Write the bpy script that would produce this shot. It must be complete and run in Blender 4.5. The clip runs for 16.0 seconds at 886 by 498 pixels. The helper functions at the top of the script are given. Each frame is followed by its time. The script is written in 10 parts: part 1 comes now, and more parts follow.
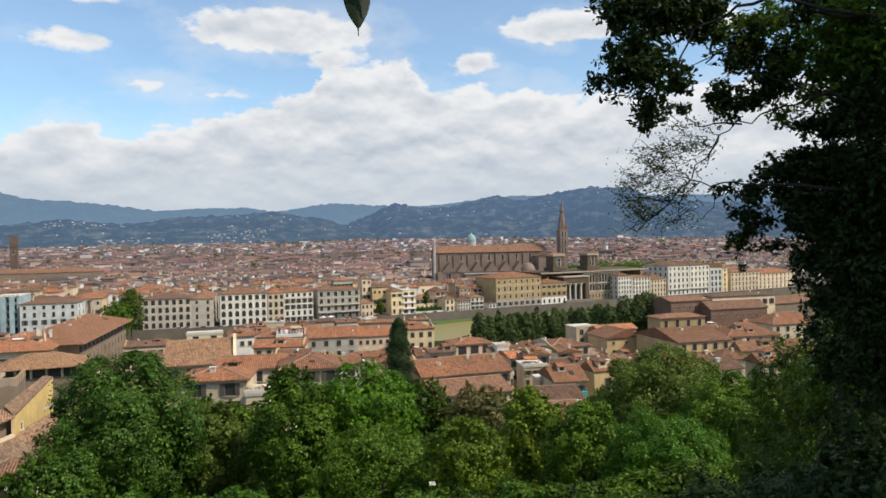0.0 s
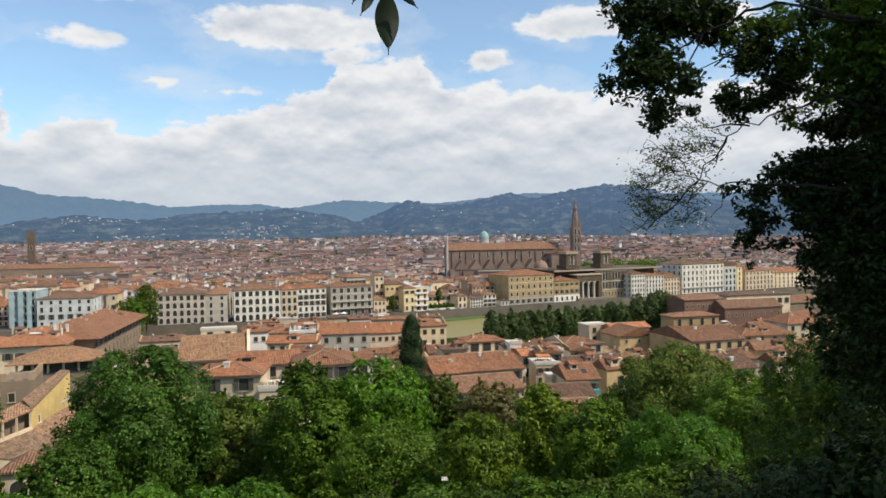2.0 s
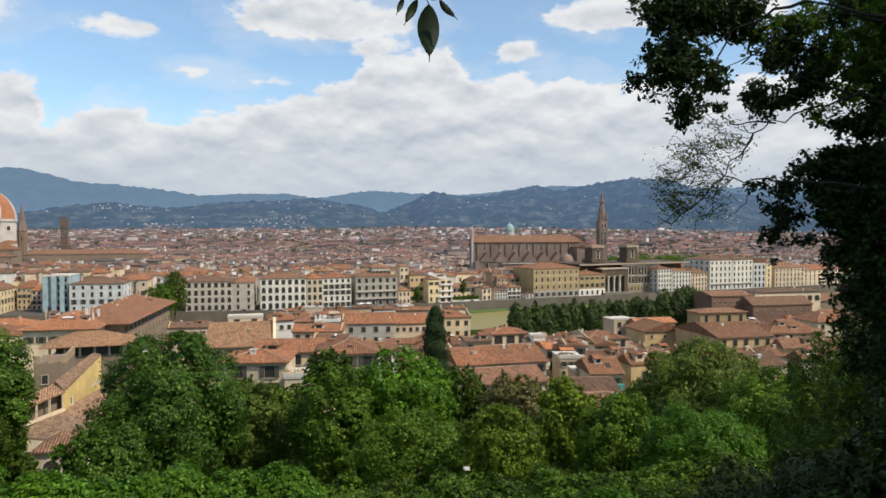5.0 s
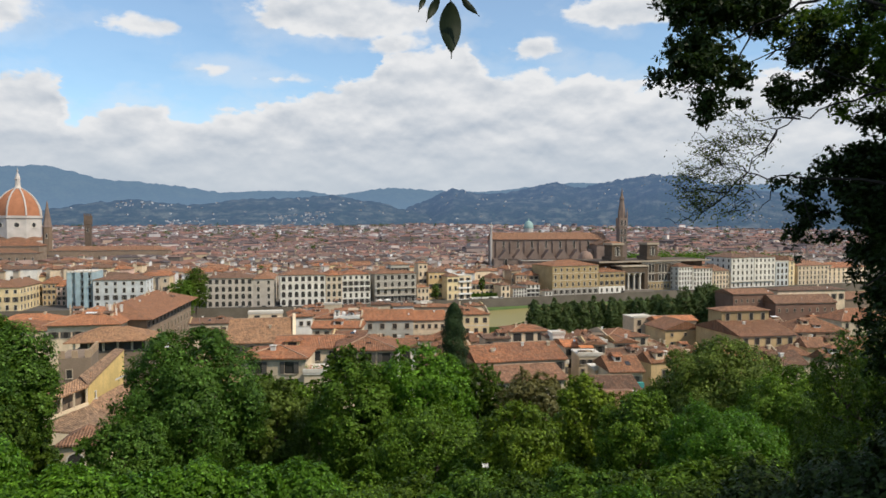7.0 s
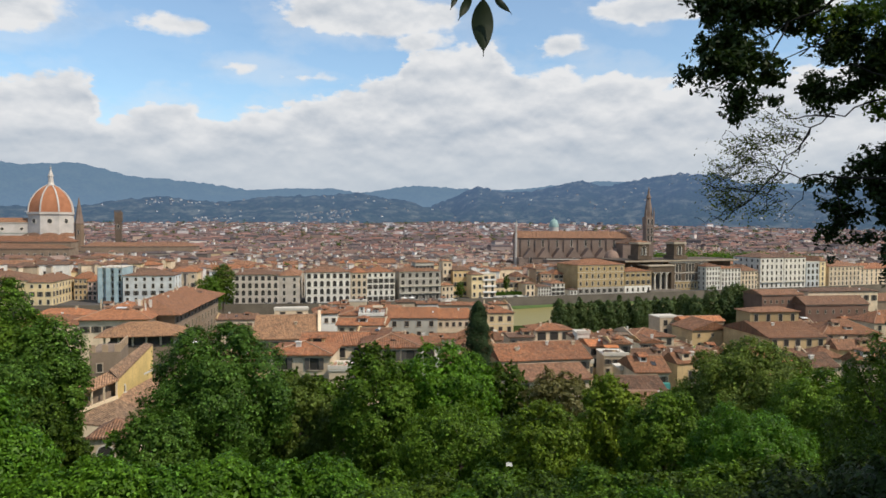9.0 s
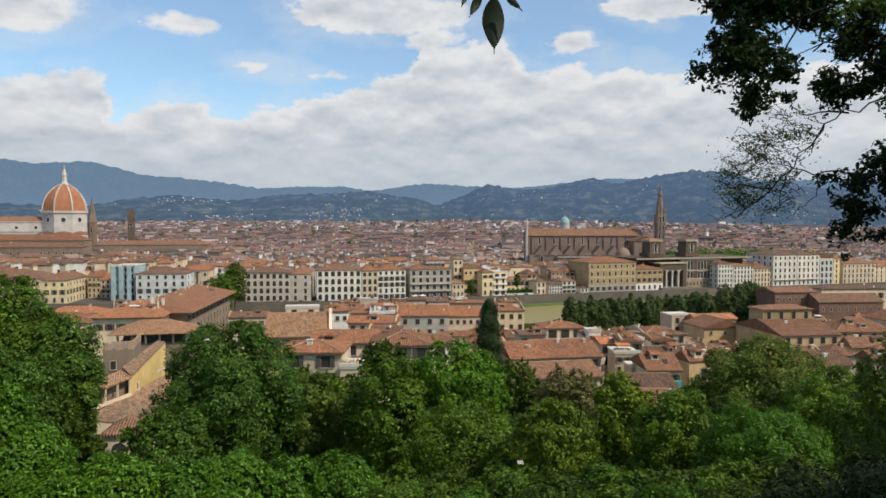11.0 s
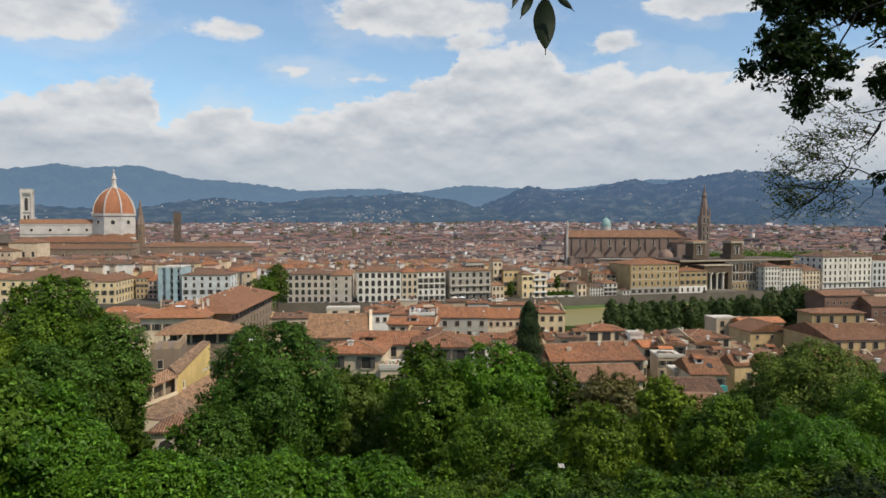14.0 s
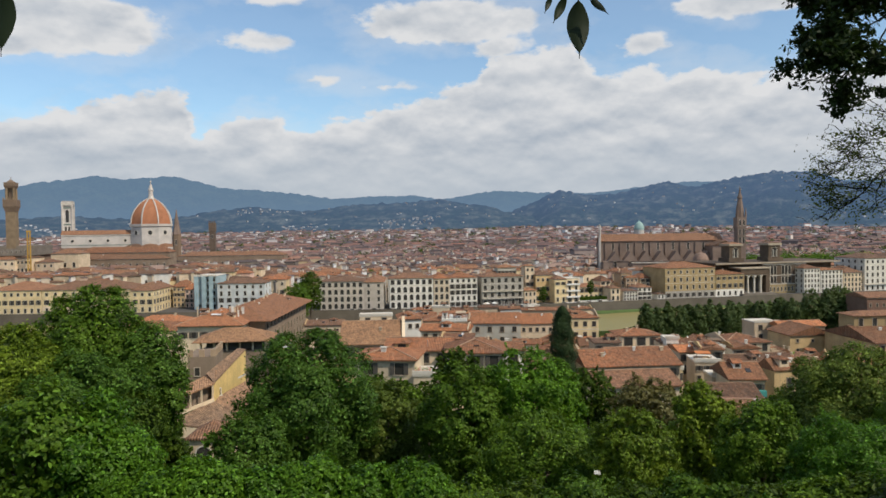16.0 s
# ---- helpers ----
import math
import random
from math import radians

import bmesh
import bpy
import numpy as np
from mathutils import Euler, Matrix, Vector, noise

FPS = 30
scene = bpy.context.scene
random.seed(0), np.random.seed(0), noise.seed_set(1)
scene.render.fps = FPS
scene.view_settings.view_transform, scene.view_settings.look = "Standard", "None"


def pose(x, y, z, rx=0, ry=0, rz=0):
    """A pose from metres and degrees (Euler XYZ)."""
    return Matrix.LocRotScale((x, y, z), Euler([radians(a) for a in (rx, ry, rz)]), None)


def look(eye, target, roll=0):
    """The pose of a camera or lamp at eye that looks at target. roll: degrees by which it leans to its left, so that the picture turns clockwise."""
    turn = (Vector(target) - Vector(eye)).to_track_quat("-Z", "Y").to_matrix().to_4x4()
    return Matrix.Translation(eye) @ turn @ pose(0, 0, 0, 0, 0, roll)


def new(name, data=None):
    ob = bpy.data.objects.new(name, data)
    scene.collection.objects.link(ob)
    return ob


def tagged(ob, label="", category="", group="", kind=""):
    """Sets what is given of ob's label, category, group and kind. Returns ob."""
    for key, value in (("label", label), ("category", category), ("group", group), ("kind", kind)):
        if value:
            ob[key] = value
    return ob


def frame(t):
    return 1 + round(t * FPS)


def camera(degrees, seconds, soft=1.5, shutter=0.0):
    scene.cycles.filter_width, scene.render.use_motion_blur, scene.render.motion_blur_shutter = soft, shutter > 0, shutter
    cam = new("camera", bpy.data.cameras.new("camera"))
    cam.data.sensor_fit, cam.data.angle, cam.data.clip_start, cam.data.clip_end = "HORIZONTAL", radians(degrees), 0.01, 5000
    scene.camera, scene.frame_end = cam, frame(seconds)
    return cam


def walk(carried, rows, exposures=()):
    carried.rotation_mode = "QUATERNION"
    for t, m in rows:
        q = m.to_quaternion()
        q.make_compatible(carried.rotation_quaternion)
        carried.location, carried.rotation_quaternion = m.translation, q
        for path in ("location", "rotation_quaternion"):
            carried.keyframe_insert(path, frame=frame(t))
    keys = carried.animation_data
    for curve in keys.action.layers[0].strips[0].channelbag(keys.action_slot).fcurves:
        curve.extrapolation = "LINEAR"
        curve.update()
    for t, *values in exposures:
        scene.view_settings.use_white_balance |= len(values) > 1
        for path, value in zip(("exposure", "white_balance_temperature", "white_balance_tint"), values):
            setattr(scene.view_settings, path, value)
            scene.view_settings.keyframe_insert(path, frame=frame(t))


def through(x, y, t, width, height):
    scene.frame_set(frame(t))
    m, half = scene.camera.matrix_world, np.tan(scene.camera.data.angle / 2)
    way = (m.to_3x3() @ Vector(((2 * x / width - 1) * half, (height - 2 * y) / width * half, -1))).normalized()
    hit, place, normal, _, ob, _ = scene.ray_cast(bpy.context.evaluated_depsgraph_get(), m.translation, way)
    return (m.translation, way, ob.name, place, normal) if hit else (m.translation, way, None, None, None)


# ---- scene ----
cam = camera(64.0, 16.0, 1.6)
ROWS = [
    (0.0, 0.091, 0.389, 52.0, -13.17, -0.87, 1.09),
    (0.5, 0.071, 0.315, 52.0, -12.82, -0.89, 0.75),
    (1.0, 0.044, 0.250, 52.0, -12.40, -1.31, 1.01),
    (1.5, 0.030, 0.217, 52.0, -12.21, -1.18, 1.00),
    (2.0, 0.022, 0.182, 52.0, -12.14, -1.08, 0.84),
    (2.5, 0.011, 0.146, 52.0, -12.00, -1.23, 0.74),
    (3.0, -0.002, 0.087, 52.0, -11.78, -1.41, 0.41),
    (3.5, -0.013, 0.024, 52.0, -11.69, -1.49, 0.31),
    (4.0, -0.025, 0.000, 52.0, -11.45, -1.54, 0.18),
    (6.5, -0.053, 0.000, 52.0, -8.48, -1.98, 0.02),
    (7.0, -0.052, 0.000, 52.0, -8.59, -1.98, -0.02),
    (7.5, -0.055, 0.000, 52.0, -8.32, -2.21, -0.20),
    (8.0, -0.060, 0.000, 52.0, -7.75, -2.21, -0.27),
    (8.5, -0.065, 0.000, 52.0, -7.21, -2.03, -0.06),
    (9.0, -0.071, 0.000, 52.0, -6.60, -2.14, -0.30),
    (11.5, -0.073, 0.000, 52.0, -5.12, -2.33, 0.04),
    (12.0, -0.078, 0.000, 52.0, -4.40, -1.68, 0.13),
    (12.5, -0.083, 0.000, 52.0, -4.29, -1.90, -0.06),
    (13.0, -0.091, 0.000, 52.0, -3.93, -2.03, -0.28),
    (13.5, -0.102, 0.000, 52.0, -3.26, -2.19, -0.15),
    (14.0, -0.107, 0.000, 52.0, -2.54, -2.18, -0.05),
    (14.5, -0.109, 0.000, 52.0, -1.71, -2.00, 0.15),
    (15.0, -0.116, 0.000, 52.0, -0.68, -1.34, 0.31),
    (15.5, -0.113, 0.000, 52.0, -0.57, -1.52, 0.66),
    (16.0, -0.120, 0.000, 52.0, -0.00, -1.68, 0.75),
]
walk(cam, [(t, pose(x, y, z, 0, 0, yaw) @ pose(0, 0, 0, 90 + pitch) @ pose(0, 0, 0, 0, 0, -roll)) for t, x, y, z, yaw, pitch, roll in ROWS],
     [(0.0, -0.10), (4.0, -0.12), (8.0, -0.19), (11.0, -0.25), (13.0, -0.31), (16.0, -0.34)])

# ---- sun and sky ----
SUN_AZ, SUN_EL = 126.0, 48.0   # degrees clockwise from +y, and above the ground
sun_data = bpy.data.lights.new("sun", "SUN")
sun_data.energy, sun_data.angle, sun_data.color = 4.6, radians(0.6), (1.0, 0.885, 0.735)
sun = new("sun", sun_data)
sun_dir = Vector((math.sin(radians(SUN_AZ)) * math.cos(radians(SUN_EL)), math.cos(radians(SUN_AZ)) * math.cos(radians(SUN_EL)), math.sin(radians(SUN_EL))))
sun.matrix_world = look(sun_dir * 100, (0, 0, 0))


class Net:
    """Short hand for node trees."""

    def __init__(self, tree):
        self.t = tree
        self.n, self.l = tree.nodes, tree.links

    def add(self, kind, ins=None, operation="", use_clamp=False, data_type="", blend_type="", interpolation_type=""):
        node = self.n.new(kind)
        if operation:
            node.operation = operation
        if use_clamp:
            node.use_clamp = True
        if data_type:
            node.data_type = data_type
        if blend_type:
            node.blend_type = blend_type
        if interpolation_type:
            node.interpolation_type = interpolation_type
        for k, v in (ins or {}).items():
            self.put(node.inputs[k], v)
        return node

    def put(self, sock, v):
        if isinstance(v, bpy.types.NodeSocket):
            self.l.new(v, sock)
        else:
            sock.default_value = v

    def math(self, op, a, b=0.0, c=0.0, clamp=False):
        m = self.add("ShaderNodeMath", operation=op, use_clamp=clamp)
        for s, v in zip(m.inputs, (a, b, c)):
            self.put(s, v)
        return m.outputs[0]

    def mix(self, f, a, b, blend="MIX"):
        m = self.add("ShaderNodeMix", data_type="RGBA", blend_type=blend)
        self.put(m.inputs[0], f)
        self.put(m.inputs[6], a)
        self.put(m.inputs[7], b)
        return m.outputs[2]

    def noise(self, co, scale, detail=4.0, rough=0.55):
        return self.add("ShaderNodeTexNoise", {"Vector": co, "Scale": scale, "Detail": detail, "Roughness": rough}).outputs["Fac"]

    def ramp(self, f, lo, hi, a=0.0, b=1.0):
        m = self.add("ShaderNodeMapRange", {"Value": f, "From Min": lo, "From Max": hi, "To Min": a, "To Max": b}, interpolation_type="SMOOTHSTEP")
        return m.outputs[0]


def rgb(c):
    return (c[0], c[1], c[2], 1.0)


world = bpy.data.worlds.new("world")
scene.world = world
world.use_nodes = True
world.node_tree.nodes.clear()
W = Net(world.node_tree)
co = W.add("ShaderNodeTexCoord").outputs["Generated"]
sky = W.add("ShaderNodeTexSky")
sky.sky_type, sky.sun_disc, sky.sun_elevation, sky.sun_rotation = "NISHITA", False, radians(SUN_EL), radians(SUN_AZ)
sky.altitude, sky.air_density, sky.dust_density, sky.ozone_density = 100.0, 1.0, 0.6, 1.5
xyz = W.add("ShaderNodeSeparateXYZ", {0: co})
az = W.math("DEGREES", W.math("ARCTAN2", xyz.outputs[0], xyz.outputs[1]))
el = W.math("DEGREES", W.math("ARCSINE", xyz.outputs[2]))
# cloud forms: one long bank whose upper edge is drawn bearing by bearing, and loose puffs above it; rims torn by noise in degrees
here = W.add("ShaderNodeCombineXYZ", {0: W.math("MULTIPLY", az, 0.1), 1: W.math("MULTIPLY", el, 0.17), 2: 0.0}).outputs[0]


def moved(x, y):
    return W.add("ShaderNodeVectorMath", {0: here, 1: (x, y, 0.0)}, operation="ADD").outputs[0]


def centred(f, k):
    return W.math("MULTIPLY", W.math("SUBTRACT", f, 0.5), k)


big, broad = W.noise(moved(3.1, 7.7), 1.3, 4.0, 0.5), W.noise(moved(1.0, 5.0), 1.1, 5.0, 0.55)
puff, curl = W.noise(moved(9.0, 2.0), 4.6, 7.0, 0.52), W.noise(moved(5.0, 8.0), 9.5, 6.0, 0.55)
torn = W.math("ADD", centred(puff, 3.0), centred(curl, 1.1))
az_w = W.math("ADD", az, W.math("ADD", centred(W.noise(moved(6.0, 1.0), 3.4, 4.0, 0.5), 3.2), centred(curl, 1.4)))

BANK = [(-40, 7.6), (-31.8, 8.0), (-28, 8.9), (-25.1, 9.8), (-23.5, 10.4), (-20.2, 10.6), (-19.4, 8.6), (-18.6, 7.4), (-16.8, 8.6), (-15.1, 9.1), (-13.2, 8.9), (-12.1, 8.1),
        (-9.9, 8.4), (-7.3, 9.0), (-4.1, 9.7), (-2.3, 10.3), (1.0, 11.2), (2.9, 12.0), (3.8, 13.3), (6.0, 13.9), (8.1, 14.1), (10.4, 14.5), (11.4, 13.0), (12.5, 12.1),
        (14.2, 11.7), (15.9, 12.3), (18.4, 11.7), (21.0, 12.0), (24.0, 10.9), (27.0, 11.1), (36.0, 11.3), (46.0, 11.5)]
edge = W.add("ShaderNodeValToRGB", {"Fac": W.math("DIVIDE", W.math("ADD", az_w, 40.0), 86.0)})
stops = edge.color_ramp.elements
while len(stops) < len(BANK):
    stops.new(0.5)
for stop, (a, e) in zip(stops, BANK):
    stop.position, stop.color = (a + 40.0) / 86.0, (e / 20.0, e / 20.0, e / 20.0, 1.0)
bank = W.math("SUBTRACT", W.math("MULTIPLY_ADD", edge.outputs[0], 20.0, W.math("MULTIPLY", torn, 0.95)), el)

# bearing, elevation, half width, half height, thinness
PUFFS = [(-27.5, 14.6, 7.2, 2.3, 0.0), (-32.5, 13.0, 5.0, 1.4, 0.3), (-14.5, 14.4, 3.4, 1.0, 0.35), (-9.3, 11.6, 2.3, 0.8, 0.50), (0.8, 16.0, 7.8, 1.9, 0.0), (4.5, 14.2, 3.2, 1.0, 0.2), (16.1, 13.7, 2.5, 1.0, 0.10),
         (23.2, 16.2, 5.6, 1.3, 0.0), (-3.6, 11.2, 4.0, 0.6, 0.50), (-13.0, 17.6, 3.6, 1.0, 0.4), (33.0, 15.6, 4.5, 1.2, 0.2)]
loose = None
for ca, ce, ra, re, thin in PUFFS:
    a = W.math("DIVIDE", W.math("SUBTRACT", az_w, ca), ra)
    e = W.math("DIVIDE", W.math("SUBTRACT", el, ce), re)
    k = W.math("MULTIPLY", W.math("SUBTRACT", 1.0, W.math("SQRT", W.math("ADD", W.math("MULTIPLY", a, a), W.math("MULTIPLY", e, e)))), min(re, 1.5) * 1.7)
    k = W.math("SUBTRACT", k, thin)
    loose = k if loose is None else W.math("SMOOTH_MAX", loose, k, 0.3)
loose = W.math("ADD", loose, W.math("MULTIPLY", torn, 0.60))
elsewhere = W.math("MULTIPLY", W.math("SUBTRACT", broad, 0.56), 9.0)
side = W.math("MAXIMUM", W.ramp(el, 19.0, 26.0), W.ramp(W.math("ABSOLUTE", W.math("SUBTRACT", az, 3.0)), 46.0, 56.0))
dens = W.add("ShaderNodeMix", {0: side, 2: W.math("SMOOTH_MAX", bank, loose, 0.25), 3: elsewhere}).outputs[0]
alpha = W.ramp(dens, -0.25, 0.60)
veil = W.math("MULTIPLY", W.ramp(W.math("MULTIPLY_ADD", W.ramp(dens, -3.0, 0.5), 0.30, broad), 0.50, 0.95), 0.40)
alpha = W.math("MAXIMUM", alpha, W.math("MAXIMUM", veil, 0.13))
alpha = W.math("MAXIMUM", alpha, W.math("MULTIPLY", W.ramp(el, 9.0, 4.5), 0.97))
# billows: lit from above, grey below, the banks' rims brightest
flat = W.add("ShaderNodeCombineXYZ", {0: W.math("MULTIPLY", az, 0.085), 1: W.math("MULTIPLY", el, 0.17), 2: 3.0}).outputs[0]


def billow(up):
    return W.noise(W.add("ShaderNodeVectorMath", {0: flat, 1: (0.012, up, 0.0)}, operation="ADD").outputs[0], 2.9, 4.0, 0.48)


relief = W.math("ADD", W.math("MULTIPLY", W.math("SUBTRACT", billow(0.0), billow(0.16)), 1.45), W.math("MULTIPLY", W.math("SUBTRACT", curl, W.noise(moved(5.0, 8.06), 9.5, 6.0, 0.55)), 0.40))
rim = W.math("MULTIPLY", W.ramp(dens, 2.0, 0.3), 0.42)
lit = W.math("ADD", W.math("ADD", relief, rim), W.math("MULTIPLY_ADD", W.ramp(big, 0.3, 0.7), 0.26, 0.44), clamp=True)
cloud_col = W.mix(lit, (0.490, 0.562, 0.655, 1), (0.92, 0.93, 0.945, 1))
cloud_col = W.mix(W.math("MULTIPLY", W.ramp(el, 8.0, 2.5), 0.62), cloud_col, (0.545, 0.625, 0.71, 1))
sky_col = W.mix(1.0, sky.outputs[0], (0.148, 0.180, 0.190, 1), "MULTIPLY")
both = W.mix(alpha, sky_col, cloud_col)
bg = W.add("ShaderNodeBackground", {"Color": both, "Strength": 1.0})
W.l.new(bg.outputs[0], W.add("ShaderNodeOutputWorld").inputs[0])

# ---- materials ----
MATS = {}


def material(name):
    m = bpy.data.materials.new(name)
    m.use_nodes = True
    m.node_tree.nodes.clear()
    net = Net(m.node_tree)
    out = net.add("ShaderNodeOutputMaterial")
    MATS[name] = m
    return m, net, out


def plain(name, base, rough=0.8, metal=0.0, vary=0.25, scale=1.5, bump=0.2, space="Object", each=0.12, dirt=0.0, spec=0.3):
    """Base colour with stains at two scales, a per-object drift and fine relief."""
    m, net, out = material(name)
    tc = net.add("ShaderNodeTexCoord").outputs[space]
    big, fine = net.noise(tc, scale * 0.18, 5.0), net.noise(tc, scale * 3.0, 6.0, 0.65)
    f = net.math("MULTIPLY_ADD", big, 0.6, net.math("MULTIPLY", fine, 0.4))
    dark = tuple(v * (1 - vary) for v in base)
    light = tuple(min(0.95, v * (1 + vary * 0.55)) for v in base)
    col = net.mix(net.ramp(f, 0.3, 0.7), rgb(dark), rgb(light))
    rnd = net.add("ShaderNodeObjectInfo").outputs["Random"]
    col = net.mix(1.0, col, net.mix(rnd, rgb((1 - each,) * 3), rgb((1 + each * 0.6, 1 + each * 0.5, 1 + each * 0.3))), "MULTIPLY")
    if dirt:
        streak = net.add("ShaderNodeMapping", {"Vector": tc, "Scale": (1.0, 1.0, 0.12)}).outputs[0]
        col = net.mix(net.math("MULTIPLY", net.ramp(net.noise(streak, 1.1, 6.0, 0.7), 0.5, 0.78), dirt), col, (0.16, 0.13, 0.10, 1))
    bs = net.add("ShaderNodeBsdfPrincipled", {"Base Color": col, "Roughness": rough, "Metallic": metal, "Specular IOR Level": spec})
    if bump:
        net.l.new(net.add("ShaderNodeBump", {"Height": fine, "Strength": bump, "Distance": 0.03}).outputs[0], bs.inputs["Normal"])
    net.l.new(bs.outputs[0], out.inputs[0])
    return m


def tiles(name, base, other, pitch=0.34, groove=0.34):
    """Rows of half-round clay tiles: ridges along the slope, each row of its own tone, with soot and lichen."""
    m, net, out = material(name)
    tc = net.add("ShaderNodeTexCoord").outputs["UV"]
    uv = net.add("ShaderNodeSeparateXYZ", {0: tc})
    row = net.math("DIVIDE", uv.outputs[0], pitch)
    ridge = net.math("ABSOLUTE", net.math("SINE", net.math("MULTIPLY", row, math.pi)))
    cell = net.add("ShaderNodeCombineXYZ", {0: net.math("FLOOR", row), 1: net.math("FLOOR", net.math("MULTIPLY", uv.outputs[1], 1.3)), 2: 0.0}).outputs[0]
    each = net.add("ShaderNodeTexWhiteNoise", {"Vector": cell}).outputs["Value"]
    ob = net.add("ShaderNodeTexCoord").outputs["Object"]
    big = net.ramp(net.noise(ob, 0.25, 5.0, 0.65), 0.3, 0.7)
    col = net.mix(net.math("MULTIPLY_ADD", each, 0.6, net.math("MULTIPLY", big, 0.4)), rgb(base), rgb(other))
    lichen = net.ramp(net.noise(ob, 0.8, 8.0, 0.78), 0.43, 0.64)
    col = net.mix(net.math("MULTIPLY", lichen, 0.66), col, (0.120, 0.078, 0.055, 1))
    crust = net.ramp(net.noise(ob, 1.9, 7.0, 0.72), 0.50, 0.66)
    col = net.mix(net.math("MULTIPLY", crust, 0.42), col, (0.44, 0.315, 0.215, 1))
    speck = net.ramp(net.noise(ob, 3.4, 3.0, 0.6), 0.34, 0.66)
    col = net.mix(1.0, col, net.mix(speck, (0.66, 0.64, 0.64, 1), (1.30, 1.27, 1.22, 1)), "MULTIPLY")
    run = net.add("ShaderNodeMapping", {"Vector": tc, "Scale": (2.4, 0.35, 1.0)}).outputs[0]
    col = net.mix(net.math("MULTIPLY", net.ramp(net.noise(run, 1.0, 5.0, 0.7), 0.5, 0.72), 0.50), col, (0.46, 0.27, 0.155, 1))
    # groove shade between the tile rows is painted over the clay colour
    col = net.mix(net.math("MULTIPLY", net.ramp(ridge, 0.45, 0.0), groove), col, rgb(tuple(v * 0.22 for v in base)))
    rnd = net.add("ShaderNodeObjectInfo").outputs["Random"]
    col = net.mix(1.0, col, net.mix(rnd, (0.62, 0.70, 0.78, 1), (1.30, 1.18, 1.06, 1)), "MULTIPLY")
    bs = net.add("ShaderNodeBsdfPrincipled", {"Base Color": col, "Roughness": 0.85, "Specular IOR Level": 0.2})
    net.l.new(net.add("ShaderNodeBump", {"Height": ridge, "Strength": 0.9, "Distance": 0.12}).outputs[0], bs.inputs["Normal"])
    net.l.new(bs.outputs[0], out.inputs[0])
    return m


def leaves(name, dark, light, gloss=0.5, through=0.28, spec=0.14):
    """Leaves: tone from leaf to leaf and from clump to clump, some light passing through."""
    m, net, out = material(name)
    geo = net.add("ShaderNodeNewGeometry")
    ob = net.add("ShaderNodeTexCoord").outputs["Object"]
    f = net.math("MULTIPLY_ADD", geo.outputs["Random Per Island"], 0.46, net.math("MULTIPLY", net.ramp(net.noise(ob, 0.6, 5.0), 0.34, 0.68), 0.46))
    col = net.mix(f, rgb(dark), rgb(light))
    # some whole leaves brightened at random: foliage highlights put into the colour
    tip = net.ramp(geo.outputs["Random Per Island"], 0.84, 0.90)
    col = net.mix(net.math("MULTIPLY", tip, 0.7), col, rgb((light[0] * 1.5, light[1] * 1.62, light[2] * 2.3)))
    rnd = net.add("ShaderNodeObjectInfo").outputs["Random"]
    col = net.mix(1.0, col, net.mix(rnd, (0.80, 0.84, 0.84, 1), (1.16, 1.10, 0.94, 1)), "MULTIPLY")
    col = net.mix(1.0, col, (1.05, 1.0, 0.76, 1), "MULTIPLY")
    bs = net.add("ShaderNodeBsdfPrincipled", {"Base Color": col, "Roughness": gloss, "Specular IOR Level": spec})
    tr = net.add("ShaderNodeBsdfTranslucent", {"Color": net.mix(0.5, col, rgb((light[0] * 1.3, light[1] * 1.3, light[2] * 0.5)))})
    mx = net.add("ShaderNodeMixShader", {0: through})
    net.l.new(bs.outputs[0], mx.inputs[1])
    net.l.new(tr.outputs[0], mx.inputs[2])
    net.l.new(mx.outputs[0], out.inputs[0])
    return m


def islands(name, tones, rough=0.85, grain=0.06):
    """For joined crowds of small pieces: each piece takes one of the tones."""
    m, net, out = material(name)
    geo = net.add("ShaderNodeNewGeometry")
    ramp = net.add("ShaderNodeValToRGB", {"Fac": geo.outputs["Random Per Island"]})
    ramp.color_ramp.interpolation = "CONSTANT"
    els = ramp.color_ramp.elements
    while len(els) < len(tones):
        els.new(0.5)
    for i, (e, c) in enumerate(zip(els, tones)):
        e.position, e.color = i / len(tones), rgb(c)
    ob = net.add("ShaderNodeTexCoord").outputs["Object"]
    col = net.mix(1.0, ramp.outputs[0], net.mix(net.noise(ob, grain, 6.0, 0.7), (0.55, 0.55, 0.55, 1), (1.3, 1.3, 1.3, 1)), "MULTIPLY")
    bs = net.add("ShaderNodeBsdfPrincipled", {"Base Color": col, "Roughness": rough, "Specular IOR Level": 0.2})
    net.l.new(bs.outputs[0], out.inputs[0])
    return m


WALLS = {
    "YELLOW": (0.74, 0.59, 0.34), "OCHRE": (0.57, 0.41, 0.21), "PINK": (0.66, 0.46, 0.36), "GREYBLUE": (0.58, 0.60, 0.58), "BUFF": (0.62, 0.50, 0.345),
    # STRAW and UMBER are darkened: some cloud and eaves shade is in the plaster tone
    "WHITE": (0.74, 0.71, 0.63), "CREAM": (0.74, 0.59, 0.40), "GREY": (0.46, 0.44, 0.37), "PALE": (0.52, 0.41, 0.28), "RED": (0.21, 0.125, 0.088), "SLATE": (0.17, 0.155, 0.135), "UMBER": (0.25, 0.185, 0.13), "EARTHY": (0.42, 0.30, 0.19), "ASHEN": (0.53, 0.465, 0.385), "GOLD": (0.74, 0.53, 0.20), "STRAW": (0.385, 0.285, 0.145), "STONE": (0.36, 0.335, 0.29), "SHEET": (0.36, 0.47, 0.49)}
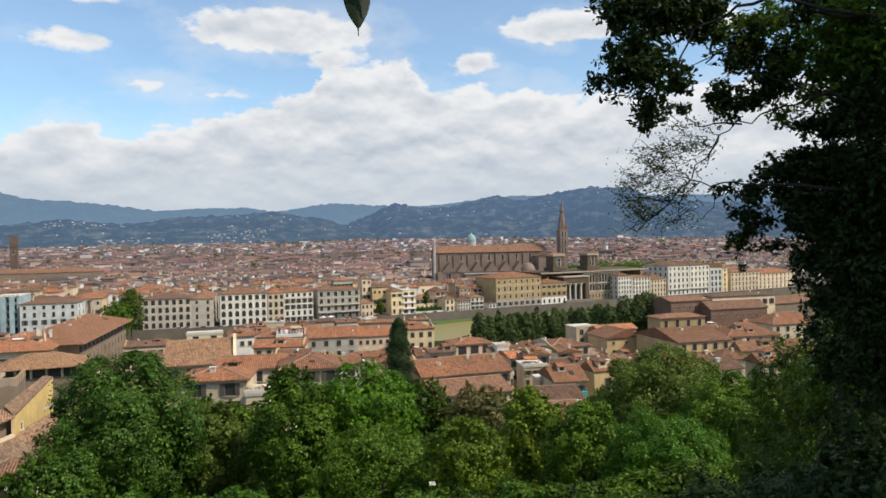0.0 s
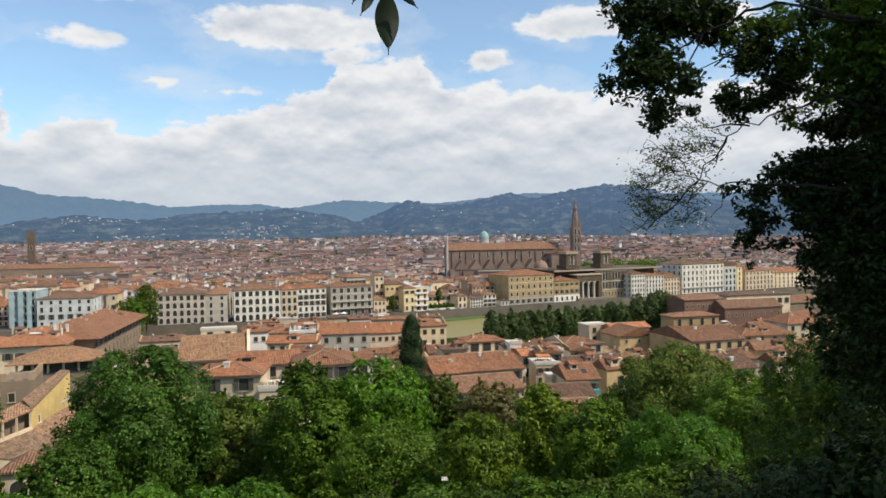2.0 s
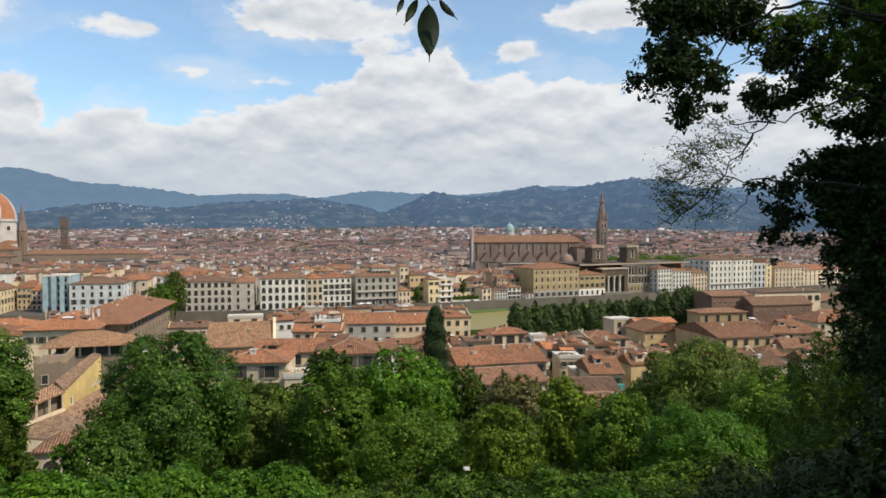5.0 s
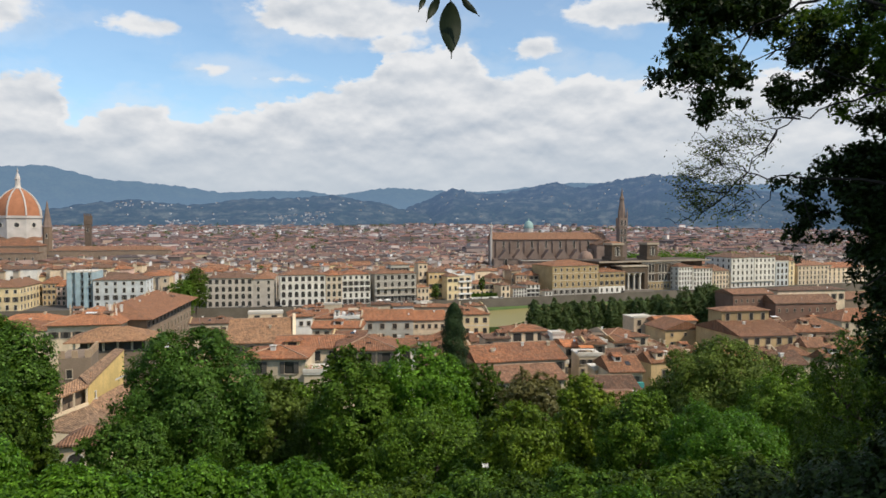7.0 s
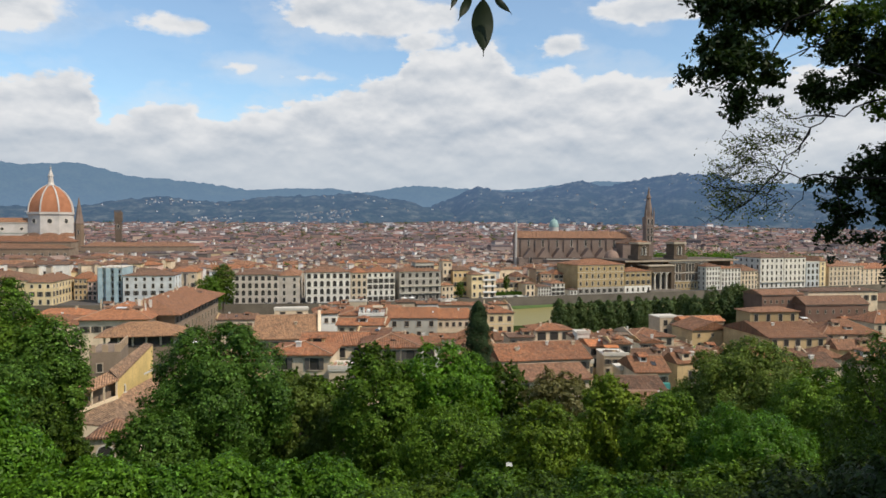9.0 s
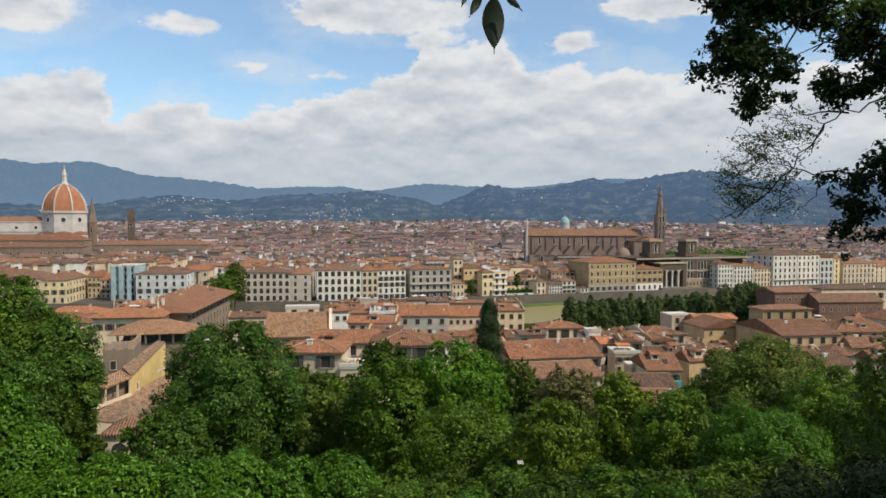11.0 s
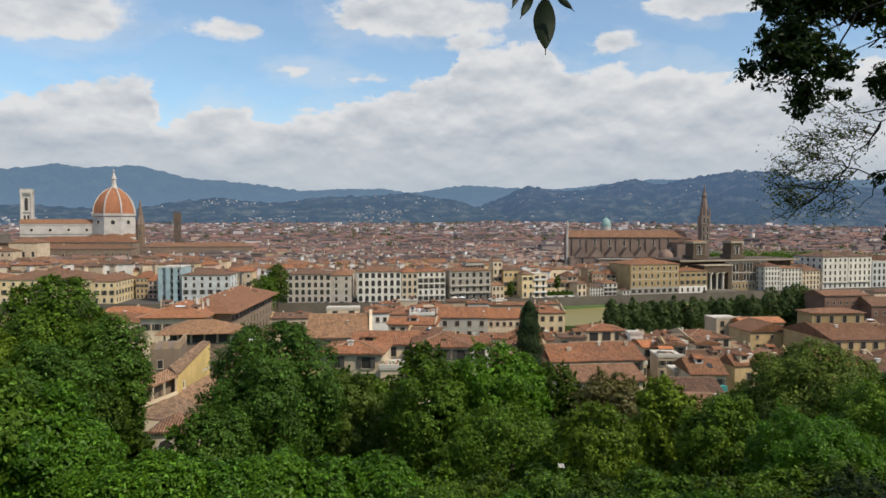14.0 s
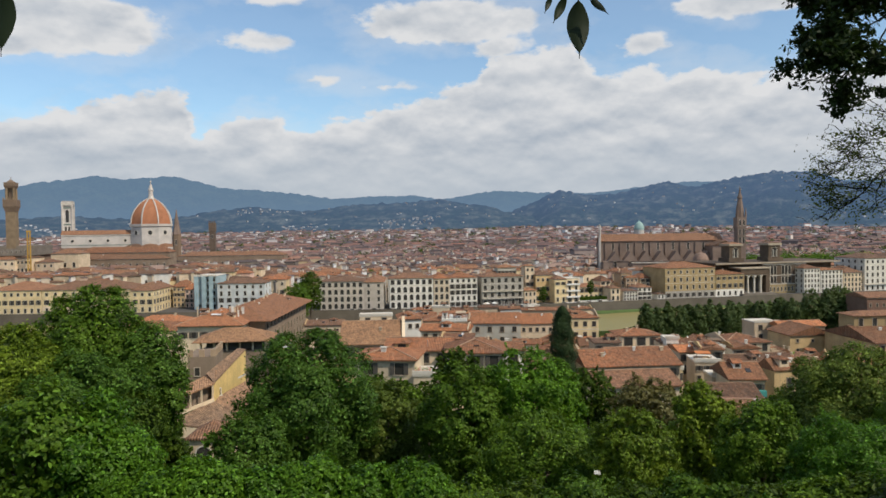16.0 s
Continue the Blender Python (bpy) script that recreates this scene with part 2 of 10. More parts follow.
for key, value in WALLS.items():
    plain("plaster_" + key.lower(), value, 0.9, vary=0.28, scale=1.2, dirt=0.28, each=0.08)
# SUNNY tiles are a paler tan with the sunlight on the walk's roofs put in
TILES = {"SUNNY": tiles("clay_tiles_sunlit", (0.53, 0.315, 0.18), (0.36, 0.215, 0.125), 0.34, 0.25), "BRIGHT": tiles("clay_tiles_bright", (0.60, 0.250, 0.115), (0.40, 0.170, 0.082)), "TAN": tiles("clay_tiles_tan", (0.40, 0.235, 0.13), (0.24, 0.15, 0.09), 0.3, 0.22), "DARK": tiles("clay_tiles_dark", (0.28, 0.132, 0.070), (0.165, 0.088, 0.053)), "TERRA": tiles("clay_tiles_orange", (0.40, 0.170, 0.082), (0.20, 0.098, 0.057)), "BROWN": tiles("clay_tiles_brown", (0.335, 0.175, 0.102), (0.195, 0.112, 0.072))}
STONE = plain("grey_sandstone", (0.19, 0.165, 0.135), 0.85, vary=0.3)
DULLTRIM = plain("weathered_trim", (0.40, 0.335, 0.25), 0.85, vary=0.25)
RIDGE = plain("ridge_tiles", (0.40, 0.265, 0.175), 0.85, vary=0.4, scale=3.0)
TRIM = plain("stone_trim", (0.62, 0.57, 0.48), 0.8, vary=0.2)
# church stone lowered in tone, with cloud shade on the basilica put in
BROWNSTONE = plain("brown_church_stone", (0.245, 0.180, 0.142), 0.9, vary=0.35, scale=0.6, dirt=0.35)
MARBLE = plain("white_marble", (0.56, 0.515, 0.46), 0.6, vary=0.25, scale=0.5, dirt=0.35)
GREENMARBLE = plain("green_marble", (0.20, 0.24, 0.20), 0.6, vary=0.3)
DOMETILE = plain("dome_tiles", (0.40, 0.17, 0.085), 0.85, vary=0.25, scale=0.7)
COPPER = plain("green_copper", (0.26, 0.385, 0.36), 0.6, vary=0.2)
DARKSTONE = plain("dark_tower_stone", (0.22, 0.155, 0.105), 0.9, vary=0.3, dirt=0.3)
PANE = plain("window_pane", (0.050, 0.047, 0.044), 0.15, vary=0.2, bump=0.0, spec=0.5)
SHUTTER = plain("dark_shutter", (0.10, 0.09, 0.075), 0.7, vary=0.25)
BARK = plain("bark", (0.09, 0.07, 0.055), 0.95, vary=0.4, scale=4.0, bump=0.6)
WOOD = plain("weathered_wood", (0.20, 0.14, 0.09), 0.85, vary=0.3)
METAL = plain("grey_metal", (0.45, 0.45, 0.46), 0.4, metal=0.8, vary=0.15)
WHITEPAINT = plain("white_paint", (0.80, 0.79, 0.76), 0.6, vary=0.1)
TURQ = plain("turquoise_paint", (0.08, 0.34, 0.30), 0.7)
AWNING = plain("orange_awning", (0.55, 0.20, 0.07), 0.8)
EARTH = plain("garden_earth", (0.040, 0.058, 0.018), 0.95, vary=0.45, scale=0.8, bump=0.5, spec=0.0)
STREET = plain("street_paving", (0.10, 0.092, 0.085), 0.9, vary=0.25, scale=0.3)
GRASS = plain("river_grass", (0.080, 0.125, 0.035), 0.95, vary=0.35, scale=0.8, bump=0.5)
LEAF_MID = leaves("leaves_mid_green", (0.018, 0.050, 0.006), (0.124, 0.220, 0.024))
LEAF_YELLOW = leaves("leaves_yellow_green", (0.034, 0.068, 0.007), (0.175, 0.255, 0.026))
LEAF_OLIVE = leaves("leaves_olive_brown", (0.085, 0.080, 0.032), (0.22, 0.20, 0.085))
LEAF_DARK = leaves("leaves_dark_green", (0.013, 0.036, 0.005), (0.090, 0.148, 0.018))
LEAF_PLANE = leaves("leaves_plane_tree", (0.032, 0.058, 0.022), (0.135, 0.190, 0.078))
LEAF_DOME = leaves("leaves_deep_green", (0.020, 0.054, 0.009), (0.112, 0.212, 0.034), 0.48, 0.28, 0.14)
LEAF_GREY = leaves("leaves_grey_green", (0.034, 0.062, 0.014), (0.132, 0.190, 0.040))
LEAF_VIVID = leaves("leaves_vivid_green", (0.015, 0.054, 0.006), (0.124, 0.262, 0.026), 0.42, 0.36, 0.16)
# oak foliage twice: shade put into the near-black tones, sunlight into the paler ones
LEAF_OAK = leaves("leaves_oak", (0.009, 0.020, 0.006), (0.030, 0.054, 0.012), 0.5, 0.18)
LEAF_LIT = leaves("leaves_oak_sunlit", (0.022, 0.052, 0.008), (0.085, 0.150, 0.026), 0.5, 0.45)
LEAF_TWIG = leaves("leaves_young", (0.06, 0.08, 0.025), (0.15, 0.18, 0.055), 0.5, 0.4)
LEAF_CYPRESS = leaves("leaves_cypress", (0.012, 0.030, 0.012), (0.035, 0.062, 0.022), 0.6, 0.1)

# ---- building helpers ----


def mesh_of(name, bm, mat):
    me = bpy.data.meshes.new(name)
    bm.to_mesh(me)
    bm.free()
    for m in (mat if isinstance(mat, (list, tuple)) else [mat]):
        me.materials.append(m)
    return me


def part(name, bm, mat, parent, label="", at=None):
    """One mesh object under a thing or a part."""
    me = bm if isinstance(bm, bpy.types.Mesh) else mesh_of(name, bm, mat)
    ob = new(name, me)
    ob.parent = parent
    if at is not None:
        ob.matrix_basis = at
    if label:
        tagged(ob, label)
    return ob


def thing(name, x, y, z, rot, label, category, group="", kind=""):
    e = new(name)
    e.empty_display_size = 0.5
    e.matrix_basis = pose(x, y, z, 0, 0, rot)
    return tagged(e, label, category, group, kind)


def single(name, bm, mat, label, category, at=None, group="", kind=""):
    ob = new(name, bm if isinstance(bm, bpy.types.Mesh) else mesh_of(name, bm, mat))
    if at is not None:
        ob.matrix_basis = at
    return tagged(ob, label, category, group, kind)


def box(bm, x0, x1, y0, y1, z0, z1, mi=0):
    v = [bm.verts.new((x, y, z)) for z in (z0, z1) for y in (y0, y1) for x in (x0, x1)]
    for q in ((0, 2, 3, 1), (4, 5, 7, 6), (0, 1, 5, 4), (2, 6, 7, 3), (0, 4, 6, 2), (1, 3, 7, 5)):
        bm.faces.new([v[i] for i in q]).material_index = mi
    return bm


def ring(bm, r, z, n, cx=0.0, cy=0.0, turn=0.0):
    return [bm.verts.new((cx + r * math.cos(turn + 2 * math.pi * i / n), cy + r * math.sin(turn + 2 * math.pi * i / n), z)) for i in range(n)]


def lathe(bm, profile, n=16, cx=0.0, cy=0.0, turn=0.0, cap=True):
    """A body of revolution (or a prism with few sides) from (radius, height) pairs."""
    rings = [ring(bm, max(r, 0.001), z, n, cx, cy, turn) for r, z in profile]
    for a, b in zip(rings, rings[1:]):
        for i in range(n):
            bm.faces.new((a[i], a[(i + 1) % n], b[(i + 1) % n], b[i]))
    if cap:
        bm.faces.new(rings[0][::-1])
        bm.faces.new(rings[-1])
    return bm


def uv_slope(bm):
    """Lay tile rows so that the ridges run down each slope, in metres."""
    layer = bm.loops.layers.uv.verify()
    bm.normal_update()
    for f in bm.faces:
        n = f.normal
        down = Vector((n.x, n.y, 0))
        down = down.normalized() if down.length > 1e-4 else Vector((0, 1, 0))
        across = Vector((-down.y, down.x, 0))
        for lp in f.loops:
            lp[layer].uv = (lp.vert.co.dot(across), lp.vert.co.dot(down))


def roof_bm(x0, x1, y0, y1, z, rise, style, over=0.5, thick=0.22):
    """Hip, gable or flat roof over a rectangle, with eaves."""
    bm = bmesh.new()
    if style == "flat":
        box(bm, x0 - 0.15, x1 + 0.15, y0 - 0.15, y1 + 0.15, z, z + 0.35)
        box(bm, x0 - 0.2, x1 + 0.2, y0 - 0.2, y0 + 0.15, z + 0.3, z + 0.9)
        return bm
    X0, X1, Y0, Y1 = x0 - over, x1 + over, y0 - over, y1 + over
    w, d = X1 - X0, Y1 - Y0
    e = [bm.verts.new(p) for p in ((X0, Y0, z), (X1, Y0, z), (X1, Y1, z), (X0, Y1, z))]
    s = [bm.verts.new((v.co.x, v.co.y, z - thick)) for v in e]
    if style == "gable":
        r = [bm.verts.new((X0, (Y0 + Y1) / 2, z + rise)), bm.verts.new((X1, (Y0 + Y1) / 2, z + rise))]
    elif style == "gable_y":
        r = [bm.verts.new(((X0 + X1) / 2, Y0, z + rise)), bm.verts.new(((X0 + X1) / 2, Y1, z + rise))]
    elif w >= d:
        h = min(d / 2, w / 2 - 0.05)
        r = [bm.verts.new((X0 + h, (Y0 + Y1) / 2, z + rise)), bm.verts.new((X1 - h, (Y0 + Y1) / 2, z + rise))]
    else:
        h = w / 2
        r = [bm.verts.new(((X0 + X1) / 2, Y0 + h, z + rise)), bm.verts.new(((X0 + X1) / 2, Y1 - h, z + rise))]
    if style == "gable_y" or (style == "hip" and w < d):
        faces = ((e[0], e[1], r[0]), (e[1], e[2], r[1], r[0]), (e[2], e[3], r[1]), (e[3], e[0], r[0], r[1]))
    else:
        faces = ((e[0], e[1], r[1], r[0]), (e[1], e[2], r[1]), (e[2], e[3], r[0], r[1]), (e[3], e[0], r[0]))
    for f in faces:
        bm.faces.new(f)
    for i in range(4):
        bm.faces.new((s[i], s[(i + 1) % 4], e[(i + 1) % 4], e[i]))
    bm.faces.new(s[::-1])
    uv_slope(bm)
    return bm


def ridge_caps(x0, x1, y0, y1, z, rise, style):
    """Half-round cap tiles along the ridge and the hips of a roof."""
    bm = bmesh.new()
    w, d = x1 - x0, y1 - y0
    ym, xm = (y0 + y1) / 2, (x0 + x1) / 2
    if style == "gable":
        ends, hips = ((x0, ym), (x1, ym)), ()
    elif style == "gable_y":
        ends, hips = ((xm, y0), (xm, y1)), ()
    elif w >= d:
        k = min(d / 2, w / 2 - 0.05)
        ends, hips = ((x0 + k, ym), (x1 - k, ym)), ((x0, y0), (x1, y0))
    else:
        ends, hips = ((xm, y0 + w / 2), (xm, y1 - w / 2)), ((x0, y0), (x1, y0))
    top = z + rise + 0.02
    limb(bm, (*ends[0], top), (*ends[1], top), 0.13, 0.13, 6, 0.05, int(w * 10), 6)
    for i, (hx, hy) in enumerate(hips):
        tx, ty = ends[i] if w >= d else ends[0]
        limb(bm, (hx, hy, z + 0.02), (tx, ty, top), 0.12, 0.12, 6, 0.05, i, 5)
    return bm


WINDOWS = {}


def window_mesh(w, h, arch, shutters, dull=False):
    """Shared meshes of a stone surround with sill (or shutters), and of its pane. Front faces -y, origin at the sill's middle."""
    key = (round(w, 1), round(h, 1), arch, shutters, dull)
    if key in WINDOWS:
        return WINDOWS[key]
    w, h = key[0], key[1]
    f, t = 0.16, 0.12
    n = 8 if arch else 1
    top = h - w / 2 if arch else h
    def outline(k):
        p = [(-w / 2 - k, 0.0)]
        if arch:
            p += [(-(w / 2 + k) * math.cos(math.pi * i / n), top + (w / 2 + k) * math.sin(math.pi * i / n)) for i in range(n + 1)]
        else:
            p += [(-w / 2 - k, h + k), (w / 2 + k, h + k)]
        return p + [(w / 2 + k, 0.0)]
    bm = bmesh.new()
    loops = [[bm.verts.new((px, yy, pz)) for px, pz in outline(k)] for k, yy in ((f, 0.02), (f, -t), (0.0, -t), (0.0, 0.02))]
    for la, lb in zip(loops, loops[1:]):
        for i in range(len(la) - 1):
            bm.faces.new((la[i], la[i + 1], lb[i + 1], lb[i]))
    for side_i in (0, -1):
        bm.faces.new([lp[side_i] for lp in loops])
    # sill, joined to the jambs
    s0 = [bm.verts.new((sx * (w / 2 + f * 1.6), sy, sz)) for sz in (0.0, -0.16) for sy in (-t * 1.8, 0.02) for sx in (-1, 1)]
    for ids in ((0, 1, 3, 2), (4, 6, 7, 5), (0, 4, 5, 1), (0, 2, 6, 4), (1, 5, 7, 3)):
        bm.faces.new([s0[i] for i in ids])
    bmesh.ops.remove_doubles(bm, verts=bm.verts, dist=0.001)
    frame_me = mesh_of("window", bm, [DULLTRIM if dull else TRIM])
    bm = box(bmesh.new(), w / 2 + 0.03, w, -t - 0.05, -t + 0.01, 0.02, top)
    shut_me = mesh_of("shutter", bm, [SHUTTER])
    bm = bmesh.new()
    if arch:
        n = 8
        pts = [(-w / 2, 0), (w / 2, 0)] + [(w / 2 * math.cos(math.pi * i / n), top + w / 2 * math.sin(math.pi * i / n)) for i in range(n + 1)]
        a = [bm.verts.new((px, -0.03, pz)) for px, pz in pts]
        bm.faces.new(a)
    else:
        box(bm, -w / 2, w / 2, -0.03, 0.0, 0, h)
    WINDOWS[key] = (frame_me, mesh_of("pane", bm, [PANE]), shut_me)
    return WINDOWS[key]


def put_window(parent, x, y, z, turn, w, h, arch=False, shutters=False, dull=False):
    fr, pa, sh = window_mesh(w, h, arch, shutters, dull)
    ob = part("window", fr, None, parent, at=pose(x, y, z, 0, 0, turn))
    part("pane", pa, None, ob)
    if shutters:
        part("shutter", sh, None, ob)
        part("shutter", sh, None, ob, at=pose(-1.5 * round(w, 1) - 0.03, 0, 0))
    return ob


rng = random.Random(7)


def house(name, x, y, w, d, rot, base, eave, rise, wall="CREAM", floors=3, cols=4, side=0, tile="TERRA", roof="hip", look="", arches=False, bands=0, big=False, strip=False, scaffold=False, chimneys=None, small=False, balcony=False, ground="", galleries=0, bare=False, wide=0.0, eaves=0.0, busy=1):
    """A town house: plastered walls, tiled roof with eaves, windows row by row, cornice, chimneys. (x, y) is the middle of its front."""
    h = eave - base
    e = thing(name, x, y, base, rot, look, "building" if name in ("building", "apartment_house") else "house", kind="")
    foot = 6.0 if base > 1 else 1.0
    mat = MATS["plaster_" + wall.lower()]
    bm = bmesh.new()
    box(bm, -w / 2, w / 2, 0, d, -foot, h - (0 if roof == "flat" else 0.2))
    if roof in ("gable", "gable_y"):   # gable ends up to the ridge
        k = 0.3
        if roof == "gable":
            for sx in (-w / 2, w / 2 - k):
                q = [bm.verts.new(p) for p in ((sx, 0, h - 0.2), (sx + k, 0, h - 0.2), (sx + k, d, h - 0.2), (sx, d, h - 0.2), (sx, d / 2, h + rise - 0.25), (sx + k, d / 2, h + rise - 0.25))]
                for ids in ((0, 4, 3), (1, 2, 5), (0, 1, 5, 4), (2, 3, 4, 5)):
                    bm.faces.new([q[i] for i in ids])
        else:
            q = [bm.verts.new(p) for p in ((-w / 2, 0, h - 0.2), (w / 2, 0, h - 0.2), (0, 0, h + rise - 0.25))]
            bm.faces.new(q)
    part("wall", bm, mat, e)
    over = eaves or (0.55 if d > 6 else 0.3)
    part("roof", roof_bm(-w / 2, w / 2, 0, d, h, rise, roof, over), TILES[tile] if roof != "flat" else TRIM, e)
    if roof != "flat" and name != "town_house" and not small:
        bm = box(bmesh.new(), -w / 2 - 0.18, w / 2 + 0.18, -0.2, 0.0, h - 0.62, h - 0.24)
        part("cornice", bm, DULLTRIM if y < 350 else TRIM, e)
    if y < 300 and roof != "flat" and not small:
        part("ridge", ridge_caps(-w / 2 - over, w / 2 + over, -over, d + over, h, rise, roof), RIDGE, e, "pale mortared ridge tiles")
    if balcony:
        part("balcony", box(bmesh.new(), w * 0.05, w * 0.5, -1.1, -0.01, h - 3.3, h - 2.2), TURQ, e, "turquoise balcony front")
    if scaffold:
        for i in range(7):
            cx = -w / 2 + w * i / 6
            part("scaffold_pole", box(bmesh.new(), cx - 0.09, cx + 0.09, -1.3, -1.12, 0, h + 1.5), METAL, e)
        for f in range(floors):
            part("scaffold_deck", box(bmesh.new(), -w / 2, w / 2, -1.25, -0.1, h * (f + 1) / floors - 0.15, h * (f + 1) / floors), METAL, e)
        for i in range(0, 6, 2):
            cx = -w / 2 + w * i / 6
            part("netting", box(bmesh.new(), cx + 0.2, cx + w / 6 + 0.6, -1.45, -1.38, 0.5, h), MATS["plaster_sheet"], e)
    fh = h / floors
    if ground:
        part("ground_storey", box(bmesh.new(), -w / 2 - 0.06, w / 2 + 0.06, -0.1, 0.0, -foot, fh * 0.98), MATS["plaster_" + ground.lower()], e)
    for b in range(galleries):
        z = fh * (b + 1) + 0.1
        gal = part("balcony", box(bmesh.new(), -w / 2 + 0.3, w / 2 - 0.3, -1.3, 0.0, z - 0.3, z), TRIM, e)
        part("railing", box(bmesh.new(), -w / 2 + 0.3, w / 2 - 0.3, -1.3, -1.18, z + 0.85, z + 1.05), TRIM, gal)
        for i in range(9):
            cx = -w / 2 + 0.4 + (w - 0.8) * i / 8
            part("baluster", box(bmesh.new(), cx - 0.1, cx + 0.1, -1.29, -1.19, z, z + 0.86), TRIM, gal)
    ww = min(2.3, w / cols * 0.56) if arches else min(1.6, w / cols * 0.45)
    if big:
        ww = min(1.5, w / cols * 0.5)
    ww = wide or ww
    for b in range(bands):
        z = h - (b + 1) * fh
        part("string_course", box(bmesh.new(), -w / 2 - 0.05, w / 2 + 0.05, -0.14, 0.0, z - 0.15, z + 0.12), TRIM, e)
    for f in range(floors):
        wh = min(fh * 0.72, ww * (1.8 if f < floors - 1 or floors < 3 else 1.3))
        z = h - (floors - f) * fh + max(0.25, (fh - wh) * 0.42)
        if y < 280 and z < h - 7.0:
            continue
        if name == "town_house" and f == 0:
            continue
        shut = rng.random() < 0.3 and y < 530 and not arches and not small and name != "town_house"
        if strip:
            part("balcony", box(bmesh.new(), -w / 2 - 0.1, w / 2 + 0.1, -1.2, 0.0, z - 0.9, z + 0.1), WHITEPAINT, e)
        for c in range(cols):
            cx = -w / 2 + w * (c + 0.5) / cols
            if name == "town_house":
                part("window", window_mesh(ww, wh, False, False)[1], None, e, at=pose(cx, -0.004, z))
                continue
            put_window(e, cx, -0.104 if ground and f == 0 else -0.004, z, 0, ww, wh, arches and f < floors - 1, shut, y < 350)
        for c in range(side):
            cy = d * (c + 0.5) / side
            sx = -1 if x > 60 else 1
            put_window(e, sx * (w / 2 + 0.004), cy, z, 90 * sx, ww, wh, False, shut)
    if chimneys is None:
        chimneys = 0 if roof == "flat" else rng.choice((0, 1, 1, 2))
    for _ in range(chimneys):
        cx, cy = rng.uniform(-w * 0.4, w * 0.4), rng.uniform(d * 0.25, d * 0.75)
        s = rng.uniform(0.22, 0.42)
        zt = h + max(0.2, rise * (1 - abs(cy - d / 2) / (d / 2)) - 0.3)
        bm = box(bmesh.new(), cx - s, cx + s, cy - s * 0.7, cy + s * 0.7, h - 0.1, zt + 1.0)
        box(bm, cx - s - 0.12, cx + s + 0.12, cy - s * 0.7 - 0.12, cy + s * 0.7 + 0.12, zt + 1.0, zt + 1.15)
        part("chimney", bm, MATS[rng.choice(("plaster_cream", "plaster_buff", "plaster_white"))], e)
    if y < 350 and w > 5 and not big and not bare:
        for _ in range(busy):
            clutter(e, w, d, h, rise, roof, tile)
    if y < 350 and base > -3 and roof != "flat":
        for _ in range(rng.choice((0, 0, 1))):
            cx, cy = rng.uniform(-w * 0.45, w * 0.45), rng.uniform(0.3, d * 0.4)
            zt = h + rise * cy / (d / 2) * 0.8
            mast = part("aerial_mast", box(bmesh.new(), cx - 0.04, cx + 0.04, cy - 0.04, cy + 0.04, zt - 0.4, zt + 1.6), METAL, e)
            if rng.random() < 0.4:
                part("dish", lathe(bmesh.new(), [(0.04, 0.0), (0.2, 0.04), (0.33, 0.12), (0.35, 0.13), (0.2, 0.06), (0.02, 0.03)], 12, cap=False), WHITEPAINT, mast, "white satellite dish", at=pose(cx, cy - 0.1, zt + 0.9, 60, 0, rng.uniform(-40, 40)))
    return e


